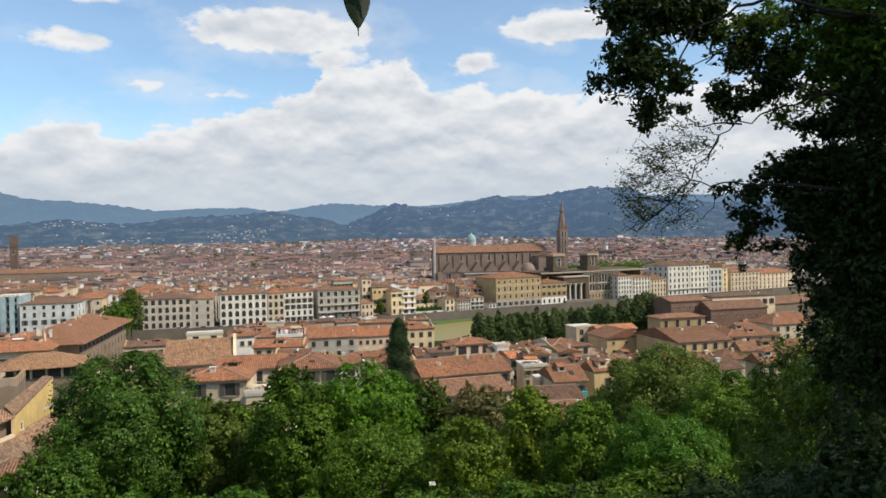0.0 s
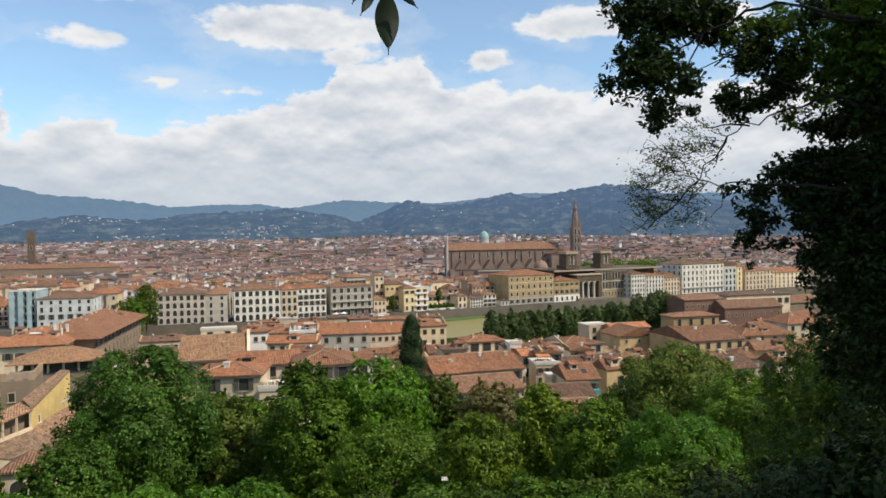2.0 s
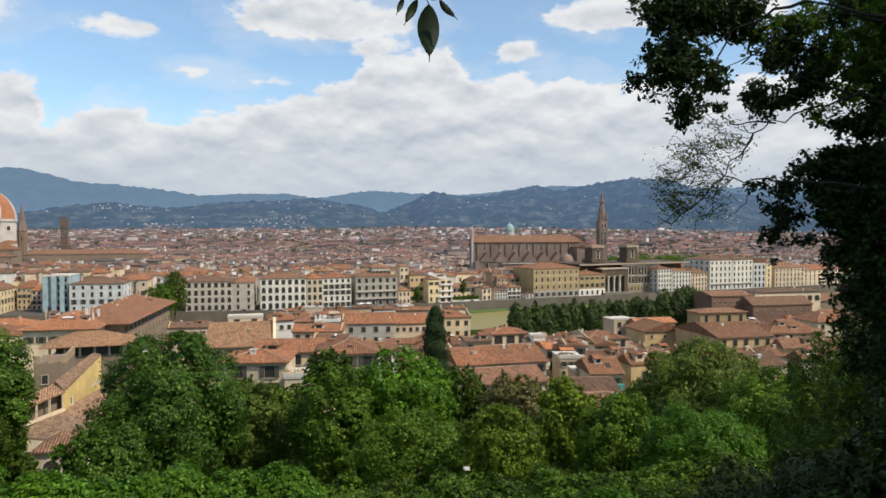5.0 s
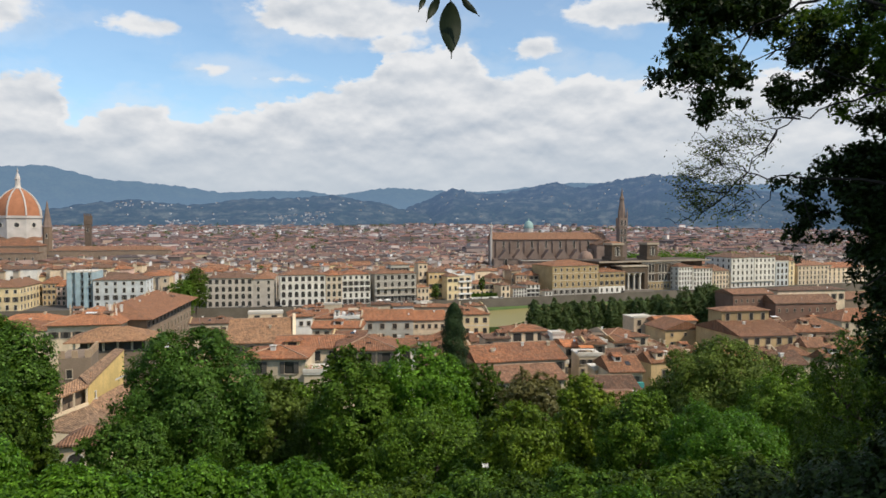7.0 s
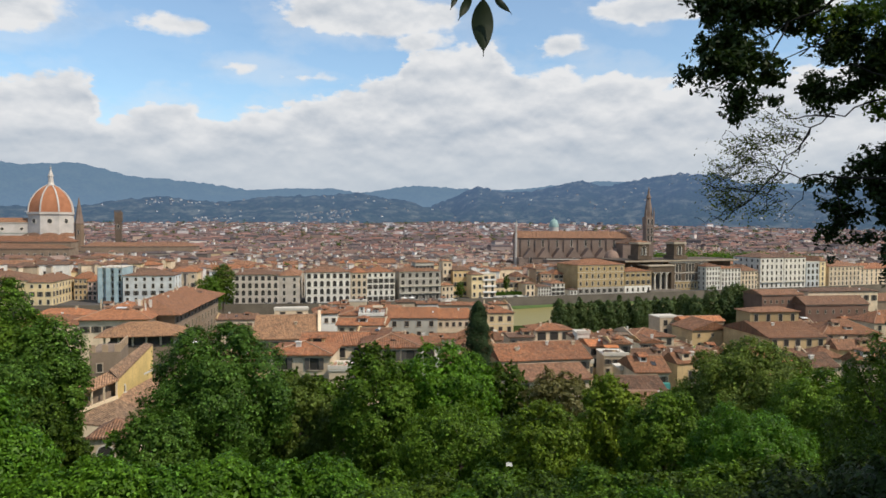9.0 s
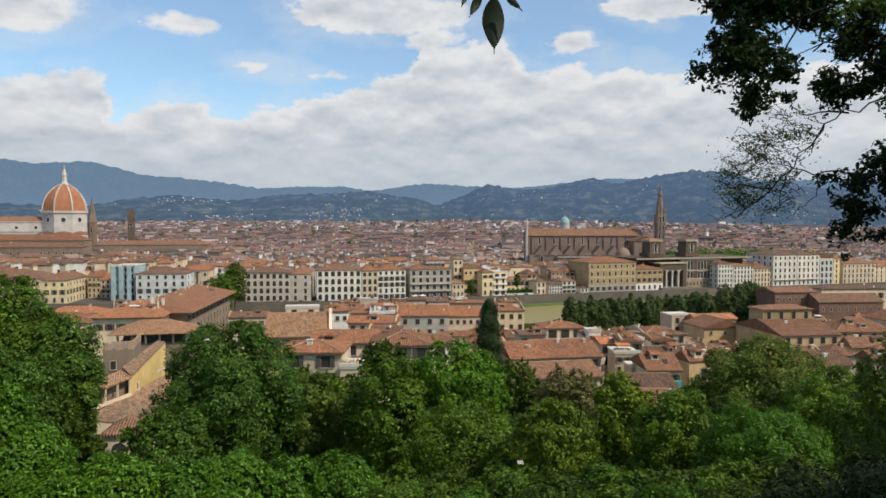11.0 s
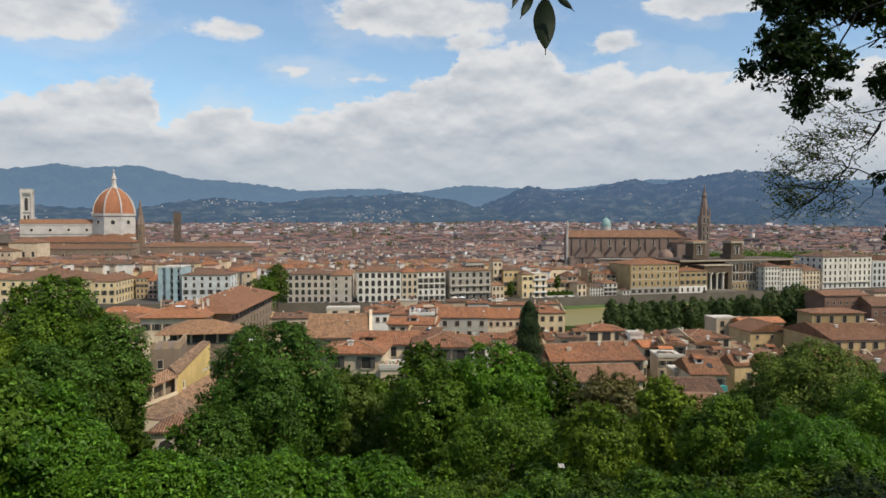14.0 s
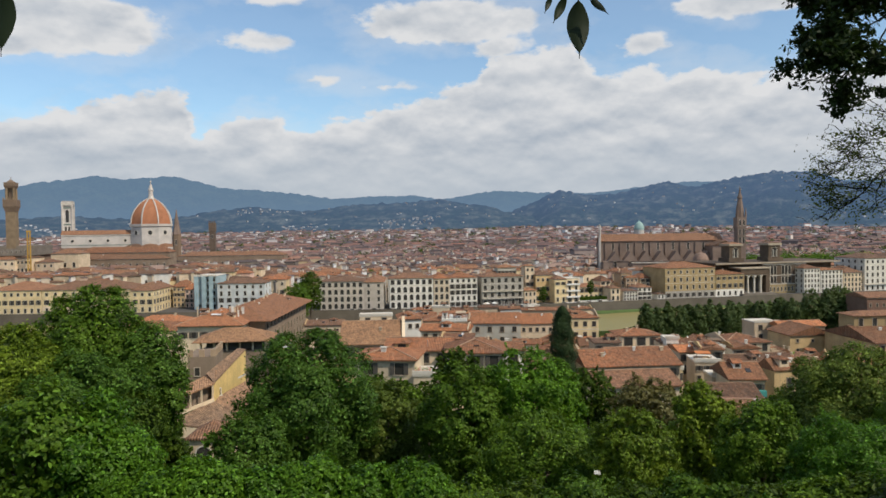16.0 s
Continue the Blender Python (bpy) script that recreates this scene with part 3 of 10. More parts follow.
def clutter(e, w, d, h, rise, roof, tile):
    """What roofs here carry: dormers, walled roof terraces, skylights, awnings, rough party walls."""
    k = rng.random()
    cx, cy = rng.uniform(-w * 0.33, w * 0.33), d * rng.uniform(0.2, 0.45)
    zr = h + (0.3 if roof == "flat" else max(0.0, rise * cy / (d / 2) - 0.55))
    if k < 0.34:
        s, t = rng.uniform(0.7, 1.4), rng.uniform(0.9, 1.5)
        dm = part("dormer", box(bmesh.new(), cx - s, cx + s, cy - 1.4, cy + 1.6, h - 0.1, zr + t), MATS[rng.choice(("plaster_cream", "plaster_white", "plaster_ochre", "plaster_buff"))], e)
        part("dormer_roof", roof_bm(cx - s, cx + s, cy - 1.4, cy + 1.6, zr + t + 0.02, 0.6, rng.choice(("hip", "gable")), 0.3, 0.14), TILES[rng.choice(("TERRA", "BROWN"))], dm)
        part("dormer_window", box(bmesh.new(), cx - s * 0.6, cx + s * 0.6, cy - 1.45, cy - 1.402, zr + t * 0.25, zr + t * 0.8), PANE, dm)
    elif k < 0.6:
        s, t = rng.uniform(0.9, 1.8), rng.uniform(0.4, 0.8)
        bm = bmesh.new()
        outer = [bm.verts.new((ox, oy, oz)) for oz in (h - 0.1, zr + t) for ox, oy in ((cx - s, cy - 1.6), (cx + s, cy - 1.6), (cx + s, cy + 1.6), (cx - s, cy + 1.6))]
        inner = [bm.verts.new((ox, oy, oz)) for oz in (zr + t, zr) for ox, oy in ((cx - s + 0.15, cy - 1.45), (cx + s - 0.15, cy - 1.45), (cx + s - 0.15, cy + 1.45), (cx - s + 0.15, cy + 1.45))]
        for i in range(4):
            j = (i + 1) % 4
            bm.faces.new((outer[i], outer[j], outer[j + 4], outer[i + 4]))
            bm.faces.new((outer[i + 4], outer[j + 4], inner[j], inner[i]))
            bm.faces.new((inner[i], inner[j], inner[j + 4], inner[i + 4]))
        bm.faces.new(inner[4:])
        tr = part("roof_terrace", bm, MATS[rng.choice(("plaster_white", "plaster_cream", "plaster_pale"))], e)
        if rng.random() < 0.5:
            part("awning", slab_box(cx - s, cx + s, cy - 1.0, cy + 1.2, zr + 1.7, 0.3), rng.choice((WHITEPAINT, AWNING, TRIM, WOOD)), tr)
            for sx in (cx - s + 0.1, cx + s - 0.1):
                part("awning_post", box(bmesh.new(), sx - 0.05, sx + 0.05, cy - 1.25, cy - 1.15, zr, zr + 1.6), WOOD, tr)
    elif k < 0.75 and roof != "flat":
        ang = math.degrees(math.atan2(rise, d / 2))
        part("skylight", box(bmesh.new(), -0.5, 0.5, -0.7, 0.7, 0.0, 0.12), PANE, e, at=pose(cx, d * 0.22, h + rise * 0.44 + 0.12, ang if roof == "gable" else 0, 0, 0))
    if rng.random() < 0.15:
        sx = rng.choice((-w / 2, w / 2 - 0.35))
        part("party_wall", prism(bmesh.new(), [(0, h - 0.3), (d, h - 0.3), (d, h + 0.5), (d / 2, h + rise + 0.45), (0, h + 0.5)], 0, 0.35), MATS[rng.choice(("plaster_pale", "plaster_buff", "plaster_ochre"))], e, at=pose(sx + 0.35, 0, 0, 0, 0, 90))


def slab_box(x0, x1, y0, y1, z, drop):
    """A thin sheet, lower at the front."""
    bm = bmesh.new()
    q = [bm.verts.new(p) for p in ((x0, y0, z - drop), (x1, y0, z - drop), (x1, y1, z), (x0, y1, z), (x0, y0, z - drop + 0.06), (x1, y0, z - drop + 0.06), (x1, y1, z + 0.06), (x0, y1, z + 0.06))]
    for ids in ((3, 2, 1, 0), (4, 5, 6, 7), (0, 1, 5, 4), (1, 2, 6, 5), (2, 3, 7, 6), (3, 0, 4, 7)):
        bm.faces.new([q[i] for i in ids])
    return bm


def prism(bm, pts, y0, y1):
    """A flat outline in x and z, given depth along y."""
    a = [bm.verts.new((px, y0, pz)) for px, pz in pts]
    b = [bm.verts.new((px, y1, pz)) for px, pz in pts]
    bm.faces.new(a)
    bm.faces.new(b[::-1])
    for i in range(len(pts)):
        j = (i + 1) % len(pts)
        bm.faces.new((a[j], a[i], b[i], b[j]))
    return bm


def blades(name, pos, nrm, a, b, s, mat):
    """Oak leaves: narrow at the stalk, broad and blunt towards the tip, cupped along the rib."""
    n = len(pos)
    v = np.stack([pos - a * s * 0.55, pos - b * s * 0.16 + nrm * s * 0.03, pos + a * s * 0.28 - b * s * 0.25 + nrm * s * 0.06, pos + a * s * 0.55, pos + a * s * 0.26 + b * s * 0.24 + nrm * s * 0.06, pos - a * s * 0.06 + b * s * 0.15 + nrm * s * 0.03], 1).reshape(-1, 3)
    me = bpy.data.meshes.new(name)
    me.vertices.add(6 * n)
    me.vertices.foreach_set("co", v.astype(np.float32).ravel())
    me.loops.add(12 * n)
    idx = (np.arange(n)[:, None] * 6 + np.array([0, 1, 5, 1, 2, 5, 2, 4, 5, 2, 3, 4])).astype(np.int32)
    me.loops.foreach_set("vertex_index", idx.ravel())
    me.polygons.add(4 * n)
    me.polygons.foreach_set("loop_start", (np.arange(4 * n) * 3).astype(np.int32))
    me.materials.append(mat)
    me.update(calc_edges=True)
    return me


def leaf_mesh(name, pos, nrm, size, mat, seed, ratio=0.55, blade=False):
    """One mesh of many small pointed leaves at pos, facing about nrm; each leaf a folded pair of triangles."""
    g = np.random.default_rng(seed)
    n = len(pos)
    nrm = nrm + g.normal(0, 0.38, (n, 3))
    nrm /= np.linalg.norm(nrm, axis=1)[:, None] + 1e-9
    a = np.cross(nrm, g.normal(0, 1, (n, 3)))
    a /= np.linalg.norm(a, axis=1)[:, None] + 1e-9
    b = np.cross(nrm, a)
    s = (size * g.uniform(0.6, 1.35, n))[:, None]
    if blade:
        return blades(name, pos, nrm, a, b, s, mat)
    v = np.stack([pos - a * s * 0.5, pos + b * s * ratio * 0.5 + nrm * s * 0.1, pos + a * s * 0.5, pos - b * s * ratio * 0.5 + nrm * s * 0.1], 1).reshape(-1, 3)
    me = bpy.data.meshes.new(name)
    me.vertices.add(4 * n)
    me.vertices.foreach_set("co", v.astype(np.float32).ravel())
    me.loops.add(6 * n)
    idx = (np.arange(n)[:, None] * 4 + np.array([0, 1, 2, 0, 2, 3])).astype(np.int32)
    me.loops.foreach_set("vertex_index", idx.ravel())
    me.polygons.add(2 * n)
    me.polygons.foreach_set("loop_start", (np.arange(2 * n) * 3).astype(np.int32))
    me.materials.append(mat)
    me.update(calc_edges=True)
    return me


def crown_points(seed, rx, ry, rz, count, lobe, flat_bottom=0.95, shoots=0.45):
    """Points, outward directions and sizes of a crown: rounded lobes that fill the whole outline, dark gaps between them, sprays of leaves on each lobe."""
    g = np.random.default_rng(seed)
    lobes = int(1.75 / lobe ** 2)
    i = np.arange(lobes) + 0.5
    up, turn = 1 - 2 * i / lobes, i * 2.39996 + seed
    d = np.stack([np.sqrt(1 - up * up) * np.cos(turn), np.sqrt(1 - up * up) * np.sin(turn), up], 1) + g.normal(0, 0.11, (lobes, 3))
    d /= np.linalg.norm(d, axis=1)[:, None]
    d = d[d[:, 2] > -flat_bottom]
    lobes = len(d)
    size = np.array([rx, ry, rz])
    r = lobe * g.uniform(0.85, 1.55, lobes)
    c = d * (1.0 - r * 0.92)[:, None] * g.uniform(0.86, 1.05, (lobes, 1)) * size
    sprays = max(6, count // (lobes * 11))
    o = g.normal(0, 1, (lobes, sprays, 3)) + 0.75 * d[:, None, :] + np.array([0, 0, 0.25])
    o /= np.linalg.norm(o, axis=2)[:, :, None]
    reach = r[:, None, None] * g.uniform(0.72, 1.12, (lobes, sprays, 1)) * np.array([rx, ry, (rx + rz) / 2])
    tip = c[:, None, :] + o * reach
    p = tip[:, :, None, :] + g.normal(0, 1, (lobes, sprays, 11, 3)) * (r * rx * 0.13)[:, None, None, None] * np.array([1.0, 1.0, 0.7])
    n = np.repeat((o * 0.85 + d[:, None, :] * 0.35 + np.array([0, 0, 0.25]))[:, :, None, :], 11, axis=2)
    # young shoots that break the outline
    m = int(lobes * shoots * 2.5)
    pick = g.integers(0, lobes, m)
    way = d[pick] * np.array([1, 1, 0.8]) + np.array([0, 0, 0.6]) + g.normal(0, 0.3, (m, 3))
    way /= np.linalg.norm(way, axis=1)[:, None]
    t = np.linspace(0.0, 1.0, 12)[None, :, None]
    q = (c[pick] + d[pick] * (r[pick] * rx)[:, None] * 0.9)[:, None, :] + way[:, None, :] * t * (rx * 0.13) * g.uniform(0.5, 1.4, (m, 1, 1)) + g.normal(0, rx * 0.012, (m, 12, 3))
    # older, larger leaves deep inside, which keep the crown from being seen through
    k = max(60, count // 8)
    deep = g.normal(0, 1, (k, 3))
    deep = deep / np.linalg.norm(deep, axis=1)[:, None] * g.uniform(0.45, 0.84, (k, 1)) * size
    pos = np.concatenate([p.reshape(-1, 3), q.reshape(-1, 3), deep])
    nrm = np.concatenate([n.reshape(-1, 3), g.normal(0, 1, (m * 12, 3)) + np.array([0, -0.3, 0.3]), deep / size])
    big = np.concatenate([np.ones(p.size // 3 + q.size // 3), np.full(k, 1.7)])
    return pos, nrm, big, c


def limb(bm, a, b, r0, r1, n=7, bend=0.0, seed=0, steps=4):
    """A tapered, slightly crooked limb from a to b."""
    g = random.Random(seed)
    a, b = Vector(a), Vector(b)
    axis = (b - a).normalized()
    u = axis.orthogonal().normalized()
    v = axis.cross(u)
    prev = None
    for i in range(steps + 1):
        t = i / steps
        p = a.lerp(b, t) + (u * g.uniform(-1, 1) + v * g.uniform(-1, 1)) * bend * math.sin(math.pi * t)
        r = r0 + (r1 - r0) * t
        rg = [bm.verts.new(p + u * r * math.cos(2 * math.pi * k / n) + v * r * math.sin(2 * math.pi * k / n)) for k in range(n)]
        if prev:
            for k in range(n):
                bm.faces.new((prev[k], prev[(k + 1) % n], rg[(k + 1) % n], rg[k]))
        prev = rg
    bm.faces.new(prev)


def ground_z(x, y):
    """Height of the hillside and of the town's floor."""
    r = max(0.0, y)
    pts = ((0, 50.4), (2.5, 50.1), (6, 48.0), (14, 43.9), (30, 36.5), (50, 31.0), (85, 24.0), (115, 20.0), (140, 16.5), (165, 12.5), (200, 7.0), (230, 4.0), (255, 1.5), (285, -0.5), (300, -1.0))
    for (a, za), (b, zb) in zip(pts, pts[1:]):
        if r <= b:
            return za + (zb - za) * (r - a) / (b - a)
    return -1.0


def tree(name, x, y, zc, rx, rz, mat, seed, look, clumps=60, per=420, leaf=0.24, ry=None, clump=0.26, flat_bottom=0.5, cone=0.0, shoots=0.45):
    """A broadleaf tree: trunk and limbs up into a crown of leafy clumps. zc is the crown's middle."""
    zb = ground_z(x, y)
    ry = ry or rx
    e = thing(name, x, y, zb, 0, look, "tree")
    if name == "broadleaf_tree" and y < 100:
        leaf = y * 0.0043
        count = int(min(62000, 4 * math.pi * rx * rz * 0.8 * 2.0 / (leaf * leaf * 0.28)))
    else:
        count = int(clumps * per * 0.7)
    p, n, big, c = crown_points(seed, rx, ry, rz, count, clump, flat_bottom, shoots)
    p[:, :2] *= 1 - cone * np.clip(p[:, 2:] / rz, -1, 1)
    off = np.array([0, 0, zc - zb])
    part("crown", leaf_mesh("crown", p + off, n, leaf * big, mat, seed + 1), None, e)
    bm = bmesh.new()
    top = zc - zb
    r0 = max(0.12, rx * 0.06)
    limb(bm, (0, 0, -0.8), (0, 0, top - rz * 0.2), r0 * 1.3, r0 * 0.7, 9, r0, seed)
    g = random.Random(seed)
    for i in range(0, len(c), max(1, len(c) // 12)):
        q = c[i]
        s = (0, 0, top - rz * g.uniform(0.2, 0.6))
        limb(bm, s, (q[0] * 0.9, q[1] * 0.9, top + q[2] * 0.9), r0 * 0.4, r0 * 0.08, 5, rx * 0.06, seed + i)
    part("trunk", bm, BARK, e)
    return e


# ---- ground, river, hills ----


def grid_mesh(name, xs, ys, zf, mat):
    vs = [(x, y, zf(x, y)) for y in ys for x in xs]
    nx = len(xs)
    fs = [(j * nx + i, j * nx + i + 1, (j + 1) * nx + i + 1, (j + 1) * nx + i) for j in range(len(ys) - 1) for i in range(nx - 1)]
    me = bpy.data.meshes.new(name)
    me.from_pydata(vs, [], fs)
    me.materials.append(mat)
    me.shade_smooth()
    return me


def bank_y(x):
    """The line of the river wall on the far bank."""
    return 448.0 + (0.0 if x < -20 else (x + 20) * 0.24)


def near_bank(x):
    k = min(1.0, max(0.0, (x - 85) / 25))
    q = min(1.0, max(0.0, (x - 25) / 30))
    return bank_y(x) - 89.0 - 23.0 * q * q * (3 - 2 * q) * (1 - k * k * (3 - 2 * k))


def floor_z(x, y):
    if y < near_bank(x) - 1:
        return ground_z(x, y) + 0.35 * noise.noise((x * 0.09, y * 0.09, 0))
    if y < bank_y(x) + 0.4:
        k = min(1.0, (y - near_bank(x)) / 10.0)
        return -1.0 - 6.5 * max(0, k)
    return 0.0


ys = [-4500, -1500, -500, -120] + [i * 2.0 - 30 for i in range(0, 50)] + [70 + i * 6.0 for i in range(63)]
xs = [-4500, -2200, -1100, -600] + [-420 + i * 12.0 for i in range(83)] + [700, 1200, 2400, 4500]
ground_me = grid_mesh("ground", xs, ys, lambda x, y: floor_z(x, y), EARTH)
single("ground", ground_me, None, "garden hillside of dark earth falling to the river", "ground", kind="structure")
RISE_Y, RISE_Z = (0, 1600, 2000, 2400, 2800, 3200, 3600, 4700), (0.0, 0.0, 4.0, 12.0, 23.0, 37.0, 54.0, 90.0)


def town_z(y):
    """The town's floor lies flat along the river and rises gently towards the hills."""
    return np.interp(y, RISE_Y, RISE_Z)


far_me = grid_mesh("ground", [-4400 + 400 * i for i in range(23)], [0, 1, 400, 900, 1600, 2000, 2400, 2800, 3200, 3600, 4700], lambda x, y: float(town_z(y)), STREET)
for v in far_me.vertices:
    if v.co.y < 1.5:
        v.co.y = 448.4 + (0.0 if v.co.x < -20 else (v.co.x + 20) * 0.24) + (8 if v.co.y > 0.5 else 0)
    elif v.co.y < 500 and v.co.x > 0:
        v.co.y = 460 + (v.co.x + 20) * 0.24
    elif v.co.y < 500:
        v.co.y = 470
single("town_floor", far_me, None, "paved town floor stretching to the hills", "ground", kind="structure")

m, net, out = material("river_water")
tc = net.add("ShaderNodeTexCoord").outputs["Object"]
wbs = net.add("ShaderNodeBsdfPrincipled", {"Base Color": (0.25, 0.215, 0.075, 1), "Roughness": 0.45, "Specular IOR Level": 0.25})
net.l.new(net.add("ShaderNodeBump", {"Height": net.noise(tc, 0.8, 4.0), "Strength": 0.25, "Distance": 0.2}).outputs[0], wbs.inputs["Normal"])
net.l.new(wbs.outputs[0], out.inputs[0])
single("river", grid_mesh("river", [-4500, -600] + [-500 + 100 * i for i in range(15)] + [1500, 4500], [250, 441, 700, 1600], lambda x, y: -6.2, m), None, "slow olive-green river between stone walls", "river", kind="structure")
bm = bmesh.new()
pts = [(-4500, bank_y(-600)), (-20, bank_y(-20)), (4500, bank_y(4500))]
for (xa, ya), (xb, yb) in zip(pts, pts[1:]):
    q = [bm.verts.new(p) for p in ((xa, ya - 0.6, -7), (xb, yb - 0.6, -7), (xb, yb, 1.0), (xa, ya, 1.0), (xa, ya + 0.5, 1.0), (xb, yb + 0.5, 1.0), (xa, ya + 0.5, -0.5), (xb, yb + 0.5, -0.5))]
    for ids in ((0, 1, 2, 3), (3, 2, 5, 4), (4, 5, 7, 6)):
        bm.faces.new([q[i] for i in ids])
single("river_wall", bm, plain("embankment_stone", (0.135, 0.115, 0.09), 0.9, vary=0.35, scale=0.5, dirt=0.4), "long grey stone embankment wall with parapet", "wall", kind="structure")
bm = bmesh.new()
for i in range(30):
    xa, xb = 20 + i * 9, 20 + (i + 1) * 9
    wa, wb = 8 + 2 * math.sin(i * 0.9), 8 + 2 * math.sin((i + 1) * 0.9)
    q = [bm.verts.new(p) for p in ((xa, bank_y(xa) - 0.7 - wa, -6.1), (xb, bank_y(xb) - 0.7 - wb, -6.1), (xb, bank_y(xb) - 0.7, -5.0), (xa, bank_y(xa) - 0.7, -5.0))]
    bm.faces.new(q)
single("grass_bank", bm, GRASS, "strip of green grass below the river wall", "grass", kind="structure")


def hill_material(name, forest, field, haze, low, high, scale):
    """Wooded slopes of woods and fields; the blue haze of kilometres of air is painted in as emission, its share set by
    height.
    """
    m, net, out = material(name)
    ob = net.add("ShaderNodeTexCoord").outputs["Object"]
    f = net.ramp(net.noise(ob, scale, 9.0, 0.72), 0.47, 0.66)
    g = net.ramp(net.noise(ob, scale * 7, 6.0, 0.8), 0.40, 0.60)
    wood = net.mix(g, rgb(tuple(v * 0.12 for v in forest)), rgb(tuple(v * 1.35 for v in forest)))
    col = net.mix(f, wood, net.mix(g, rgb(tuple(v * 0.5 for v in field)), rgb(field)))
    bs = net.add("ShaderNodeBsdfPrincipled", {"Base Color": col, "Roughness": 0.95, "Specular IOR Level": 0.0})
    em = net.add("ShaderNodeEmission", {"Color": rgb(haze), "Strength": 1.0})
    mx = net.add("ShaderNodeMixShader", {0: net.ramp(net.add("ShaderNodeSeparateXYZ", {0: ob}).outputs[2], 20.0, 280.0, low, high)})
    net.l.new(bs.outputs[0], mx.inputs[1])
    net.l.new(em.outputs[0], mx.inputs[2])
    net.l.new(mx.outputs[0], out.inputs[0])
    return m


def hill_height(ridge, a):
    for (a0, e0), (a1, e1) in zip(ridge, ridge[1:]):
        if a <= a1:
            k = max(0.0, (a - a0) / (a1 - a0))
            k = k * k * (3 - 2 * k) * 0.5 + k * 0.5
            return e0 + (e1 - e0) * k
    return ridge[-1][1]


def hill(name, ridge, near_d, far_d, mat, look, rough, seed, extra=8, woods=3.5):
    """A range of hills: from its foot at near_d up to a skyline at far_d that follows the ridge (bearing, elevation)."""
    a0, a1 = ridge[0][0] - extra, ridge[-1][0] + extra
    na, nd = 620, 30
    vs = []
    for j in range(nd + 2):
        t = j / nd
        for i in range(na + 1):
            a = a0 + (a1 - a0) * i / na
            top = 52 + far_d * math.tan(radians(max(hill_height(ridge, a), -0.7)))
            d = near_d + (far_d - near_d) * min(t, 1.0)
            x, y = math.sin(radians(a)), math.cos(radians(a))
            s = min(t, 1.0)
            z = top * (s ** 0.75)
            fold = noise.fractal((x * d * 0.0016, y * d * 0.0016, seed), 1.0, 2.2, 5)
            z += fold * rough * math.sin(math.pi * min(1.0, s * 0.93)) * top * 0.5
            z += 9.0 * s * noise.fractal((a * 2.3, d * 0.012, seed + 5.0), 1.0, 2.1, 4) + woods * s * noise.noise((a * 7.5, d * 0.03, seed))
            if j > nd:
                z, d = -20.0, d + 60
            vs.append((x * d, y * d, z))
    n = na + 1
    fs = [(j * n + i, j * n + i + 1, (j + 1) * n + i + 1, (j + 1) * n + i) for j in range(nd + 1) for i in range(na)]
    me = bpy.data.meshes.new(name)
    me.from_pydata(vs, [], fs)
    me.materials.append(mat)
    me.shade_smooth()
    return single(name, me, None, look, "hills", kind="structure")


RIDGE_FAR = [(-60, 2.2), (-45, 2.6), (-34.1, 2.6), (-28.0, 3.88), (-26.0, 4.17), (-23.9, 3.91), (-21.0, 4.19), (-16.3, 3.17), (-12.2, 3.0), (-8.8, 2.54), (-2.6, 2.66), (0.1, 2.32), (4.6, 2.89), (8.3, 2.77), (11.9, 2.59), (18.9, 3.34), (30, 3.0), (60, 2.5)]
RIDGE_FOOT = [(-60, 1.0), (-34.1, 0.78), (-28.0, 1.19), (-21.8, 0.89), (-15.1, 1.83), (-11.0, 1.45), (-6.2, 1.95), (-0.4, 2.36), (2.8, 1.89), (6.0, 1.13), (9.2, 0.55), (18.0, 0.58), (36.9, 0.59), (60, 0.8)]
RIDGE_EAST = [(1.0, -0.3), (4.6, 0.85), (6.9, 1.9), (9.4, 2.99), (11.4, 2.59), (13.7, 2.67), (17.6, 3.36), (19.3, 2.95), (22.2, 3.56), (25.0, 3.89), (27.4, 3.72), (30.0, 2.84), (33.6, 2.37), (40.0, 2.24), (60, 2.2)]
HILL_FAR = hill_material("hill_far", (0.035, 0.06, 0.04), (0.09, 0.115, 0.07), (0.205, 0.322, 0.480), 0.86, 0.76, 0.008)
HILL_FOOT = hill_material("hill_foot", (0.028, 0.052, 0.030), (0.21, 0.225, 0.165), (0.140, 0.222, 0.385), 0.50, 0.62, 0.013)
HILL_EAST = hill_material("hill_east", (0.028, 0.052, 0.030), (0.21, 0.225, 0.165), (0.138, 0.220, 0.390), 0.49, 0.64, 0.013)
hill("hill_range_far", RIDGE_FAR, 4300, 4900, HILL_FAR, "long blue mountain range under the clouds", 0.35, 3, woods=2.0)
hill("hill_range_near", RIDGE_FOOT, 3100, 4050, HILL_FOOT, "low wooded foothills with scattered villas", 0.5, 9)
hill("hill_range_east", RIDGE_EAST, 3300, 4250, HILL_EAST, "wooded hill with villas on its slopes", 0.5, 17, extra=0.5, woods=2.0)


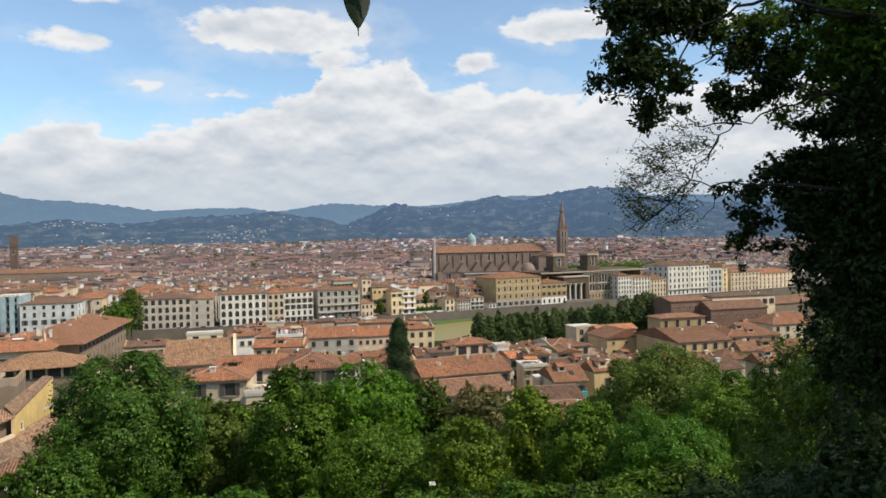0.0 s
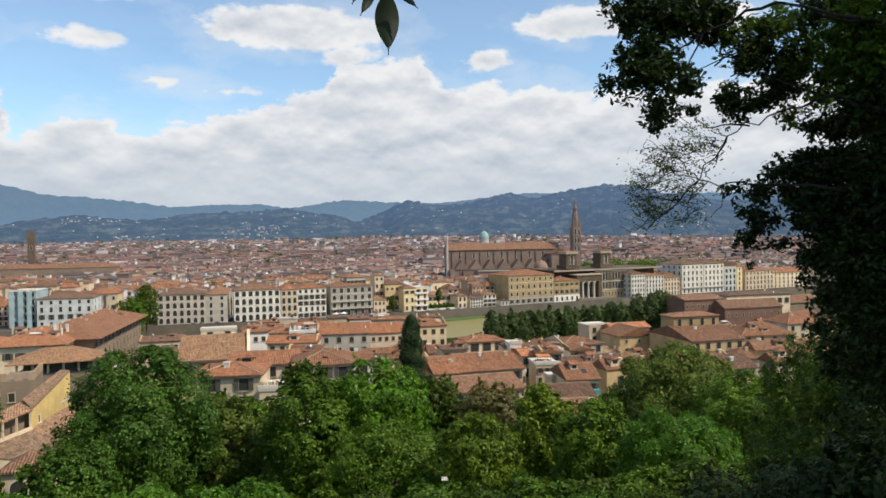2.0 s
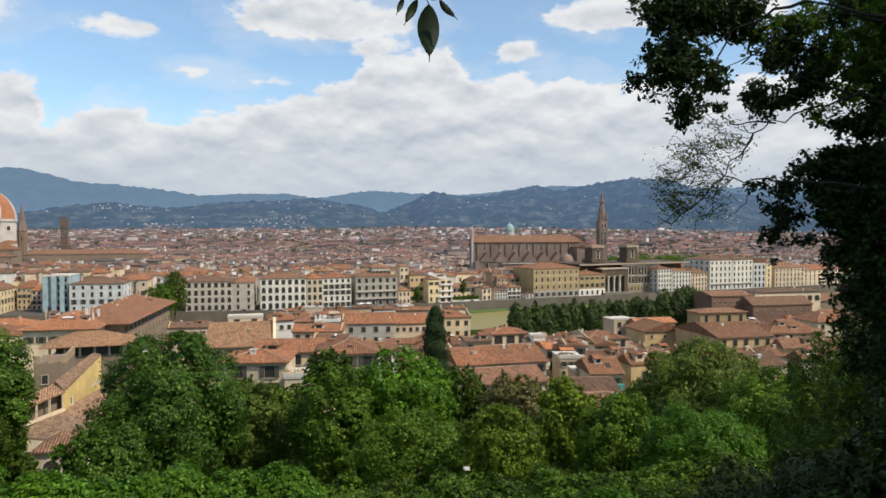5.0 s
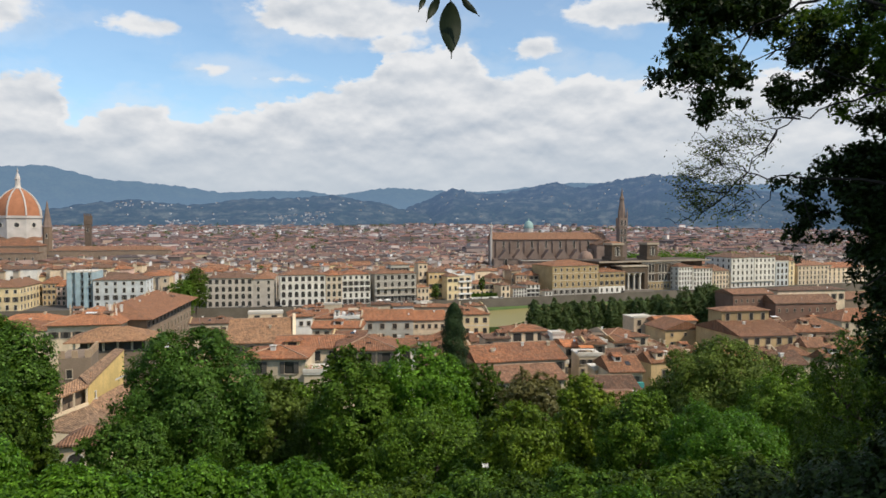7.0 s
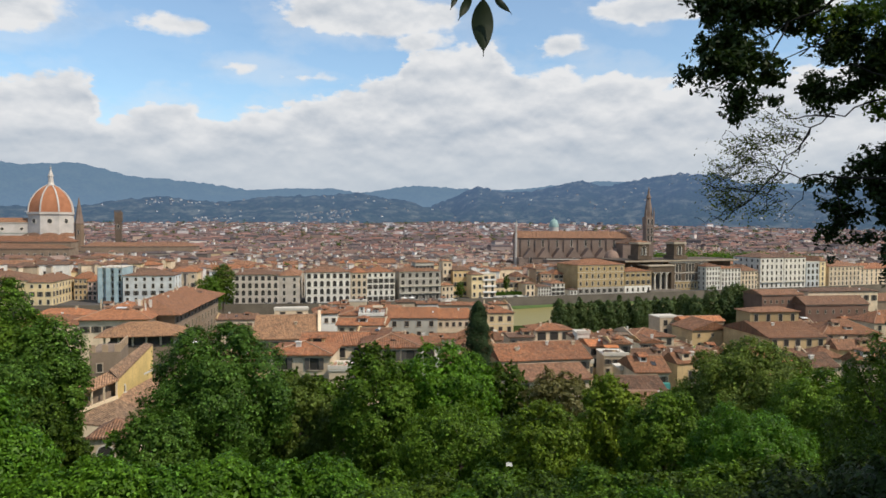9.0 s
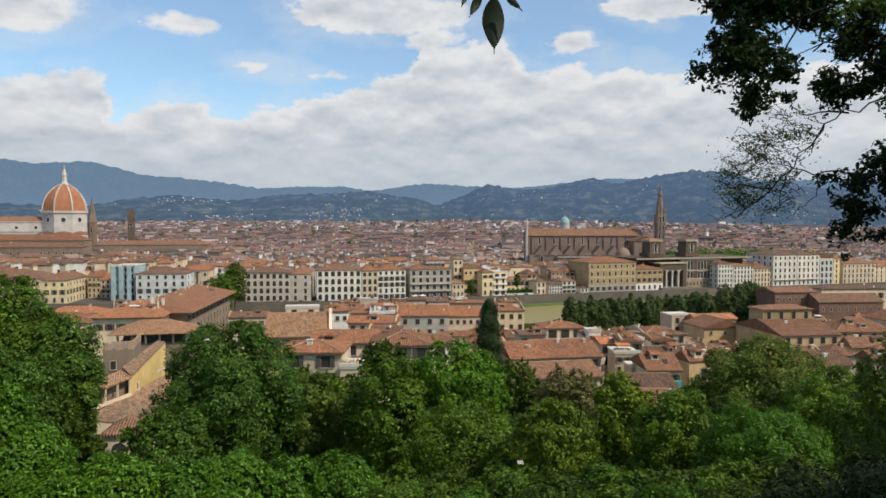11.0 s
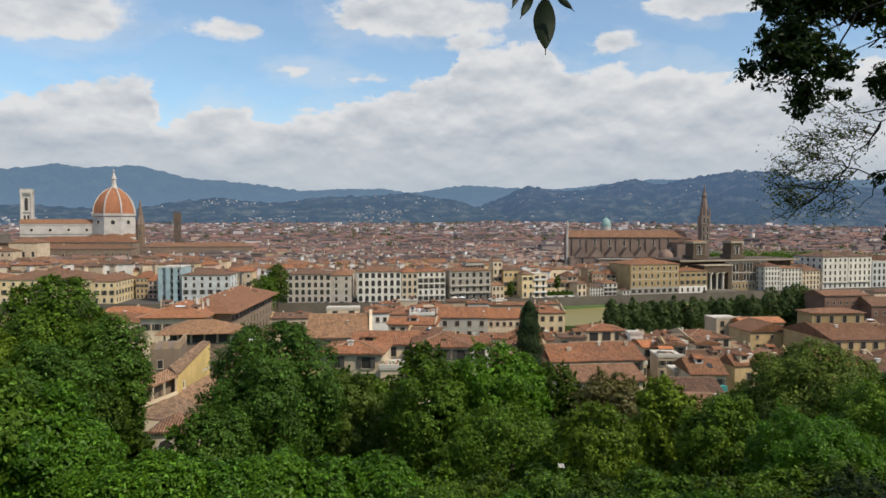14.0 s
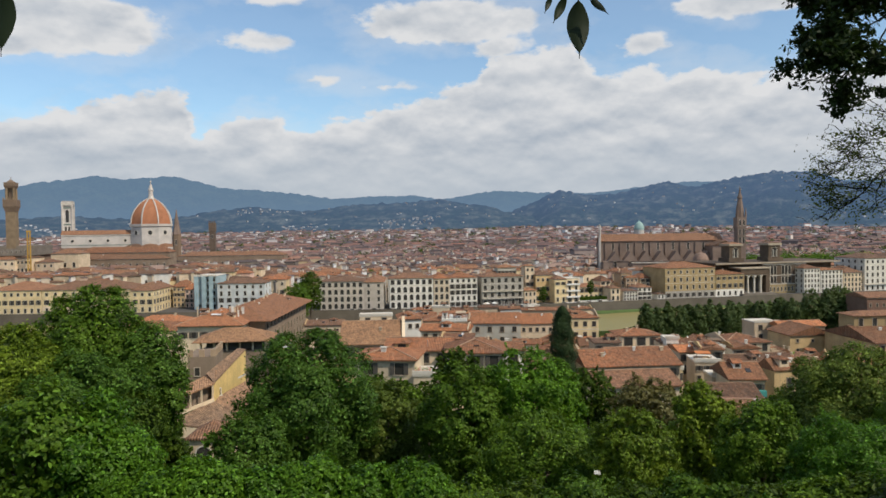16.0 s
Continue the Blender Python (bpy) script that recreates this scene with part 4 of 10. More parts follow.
# ---- crowds of far houses ----
def crowd(name, x, y, z, w, d, h, rise, rot, mats, look, category):
    """Many small houses in one mesh: box walls with eaves and a pitched roof each."""
    n = len(x)
    c, s = np.cos(rot), np.sin(rot)
    lx = np.array([-1, 1, 1, -1]) * 0.5
    ly = np.array([-1, -1, 1, 1]) * 0.5
    V = np.zeros((n, 14, 3))
    for k in range(4):
        for lvl, hh in ((0, -0.5), (4, 1.0)):
            px, py = lx[k] * w, ly[k] * d
            V[:, lvl + k] = np.stack([x + px * c - py * s, y + px * s + py * c, z + (h if lvl else -1.0)], 1)
        px, py = lx[k] * (w + 1.0), ly[k] * (d + 1.0)
        V[:, 8 + k] = np.stack([x + px * c - py * s, y + px * s + py * c, z + h - 0.05], 1)
    hip = np.where((np.arange(n) % 3) == 0, 0.28, 0.5)
    for k, sg in ((12, -1), (13, 1)):
        px = sg * hip * (w + 1.0)
        V[:, k] = np.stack([x + px * c, y + px * s, z + h + rise], 1)
    quads = np.array([[0, 1, 5, 4], [1, 2, 6, 5], [2, 3, 7, 6], [3, 0, 4, 7], [8, 9, 13, 12], [10, 11, 12, 13]])
    tris = np.array([[9, 10, 13], [11, 8, 12]])
    base = np.arange(n)[:, None, None] * 14
    fq, ft = (quads + base).reshape(n, -1), (tris + base).reshape(n, -1)
    loops = np.concatenate([fq, ft], 1).ravel()
    per = np.array([4] * 6 + [3] * 2)
    starts = (np.arange(n)[:, None] * 30 + np.concatenate([[0], np.cumsum(per)[:-1]])).ravel()
    me = bpy.data.meshes.new(name)
    me.vertices.add(n * 14)
    me.vertices.foreach_set("co", V.astype(np.float32).ravel())
    me.loops.add(len(loops))
    me.loops.foreach_set("vertex_index", loops.astype(np.int32))
    me.polygons.add(n * 8)
    me.polygons.foreach_set("loop_start", starts.astype(np.int32))
    for m in mats:
        me.materials.append(m)
    me.polygons.foreach_set("use_smooth", np.zeros(n * 8, bool))
    me.polygons.foreach_set("material_index", np.tile(np.array([0, 0, 0, 0, 1, 1, 1, 1], np.int32), n))
    me.update(calc_edges=True)
    return single(name, me, None, look, category, kind="stuff")


FAR_WALL = islands("far_town_walls", [(0.554, 0.504, 0.437), (0.336, 0.277, 0.21), (0.386, 0.311, 0.21), (0.689, 0.672, 0.638), (0.185, 0.151, 0.126), (0.462, 0.353, 0.218), (0.622, 0.58, 0.504), (0.42, 0.353, 0.277), (0.218, 0.185, 0.151), (0.588, 0.487, 0.336)], grain=0.12)
FAR_ROOF = islands("far_town_roofs", [(0.234, 0.133, 0.098), (0.133, 0.087, 0.072), (0.281, 0.152, 0.105), (0.078, 0.061, 0.056), (0.195, 0.129, 0.105), (0.156, 0.101, 0.082), (0.296, 0.207, 0.164), (0.098, 0.078, 0.074), (0.328, 0.281, 0.242), (0.211, 0.121, 0.09)], grain=0.12)

# haze and cloud shade over the far town are put into the hazy tones
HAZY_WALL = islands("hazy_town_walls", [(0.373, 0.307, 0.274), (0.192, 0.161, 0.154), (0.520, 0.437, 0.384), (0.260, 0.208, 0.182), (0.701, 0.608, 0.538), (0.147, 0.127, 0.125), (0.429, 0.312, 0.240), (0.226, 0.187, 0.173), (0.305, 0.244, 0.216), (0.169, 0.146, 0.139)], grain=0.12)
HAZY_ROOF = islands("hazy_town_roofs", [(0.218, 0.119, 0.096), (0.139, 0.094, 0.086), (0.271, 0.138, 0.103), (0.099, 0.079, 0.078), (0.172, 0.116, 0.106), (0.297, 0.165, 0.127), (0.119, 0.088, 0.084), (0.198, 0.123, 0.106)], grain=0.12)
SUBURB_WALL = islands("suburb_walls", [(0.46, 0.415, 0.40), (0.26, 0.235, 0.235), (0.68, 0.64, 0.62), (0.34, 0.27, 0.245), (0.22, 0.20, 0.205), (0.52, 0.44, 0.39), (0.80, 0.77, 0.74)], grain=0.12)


def blocked(x, y):
    """Squares, churches and landmark sites that the town leaves free."""
    if -480 < x < -330 and 960 < y < 1060 or 120 < x < 275 and 590 < y < 665:
        return True
    if 195 < x < 262 and y < 560 or y < 545 + max(0, x) * 0.24 and y < 530:
        return x > 185 and x < 265 and y < 580
    if 222 < x < 430 and 610 < y < 720:
        return True
    return -345 < x < -180 and 632 < y < 700


g = np.random.default_rng(11)
mid = []
y = 505.0
while y < 860:
    half = y * 0.86
    x = -half
    while x < half:
        front = 470 + max(0.0, (x + 20)) * 0.24 + 26
        yy = y + g.uniform(-5, 5)
        if yy > front and not blocked(x, yy) and g.random() < 0.93:
            mid.append((x, yy))
        x += g.uniform(11, 19)
    y += g.uniform(13, 17)
count = len(mid)
mid_x, mid_y = np.array([p[0] for p in mid]), np.array([p[1] for p in mid])
NEAR_TOWN = [i for i in range(count) if mid_y[i] < (600 if mid_x[i] < -230 else 640) and -390 < mid_x[i] < 420]
rest = np.array([i for i in range(count) if i not in set(NEAR_TOWN)])
crowd("old_town_houses", mid_x[rest], mid_y[rest], np.zeros(len(rest)), g.uniform(10, 25, len(rest)), g.uniform(9, 15, len(rest)), g.uniform(10.5, 16.5, len(rest)) + (mid_x[rest] < -150) * 5.0, g.uniform(1.5, 3.0, len(rest)), g.normal(0.1, 0.5, len(rest)) + (g.random(len(rest)) < 0.4) * 1.57, [FAR_WALL, FAR_ROOF], "crowd of old town houses with terracotta roofs", "houses")
fx, fy = [], []
y = 860.0
while y < 3700:
    step = 15 + (y - 860) * 0.008
    half = y * 0.9
    k = int(2 * half / step)
    xx = np.linspace(-half, half, k) + g.uniform(-0.4, 0.4, k) * step
    keep = (g.random(k) < (0.9 if y < 2000 else 0.75)) & ~((np.abs(xx + 412) < 75) & (np.abs(y - 1010) < 60))
    fx.append(xx[keep])
    fy.append((y + g.uniform(-0.5, 0.5, k) * step)[keep])
    y += step
fx, fy = np.concatenate(fx), np.concatenate(fy)
n = len(fx)
hh = g.uniform(8, 14, n) + (g.random(n) < 0.06) * g.uniform(2, 9, n)
wide, deep, turned, slope = g.uniform(11, 34, n), g.uniform(9, 16, n), g.normal(0.08, 0.3, n) + (g.random(n) < 0.3) * 1.57, g.uniform(1.2, 2.8, n)
for name, at, mats, text in (("far_town_houses", fy < 2050, [HAZY_WALL, HAZY_ROOF], "far town of terracotta roofs with haze in their tones"), ("suburb_houses", fy >= 2050, [SUBURB_WALL, HAZY_ROOF], "pale suburb houses reaching the foot of the hills")):
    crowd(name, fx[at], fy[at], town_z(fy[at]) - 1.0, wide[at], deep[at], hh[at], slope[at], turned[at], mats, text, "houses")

# small rooms, terraces and stair heads on the town's roofs
LIGHT_WALL = islands("rooftop_room_walls", [(0.684, 0.639, 0.567), (0.54, 0.45, 0.333), (0.72, 0.702, 0.666), (0.396, 0.333, 0.261), (0.63, 0.522, 0.36), (0.558, 0.405, 0.297)], grain=0.3)
pick = (fy < 1500) & (g.random(len(fy)) < 0.6)
rx_, ry_ = np.concatenate([mid_x, fx[pick]]), np.concatenate([mid_y, fy[pick]])
n = len(rx_)
rx_, ry_ = rx_ + g.uniform(-3.2, 3.2, n), ry_ + g.uniform(-3.0, 3.0, n)
tall = g.uniform(15.5, 18.8, n) + np.where((rx_ < -150) & (ry_ < 860), 4.0, 0.0) - np.where(ry_ > 860, 2.5, 0.0)
crowd("rooftop_rooms", rx_, ry_, np.full(n, 9.0), g.uniform(1.8, 5.0, n), g.uniform(1.8, 4.0, n), tall - 9.0, g.uniform(0.3, 1.0, n), g.normal(0.1, 0.4, n), [LIGHT_WALL, FAR_ROOF], "small pale rooms and terraces on the town roofs", "rooftop rooms")

# trees between the far houses, and villas on the hills
gt = np.random.default_rng(41)
tp, tn = [], []
for k in range(1100):
    y = gt.uniform(560, 3600) if k < 300 else gt.uniform(1500, 3650)
    x = gt.uniform(-0.85, 0.85) * y
    if k >= 300 and noise.noise((x * 0.0022, y * 0.0050, 7.0)) < 0.05:
        continue
    if abs(x + 412) < 90 and abs(y - 1010) < 90 or 120 < x < 262 and 560 < y < 660:
        continue
    for c in range(gt.integers(2, 6)):
        o = gt.normal(0, 1, (30, 3))
        o /= np.linalg.norm(o, axis=1)[:, None]
        tp.append(np.array([x + gt.uniform(-9, 9), y + gt.uniform(-6, 6), gt.uniform(7, 14) + float(town_z(y))]) + o * np.array([4.5, 4.5, 5.5]) * (1.0 + 0.5 * (y > 2300)))
        tn.append(o + np.array([0, 0, 0.5]))
single("town_trees", leaf_mesh("town_trees", np.concatenate(tp), np.concatenate(tn), 3.1, LEAF_DARK, 4), None, "dark green trees scattered among the far roofs", "trees", kind="stuff")
tp, tn = [], []
for k in range(120):
    x, y, rr = gt.uniform(226, 428), gt.uniform(615, 715), gt.uniform(4, 7)
    for c in range(4):
        o = gt.normal(0, 1, (70, 3))
        o /= np.linalg.norm(o, axis=1)[:, None]
        tp.append(np.array([x + gt.uniform(-3, 3), y + gt.uniform(-3, 3), gt.uniform(9, 19)]) + o * rr)
        tn.append(o + np.array([0, 0, 0.5]))
single("park_trees", leaf_mesh("park_trees", np.concatenate(tp), np.concatenate(tn), 2.0, LEAF_MID, 8), None, "green park trees behind the library", "trees", kind="stuff")
# bluish villa tones: the haze of distance is mixed into wall and roof colour
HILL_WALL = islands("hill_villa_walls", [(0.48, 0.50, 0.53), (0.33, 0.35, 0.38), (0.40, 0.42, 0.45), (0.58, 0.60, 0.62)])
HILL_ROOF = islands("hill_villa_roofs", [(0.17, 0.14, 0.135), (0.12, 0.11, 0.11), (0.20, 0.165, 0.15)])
vx, vy, vz = [], [], []
dg = bpy.context.evaluated_depsgraph_get()
dg.update()
for k in range(2500):
    a, dd = radians(gt.uniform(-40, 46)), gt.uniform(3200, 4230)
    x, y = math.sin(a) * dd, math.cos(a) * dd
    if noise.noise((x * 0.0028, y * 0.0028, 2.0)) < 0.24 + (dd - 3200) / 4500 and gt.random() > 0.07:
        continue
    hit, loc, _, _, ob, _ = scene.ray_cast(dg, (x, y, 900), (0, 0, -1))
    if hit and ob.name.startswith("hill_range") and loc.z > 3:
        vx.append(x)
        vy.append(y)
        vz.append(loc.z)
n = len(vx)
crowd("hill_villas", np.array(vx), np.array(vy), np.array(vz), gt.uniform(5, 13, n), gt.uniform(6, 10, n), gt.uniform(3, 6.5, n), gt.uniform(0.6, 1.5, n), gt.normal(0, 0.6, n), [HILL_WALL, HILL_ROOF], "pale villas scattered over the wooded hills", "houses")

# undergrowth that covers the garden slope
ux, uy = gt.uniform(-62, 85, 90000), 8 + 105 * gt.uniform(0, 1, 90000) ** 1.2
uz = np.array([ground_z(0, v) for v in uy]) + gt.uniform(0.1, 1.3, 90000) + 0.9 * np.sin(ux * 0.7) * np.cos(uy * 0.5)
un = gt.normal(0, 0.5, (90000, 3)) + np.array([0, -0.3, 1.0])
keep = (uy > 14) & ~((ux < -24) & (uy > 76)) & ~((uy > 100) & (np.abs(ux) < 16))
single("undergrowth", leaf_mesh("undergrowth", np.stack([ux, uy, uz], 1)[keep], un[keep], 0.42, LEAF_MID, 14), None, "dense green undergrowth covering the garden slope", "undergrowth", kind="stuff")
# ---- riverfront palaces, hillside houses ----
house("palazzo", -274.5, 452.7, 33.5, 30.0, 2, 0.0, 15.8, 4.9, wall='YELLOW', floors=3, cols=8, tile='BROWN', look='long pale yellow palazzo with brown tiled roof')
house("palazzo", -229.0, 454.0, 56.4, 30.0, 2, 0.0, 15.7, 4.9, wall='YELLOW', floors=3, cols=10, wide=1.7, ground='CREAM', tile='BROWN', look='pale yellow plastered palazzo with brown tiled hip roof')
house("palazzo", -193.9, 455.0, 13.8, 36.0, 2, 0.0, 14.5, 4.4, wall='YELLOW', floors=3, cols=3, tile='BROWN', side=7, look='yellow corner palazzo with shuttered windows by the river')
house("house", -181.9, 485.7, 8.0, 22.0, 2, 0.0, 14.2, 3.8, wall='OCHRE', floors=4, cols=3, look='narrow ochre town house with green shutters')
house("house", -174.7, 485.9, 5.8, 18.0, 2, 0.0, 12.3, 3.5, wall='PINK', floors=4, cols=2, look='narrow pink town house with tiled roof')
house("building", -157.5, 468.2, 14.4, 24.0, 2, 0.0, 22.2, 1.5, wall='SHEET', floors=5, cols=4, roof='flat', scaffold=True, look='building wrapped in blue-green scaffold netting')
house("palazzo", -133.1, 464.8, 31.0, 20.0, 2, 0.0, 17.7, 2.6, wall='GREYBLUE', floors=4, cols=6, tile='BROWN', side=2, look='pale grey-blue four-storey palazzo with brown roof')
house("house", -118.1, 497.5, 13.7, 18.0, 2, 0.0, 17.6, 3.0, wall='BUFF', floors=3, cols=3, look='buff town house behind the trees by the river')
house("palazzo", -65.9, 458.7, 27.8, 24.0, 2, 0.0, 18.5, 2.8, bands=2, wall='ASHEN', floors=4, cols=7, tile='BROWN', arches=True, look='cream stone palazzo with arched windows and loggia')
house("palazzo", -45.5, 459.3, 12.9, 40.0, 2, 0.0, 17.7, 3.1, wall='ASHEN', floors=4, cols=2, tile='BROWN', side=6, look='buff stone corner palazzo with brown roof')
house("palazzo", -21.0, 461.0, 28.4, 18.0, 6, 0.0, 19.8, 2.8, wall='WHITE', floors=4, cols=7, tile='BROWN', arches=True, bands=3, look='white palazzo with rows of arched windows')
house("palazzo", -1.3, 463.6, 10.5, 18.0, 11, 0.0, 19.2, 3.1, wall='BUFF', floors=4, cols=3, tile='TERRA', arches=True, bands=2, look='narrow buff palazzo with rows of arched windows')
house("palazzo", 13.0, 466.3, 18.7, 18.0, 11, 0.0, 19.4, 3.2, wall='WHITE', floors=5, cols=5, tile='TERRA', bands=1, look='white five-storey palazzo with small balconies')
house("palazzo", 39.3, 471.4, 28.6, 20.0, 11, 0.0, 19.4, 3.2, ground='SLATE', wide=2.3, wall='STONE', floors=4, cols=6, tile='BROWN', arches=True, bands=1, galleries=2, side=3, look='grey-green palazzo with long balconies and arcades')
house("roof_pavilion", 42.8, 478.0, 13.2, 8.0, 11, 19.0, 25.1, 1.7, wall='GREY', floors=1, cols=5, tile='BROWN', look='grey roof pavilion with an open loggia')
house("house", 58.2, 475.2, 8.5, 10.0, 12, 0.0, 9.6, 1.9, wall='CREAM', floors=2, cols=3, tile='BROWN', look='small cream house beside the tall palazzo')
house("tower_house", 59.7, 489.1, 6.6, 9.0, 12, 0.0, 25.3, 1.3, wall='CREAM', floors=5, cols=2, tile='BROWN', look='tall narrow cream house with small windows')
house("palazzo", 70.0, 487.6, 13.9, 16.0, 14, 0.0, 19.1, 2.7, wall='OCHRE', floors=3, cols=4, tile='BROWN', look='ochre palazzo set back behind a garden tree')
house("house", 79.3, 480.1, 8.4, 16.0, 14, 0.0, 16.5, 2.2, wall='YELLOW', floors=3, cols=2, tile='BROWN', look='plain pale yellow house on the riverside')
house("apartment_house", 88.1, 482.2, 9.7, 16.0, 14, 0.0, 16.3, 0.6, wall='CREAM', floors=4, cols=2, roof='flat', strip=True, look='cream modern apartment house with long balconies')
house("villa", 104.1, 499.4, 17.7, 16.0, 14, 0.0, 9.4, 2.2, wall='YELLOW', floors=2, cols=5, tile='BROWN', look='yellow villa with a hedged terrace')
house("house", 115.8, 505.9, 8.1, 14.0, 14, 0.0, 12.9, 3.2, wall='CREAM', floors=4, cols=2, look='cream house with a tiled roof')
house("house", 118.9, 489.7, 7.0, 12.0, 14, 0.0, 9.0, 1.9, wall='CREAM', floors=2, cols=2, tile='BROWN', look='low cream house on the riverside')
house("house", 130.1, 492.4, 10.7, 12.0, 14, 0.0, 6.8, 1.5, wall='WHITE', floors=3, cols=5, tile='BROWN', arches=True, look='small white palazzo with arched windows')
house("house", 140.5, 494.9, 10.8, 14.0, 14, 0.0, 8.9, 2.3, wall='WHITE', floors=3, cols=3, tile='BROWN', look='white riverside house with shutters')
house("house", 147.2, 517.0, 8.5, 14.0, 14, 0.0, 13.7, 3.3, wall='BUFF', floors=4, cols=2, look='tall buff house with roof terrace')
house("house", 154.2, 498.2, 8.3, 10.0, 14, 0.0, 3.8, 1.2, wall='WHITE', floors=1, cols=3, tile='BROWN', look='low white house by the river wall')
house("palazzo", 175.5, 503.3, 40.0, 30.0, 14, 0.0, 21.7, 3.8, wall='STRAW', floors=4, cols=8, tile='DARK', ground='STONE', bands=2, look='large straw-coloured palazzo with grey ground storey and hip roof')
house("palazzo", 206.6, 510.8, 23.5, 22.0, 14, 0.0, 16.3, 2.6, wall='STRAW', floors=3, cols=5, tile='DARK', ground='WHITE', look='straw-yellow palazzo with a pale ground storey by the river')
house("palazzo", 274.5, 527.2, 14.0, 26.0, 14, 0.0, 18.7, 2.7, wall='WHITE', floors=5, cols=5, tile='TERRA', side=5, look='white corner palazzo with tiled roof')
house("palazzo", 291.5, 531.3, 19.3, 22.0, 14, 0.0, 17.1, 1.5, wall='WHITE', floors=5, cols=6, tile='BROWN', look='white five-storey palazzo with balconies')
house("palazzo", 309.6, 535.7, 16.4, 22.0, 14, 0.0, 14.6, 4.7, wall='CREAM', floors=4, cols=5, tile='BROWN', look='cream palazzo with dark roof')
house("palazzo", 332.0, 541.1, 24.1, 30.0, 14, 0.0, 25.0, 3.4, wall='WHITE', floors=5, cols=5, tile='BROWN', bands=4, side=5, wide=1.7, galleries=1, look='tall white palazzo with regular tall windows')
house("palazzo", 355.9, 547.2, 23.4, 30.0, 15, 0.0, 24.8, 3.4, wall='WHITE', floors=5, cols=5, tile='BROWN', bands=4, wide=1.7, galleries=1, look='tall white palazzo with a long cornice')
house("palazzo", 375.2, 552.2, 14.4, 24.0, 15, 0.0, 20.4, 2.1, wall='GREYBLUE', floors=4, cols=3, roof='flat', arches=True, look='pale grey loggia building with large openings')
house("palazzo", 386.0, 555.0, 6.7, 24.0, 15, 0.0, 21.2, 4.0, wall='YELLOW', floors=5, cols=1, tile='BROWN', look='narrow yellow palazzo with brown roof')
house("palazzo", 413.0, 562.0, 41.3, 30.0, 15, 0.0, 16.6, 4.4, wall='BUFF', floors=4, cols=9, tile='BROWN', side=3, look='long buff palazzo partly behind branches')
house("palazzo", 452.9, 572.5, 51.4, 26.0, 15, 0.0, 13.9, 4.1, wall='CREAM', floors=4, cols=9, tile='TERRA', look='long cream palazzo behind the oak branches')
house("palace_block", -320.5, 600.0, 23.0, 20.0, 0, 0.0, 34.8, 4.1, wall='BUFF', floors=2, cols=3, arches=True, tile='BROWN', look='pale loggia block with tall arches')
house("gallery_wing", -360.4, 575.0, 25.7, 14.0, 0, 0.0, 31.2, 2.5, wall='CREAM', floors=5, cols=5, tile='BROWN', look='cream gallery wing with brown roof')
house("gallery_wing", -342.0, 578.0, 12.9, 18.0, 0, 0.0, 32.2, 2.5, wall='CREAM', floors=5, cols=4, tile='BROWN', look='cream end of the gallery with small windows')
house("house", -326.2, 580.0, 15.7, 14.0, 0, 0.0, 28.6, 2.5, wall='BUFF', floors=5, cols=3, tile='BROWN', look='cream town house with brown roof')
house("palace_block", -292.2, 650.0, 82.9, 16.0, 0, 0.0, 33.7, 5.0, wall='UMBER', floors=2, cols=12, tile='TERRA', look='long palace with a row of attic windows')
house("house", -10.0, 115.0, 10.1, 10.0, -7, 21.8, 30.8, 1.2, wall='BUFF', floors=3, cols=2, wide=1.5, big=True, look='pale plastered hillside house with dark shutters', busy=2)
house("house", -3.6, 113.0, 3.0, 7.0, -5, 21.5, 28.3, 0.5, wall='CREAM', floors=1, cols=1, roof='flat', look='low terrace wing with potted plants', bare=True)
for k in range(5):
    pot = single("flower_pot", lathe(bmesh.new(), [(0.14, 0.0), (0.22, 0.34), (0.25, 0.34), (0.25, 0.42), (0.20, 0.42), (0.18, 0.36)], 10), AWNING, "terracotta pot on the roof terrace", "flower pot", pose(-4.7 + 0.55 * k, 114.2 - 0.05 * k, 28.65), group="terrace pots")
    u = np.random.default_rng(900 + k).normal(0, 1, (70, 3))
    part("flowers", leaf_mesh("flowers", u * (0.17, 0.17, 0.16) + (0, 0, 0.68), u, 0.15, (LEAF_VIVID, AWNING, LEAF_YELLOW)[k % 3], 950 + k), None, pot)
house("house", -5.5, 140.0, 12.8, 13.0, -3, 18.9, 27.9, 1.5, wall='CREAM', floors=3, cols=4, roof='gable', look='long low house with terracotta roof', busy=2)
house("house", 5.6, 132.0, 10.6, 12.0, -1, 19.7, 28.7, 1.7, wall='CREAM', floors=3, cols=3, look='hillside house with terracotta hip roof', busy=2)
house("house", 12.7, 150.0, 7.9, 9.0, 1, 17.0, 26.0, 1.0, wall='WHITE', floors=3, cols=2, roof='gable', look='house with terracotta roof behind tree tops', busy=2)
tan_house = house("house", -17.3, 165.0, 13.9, 20.0, 3, 15.2, 25.2, 4.2, wall='OCHRE', floors=3, cols=4, tile='TAN', roof='gable', bare=True, look='large house under a wide tan tiled roof')
part("party_wall", prism(bmesh.new(), [(-0.4, 9.2), (20.4, 9.2), (20.4, 10.6), (10.0, 15.2), (-0.4, 10.4)], 0, 0.7), MATS["plaster_cream"], tan_house, "cream gable wall above the tiles", at=pose(8.0, 0, 0, 0, 0, 90))
house("house", -22.2, 230.0, 10.6, 8.0, 5, 15.0, 23.6, 0.6, wall='CREAM', floors=3, cols=2, roof='flat', bare=True, look='cream parapet wall of a roof terrace')
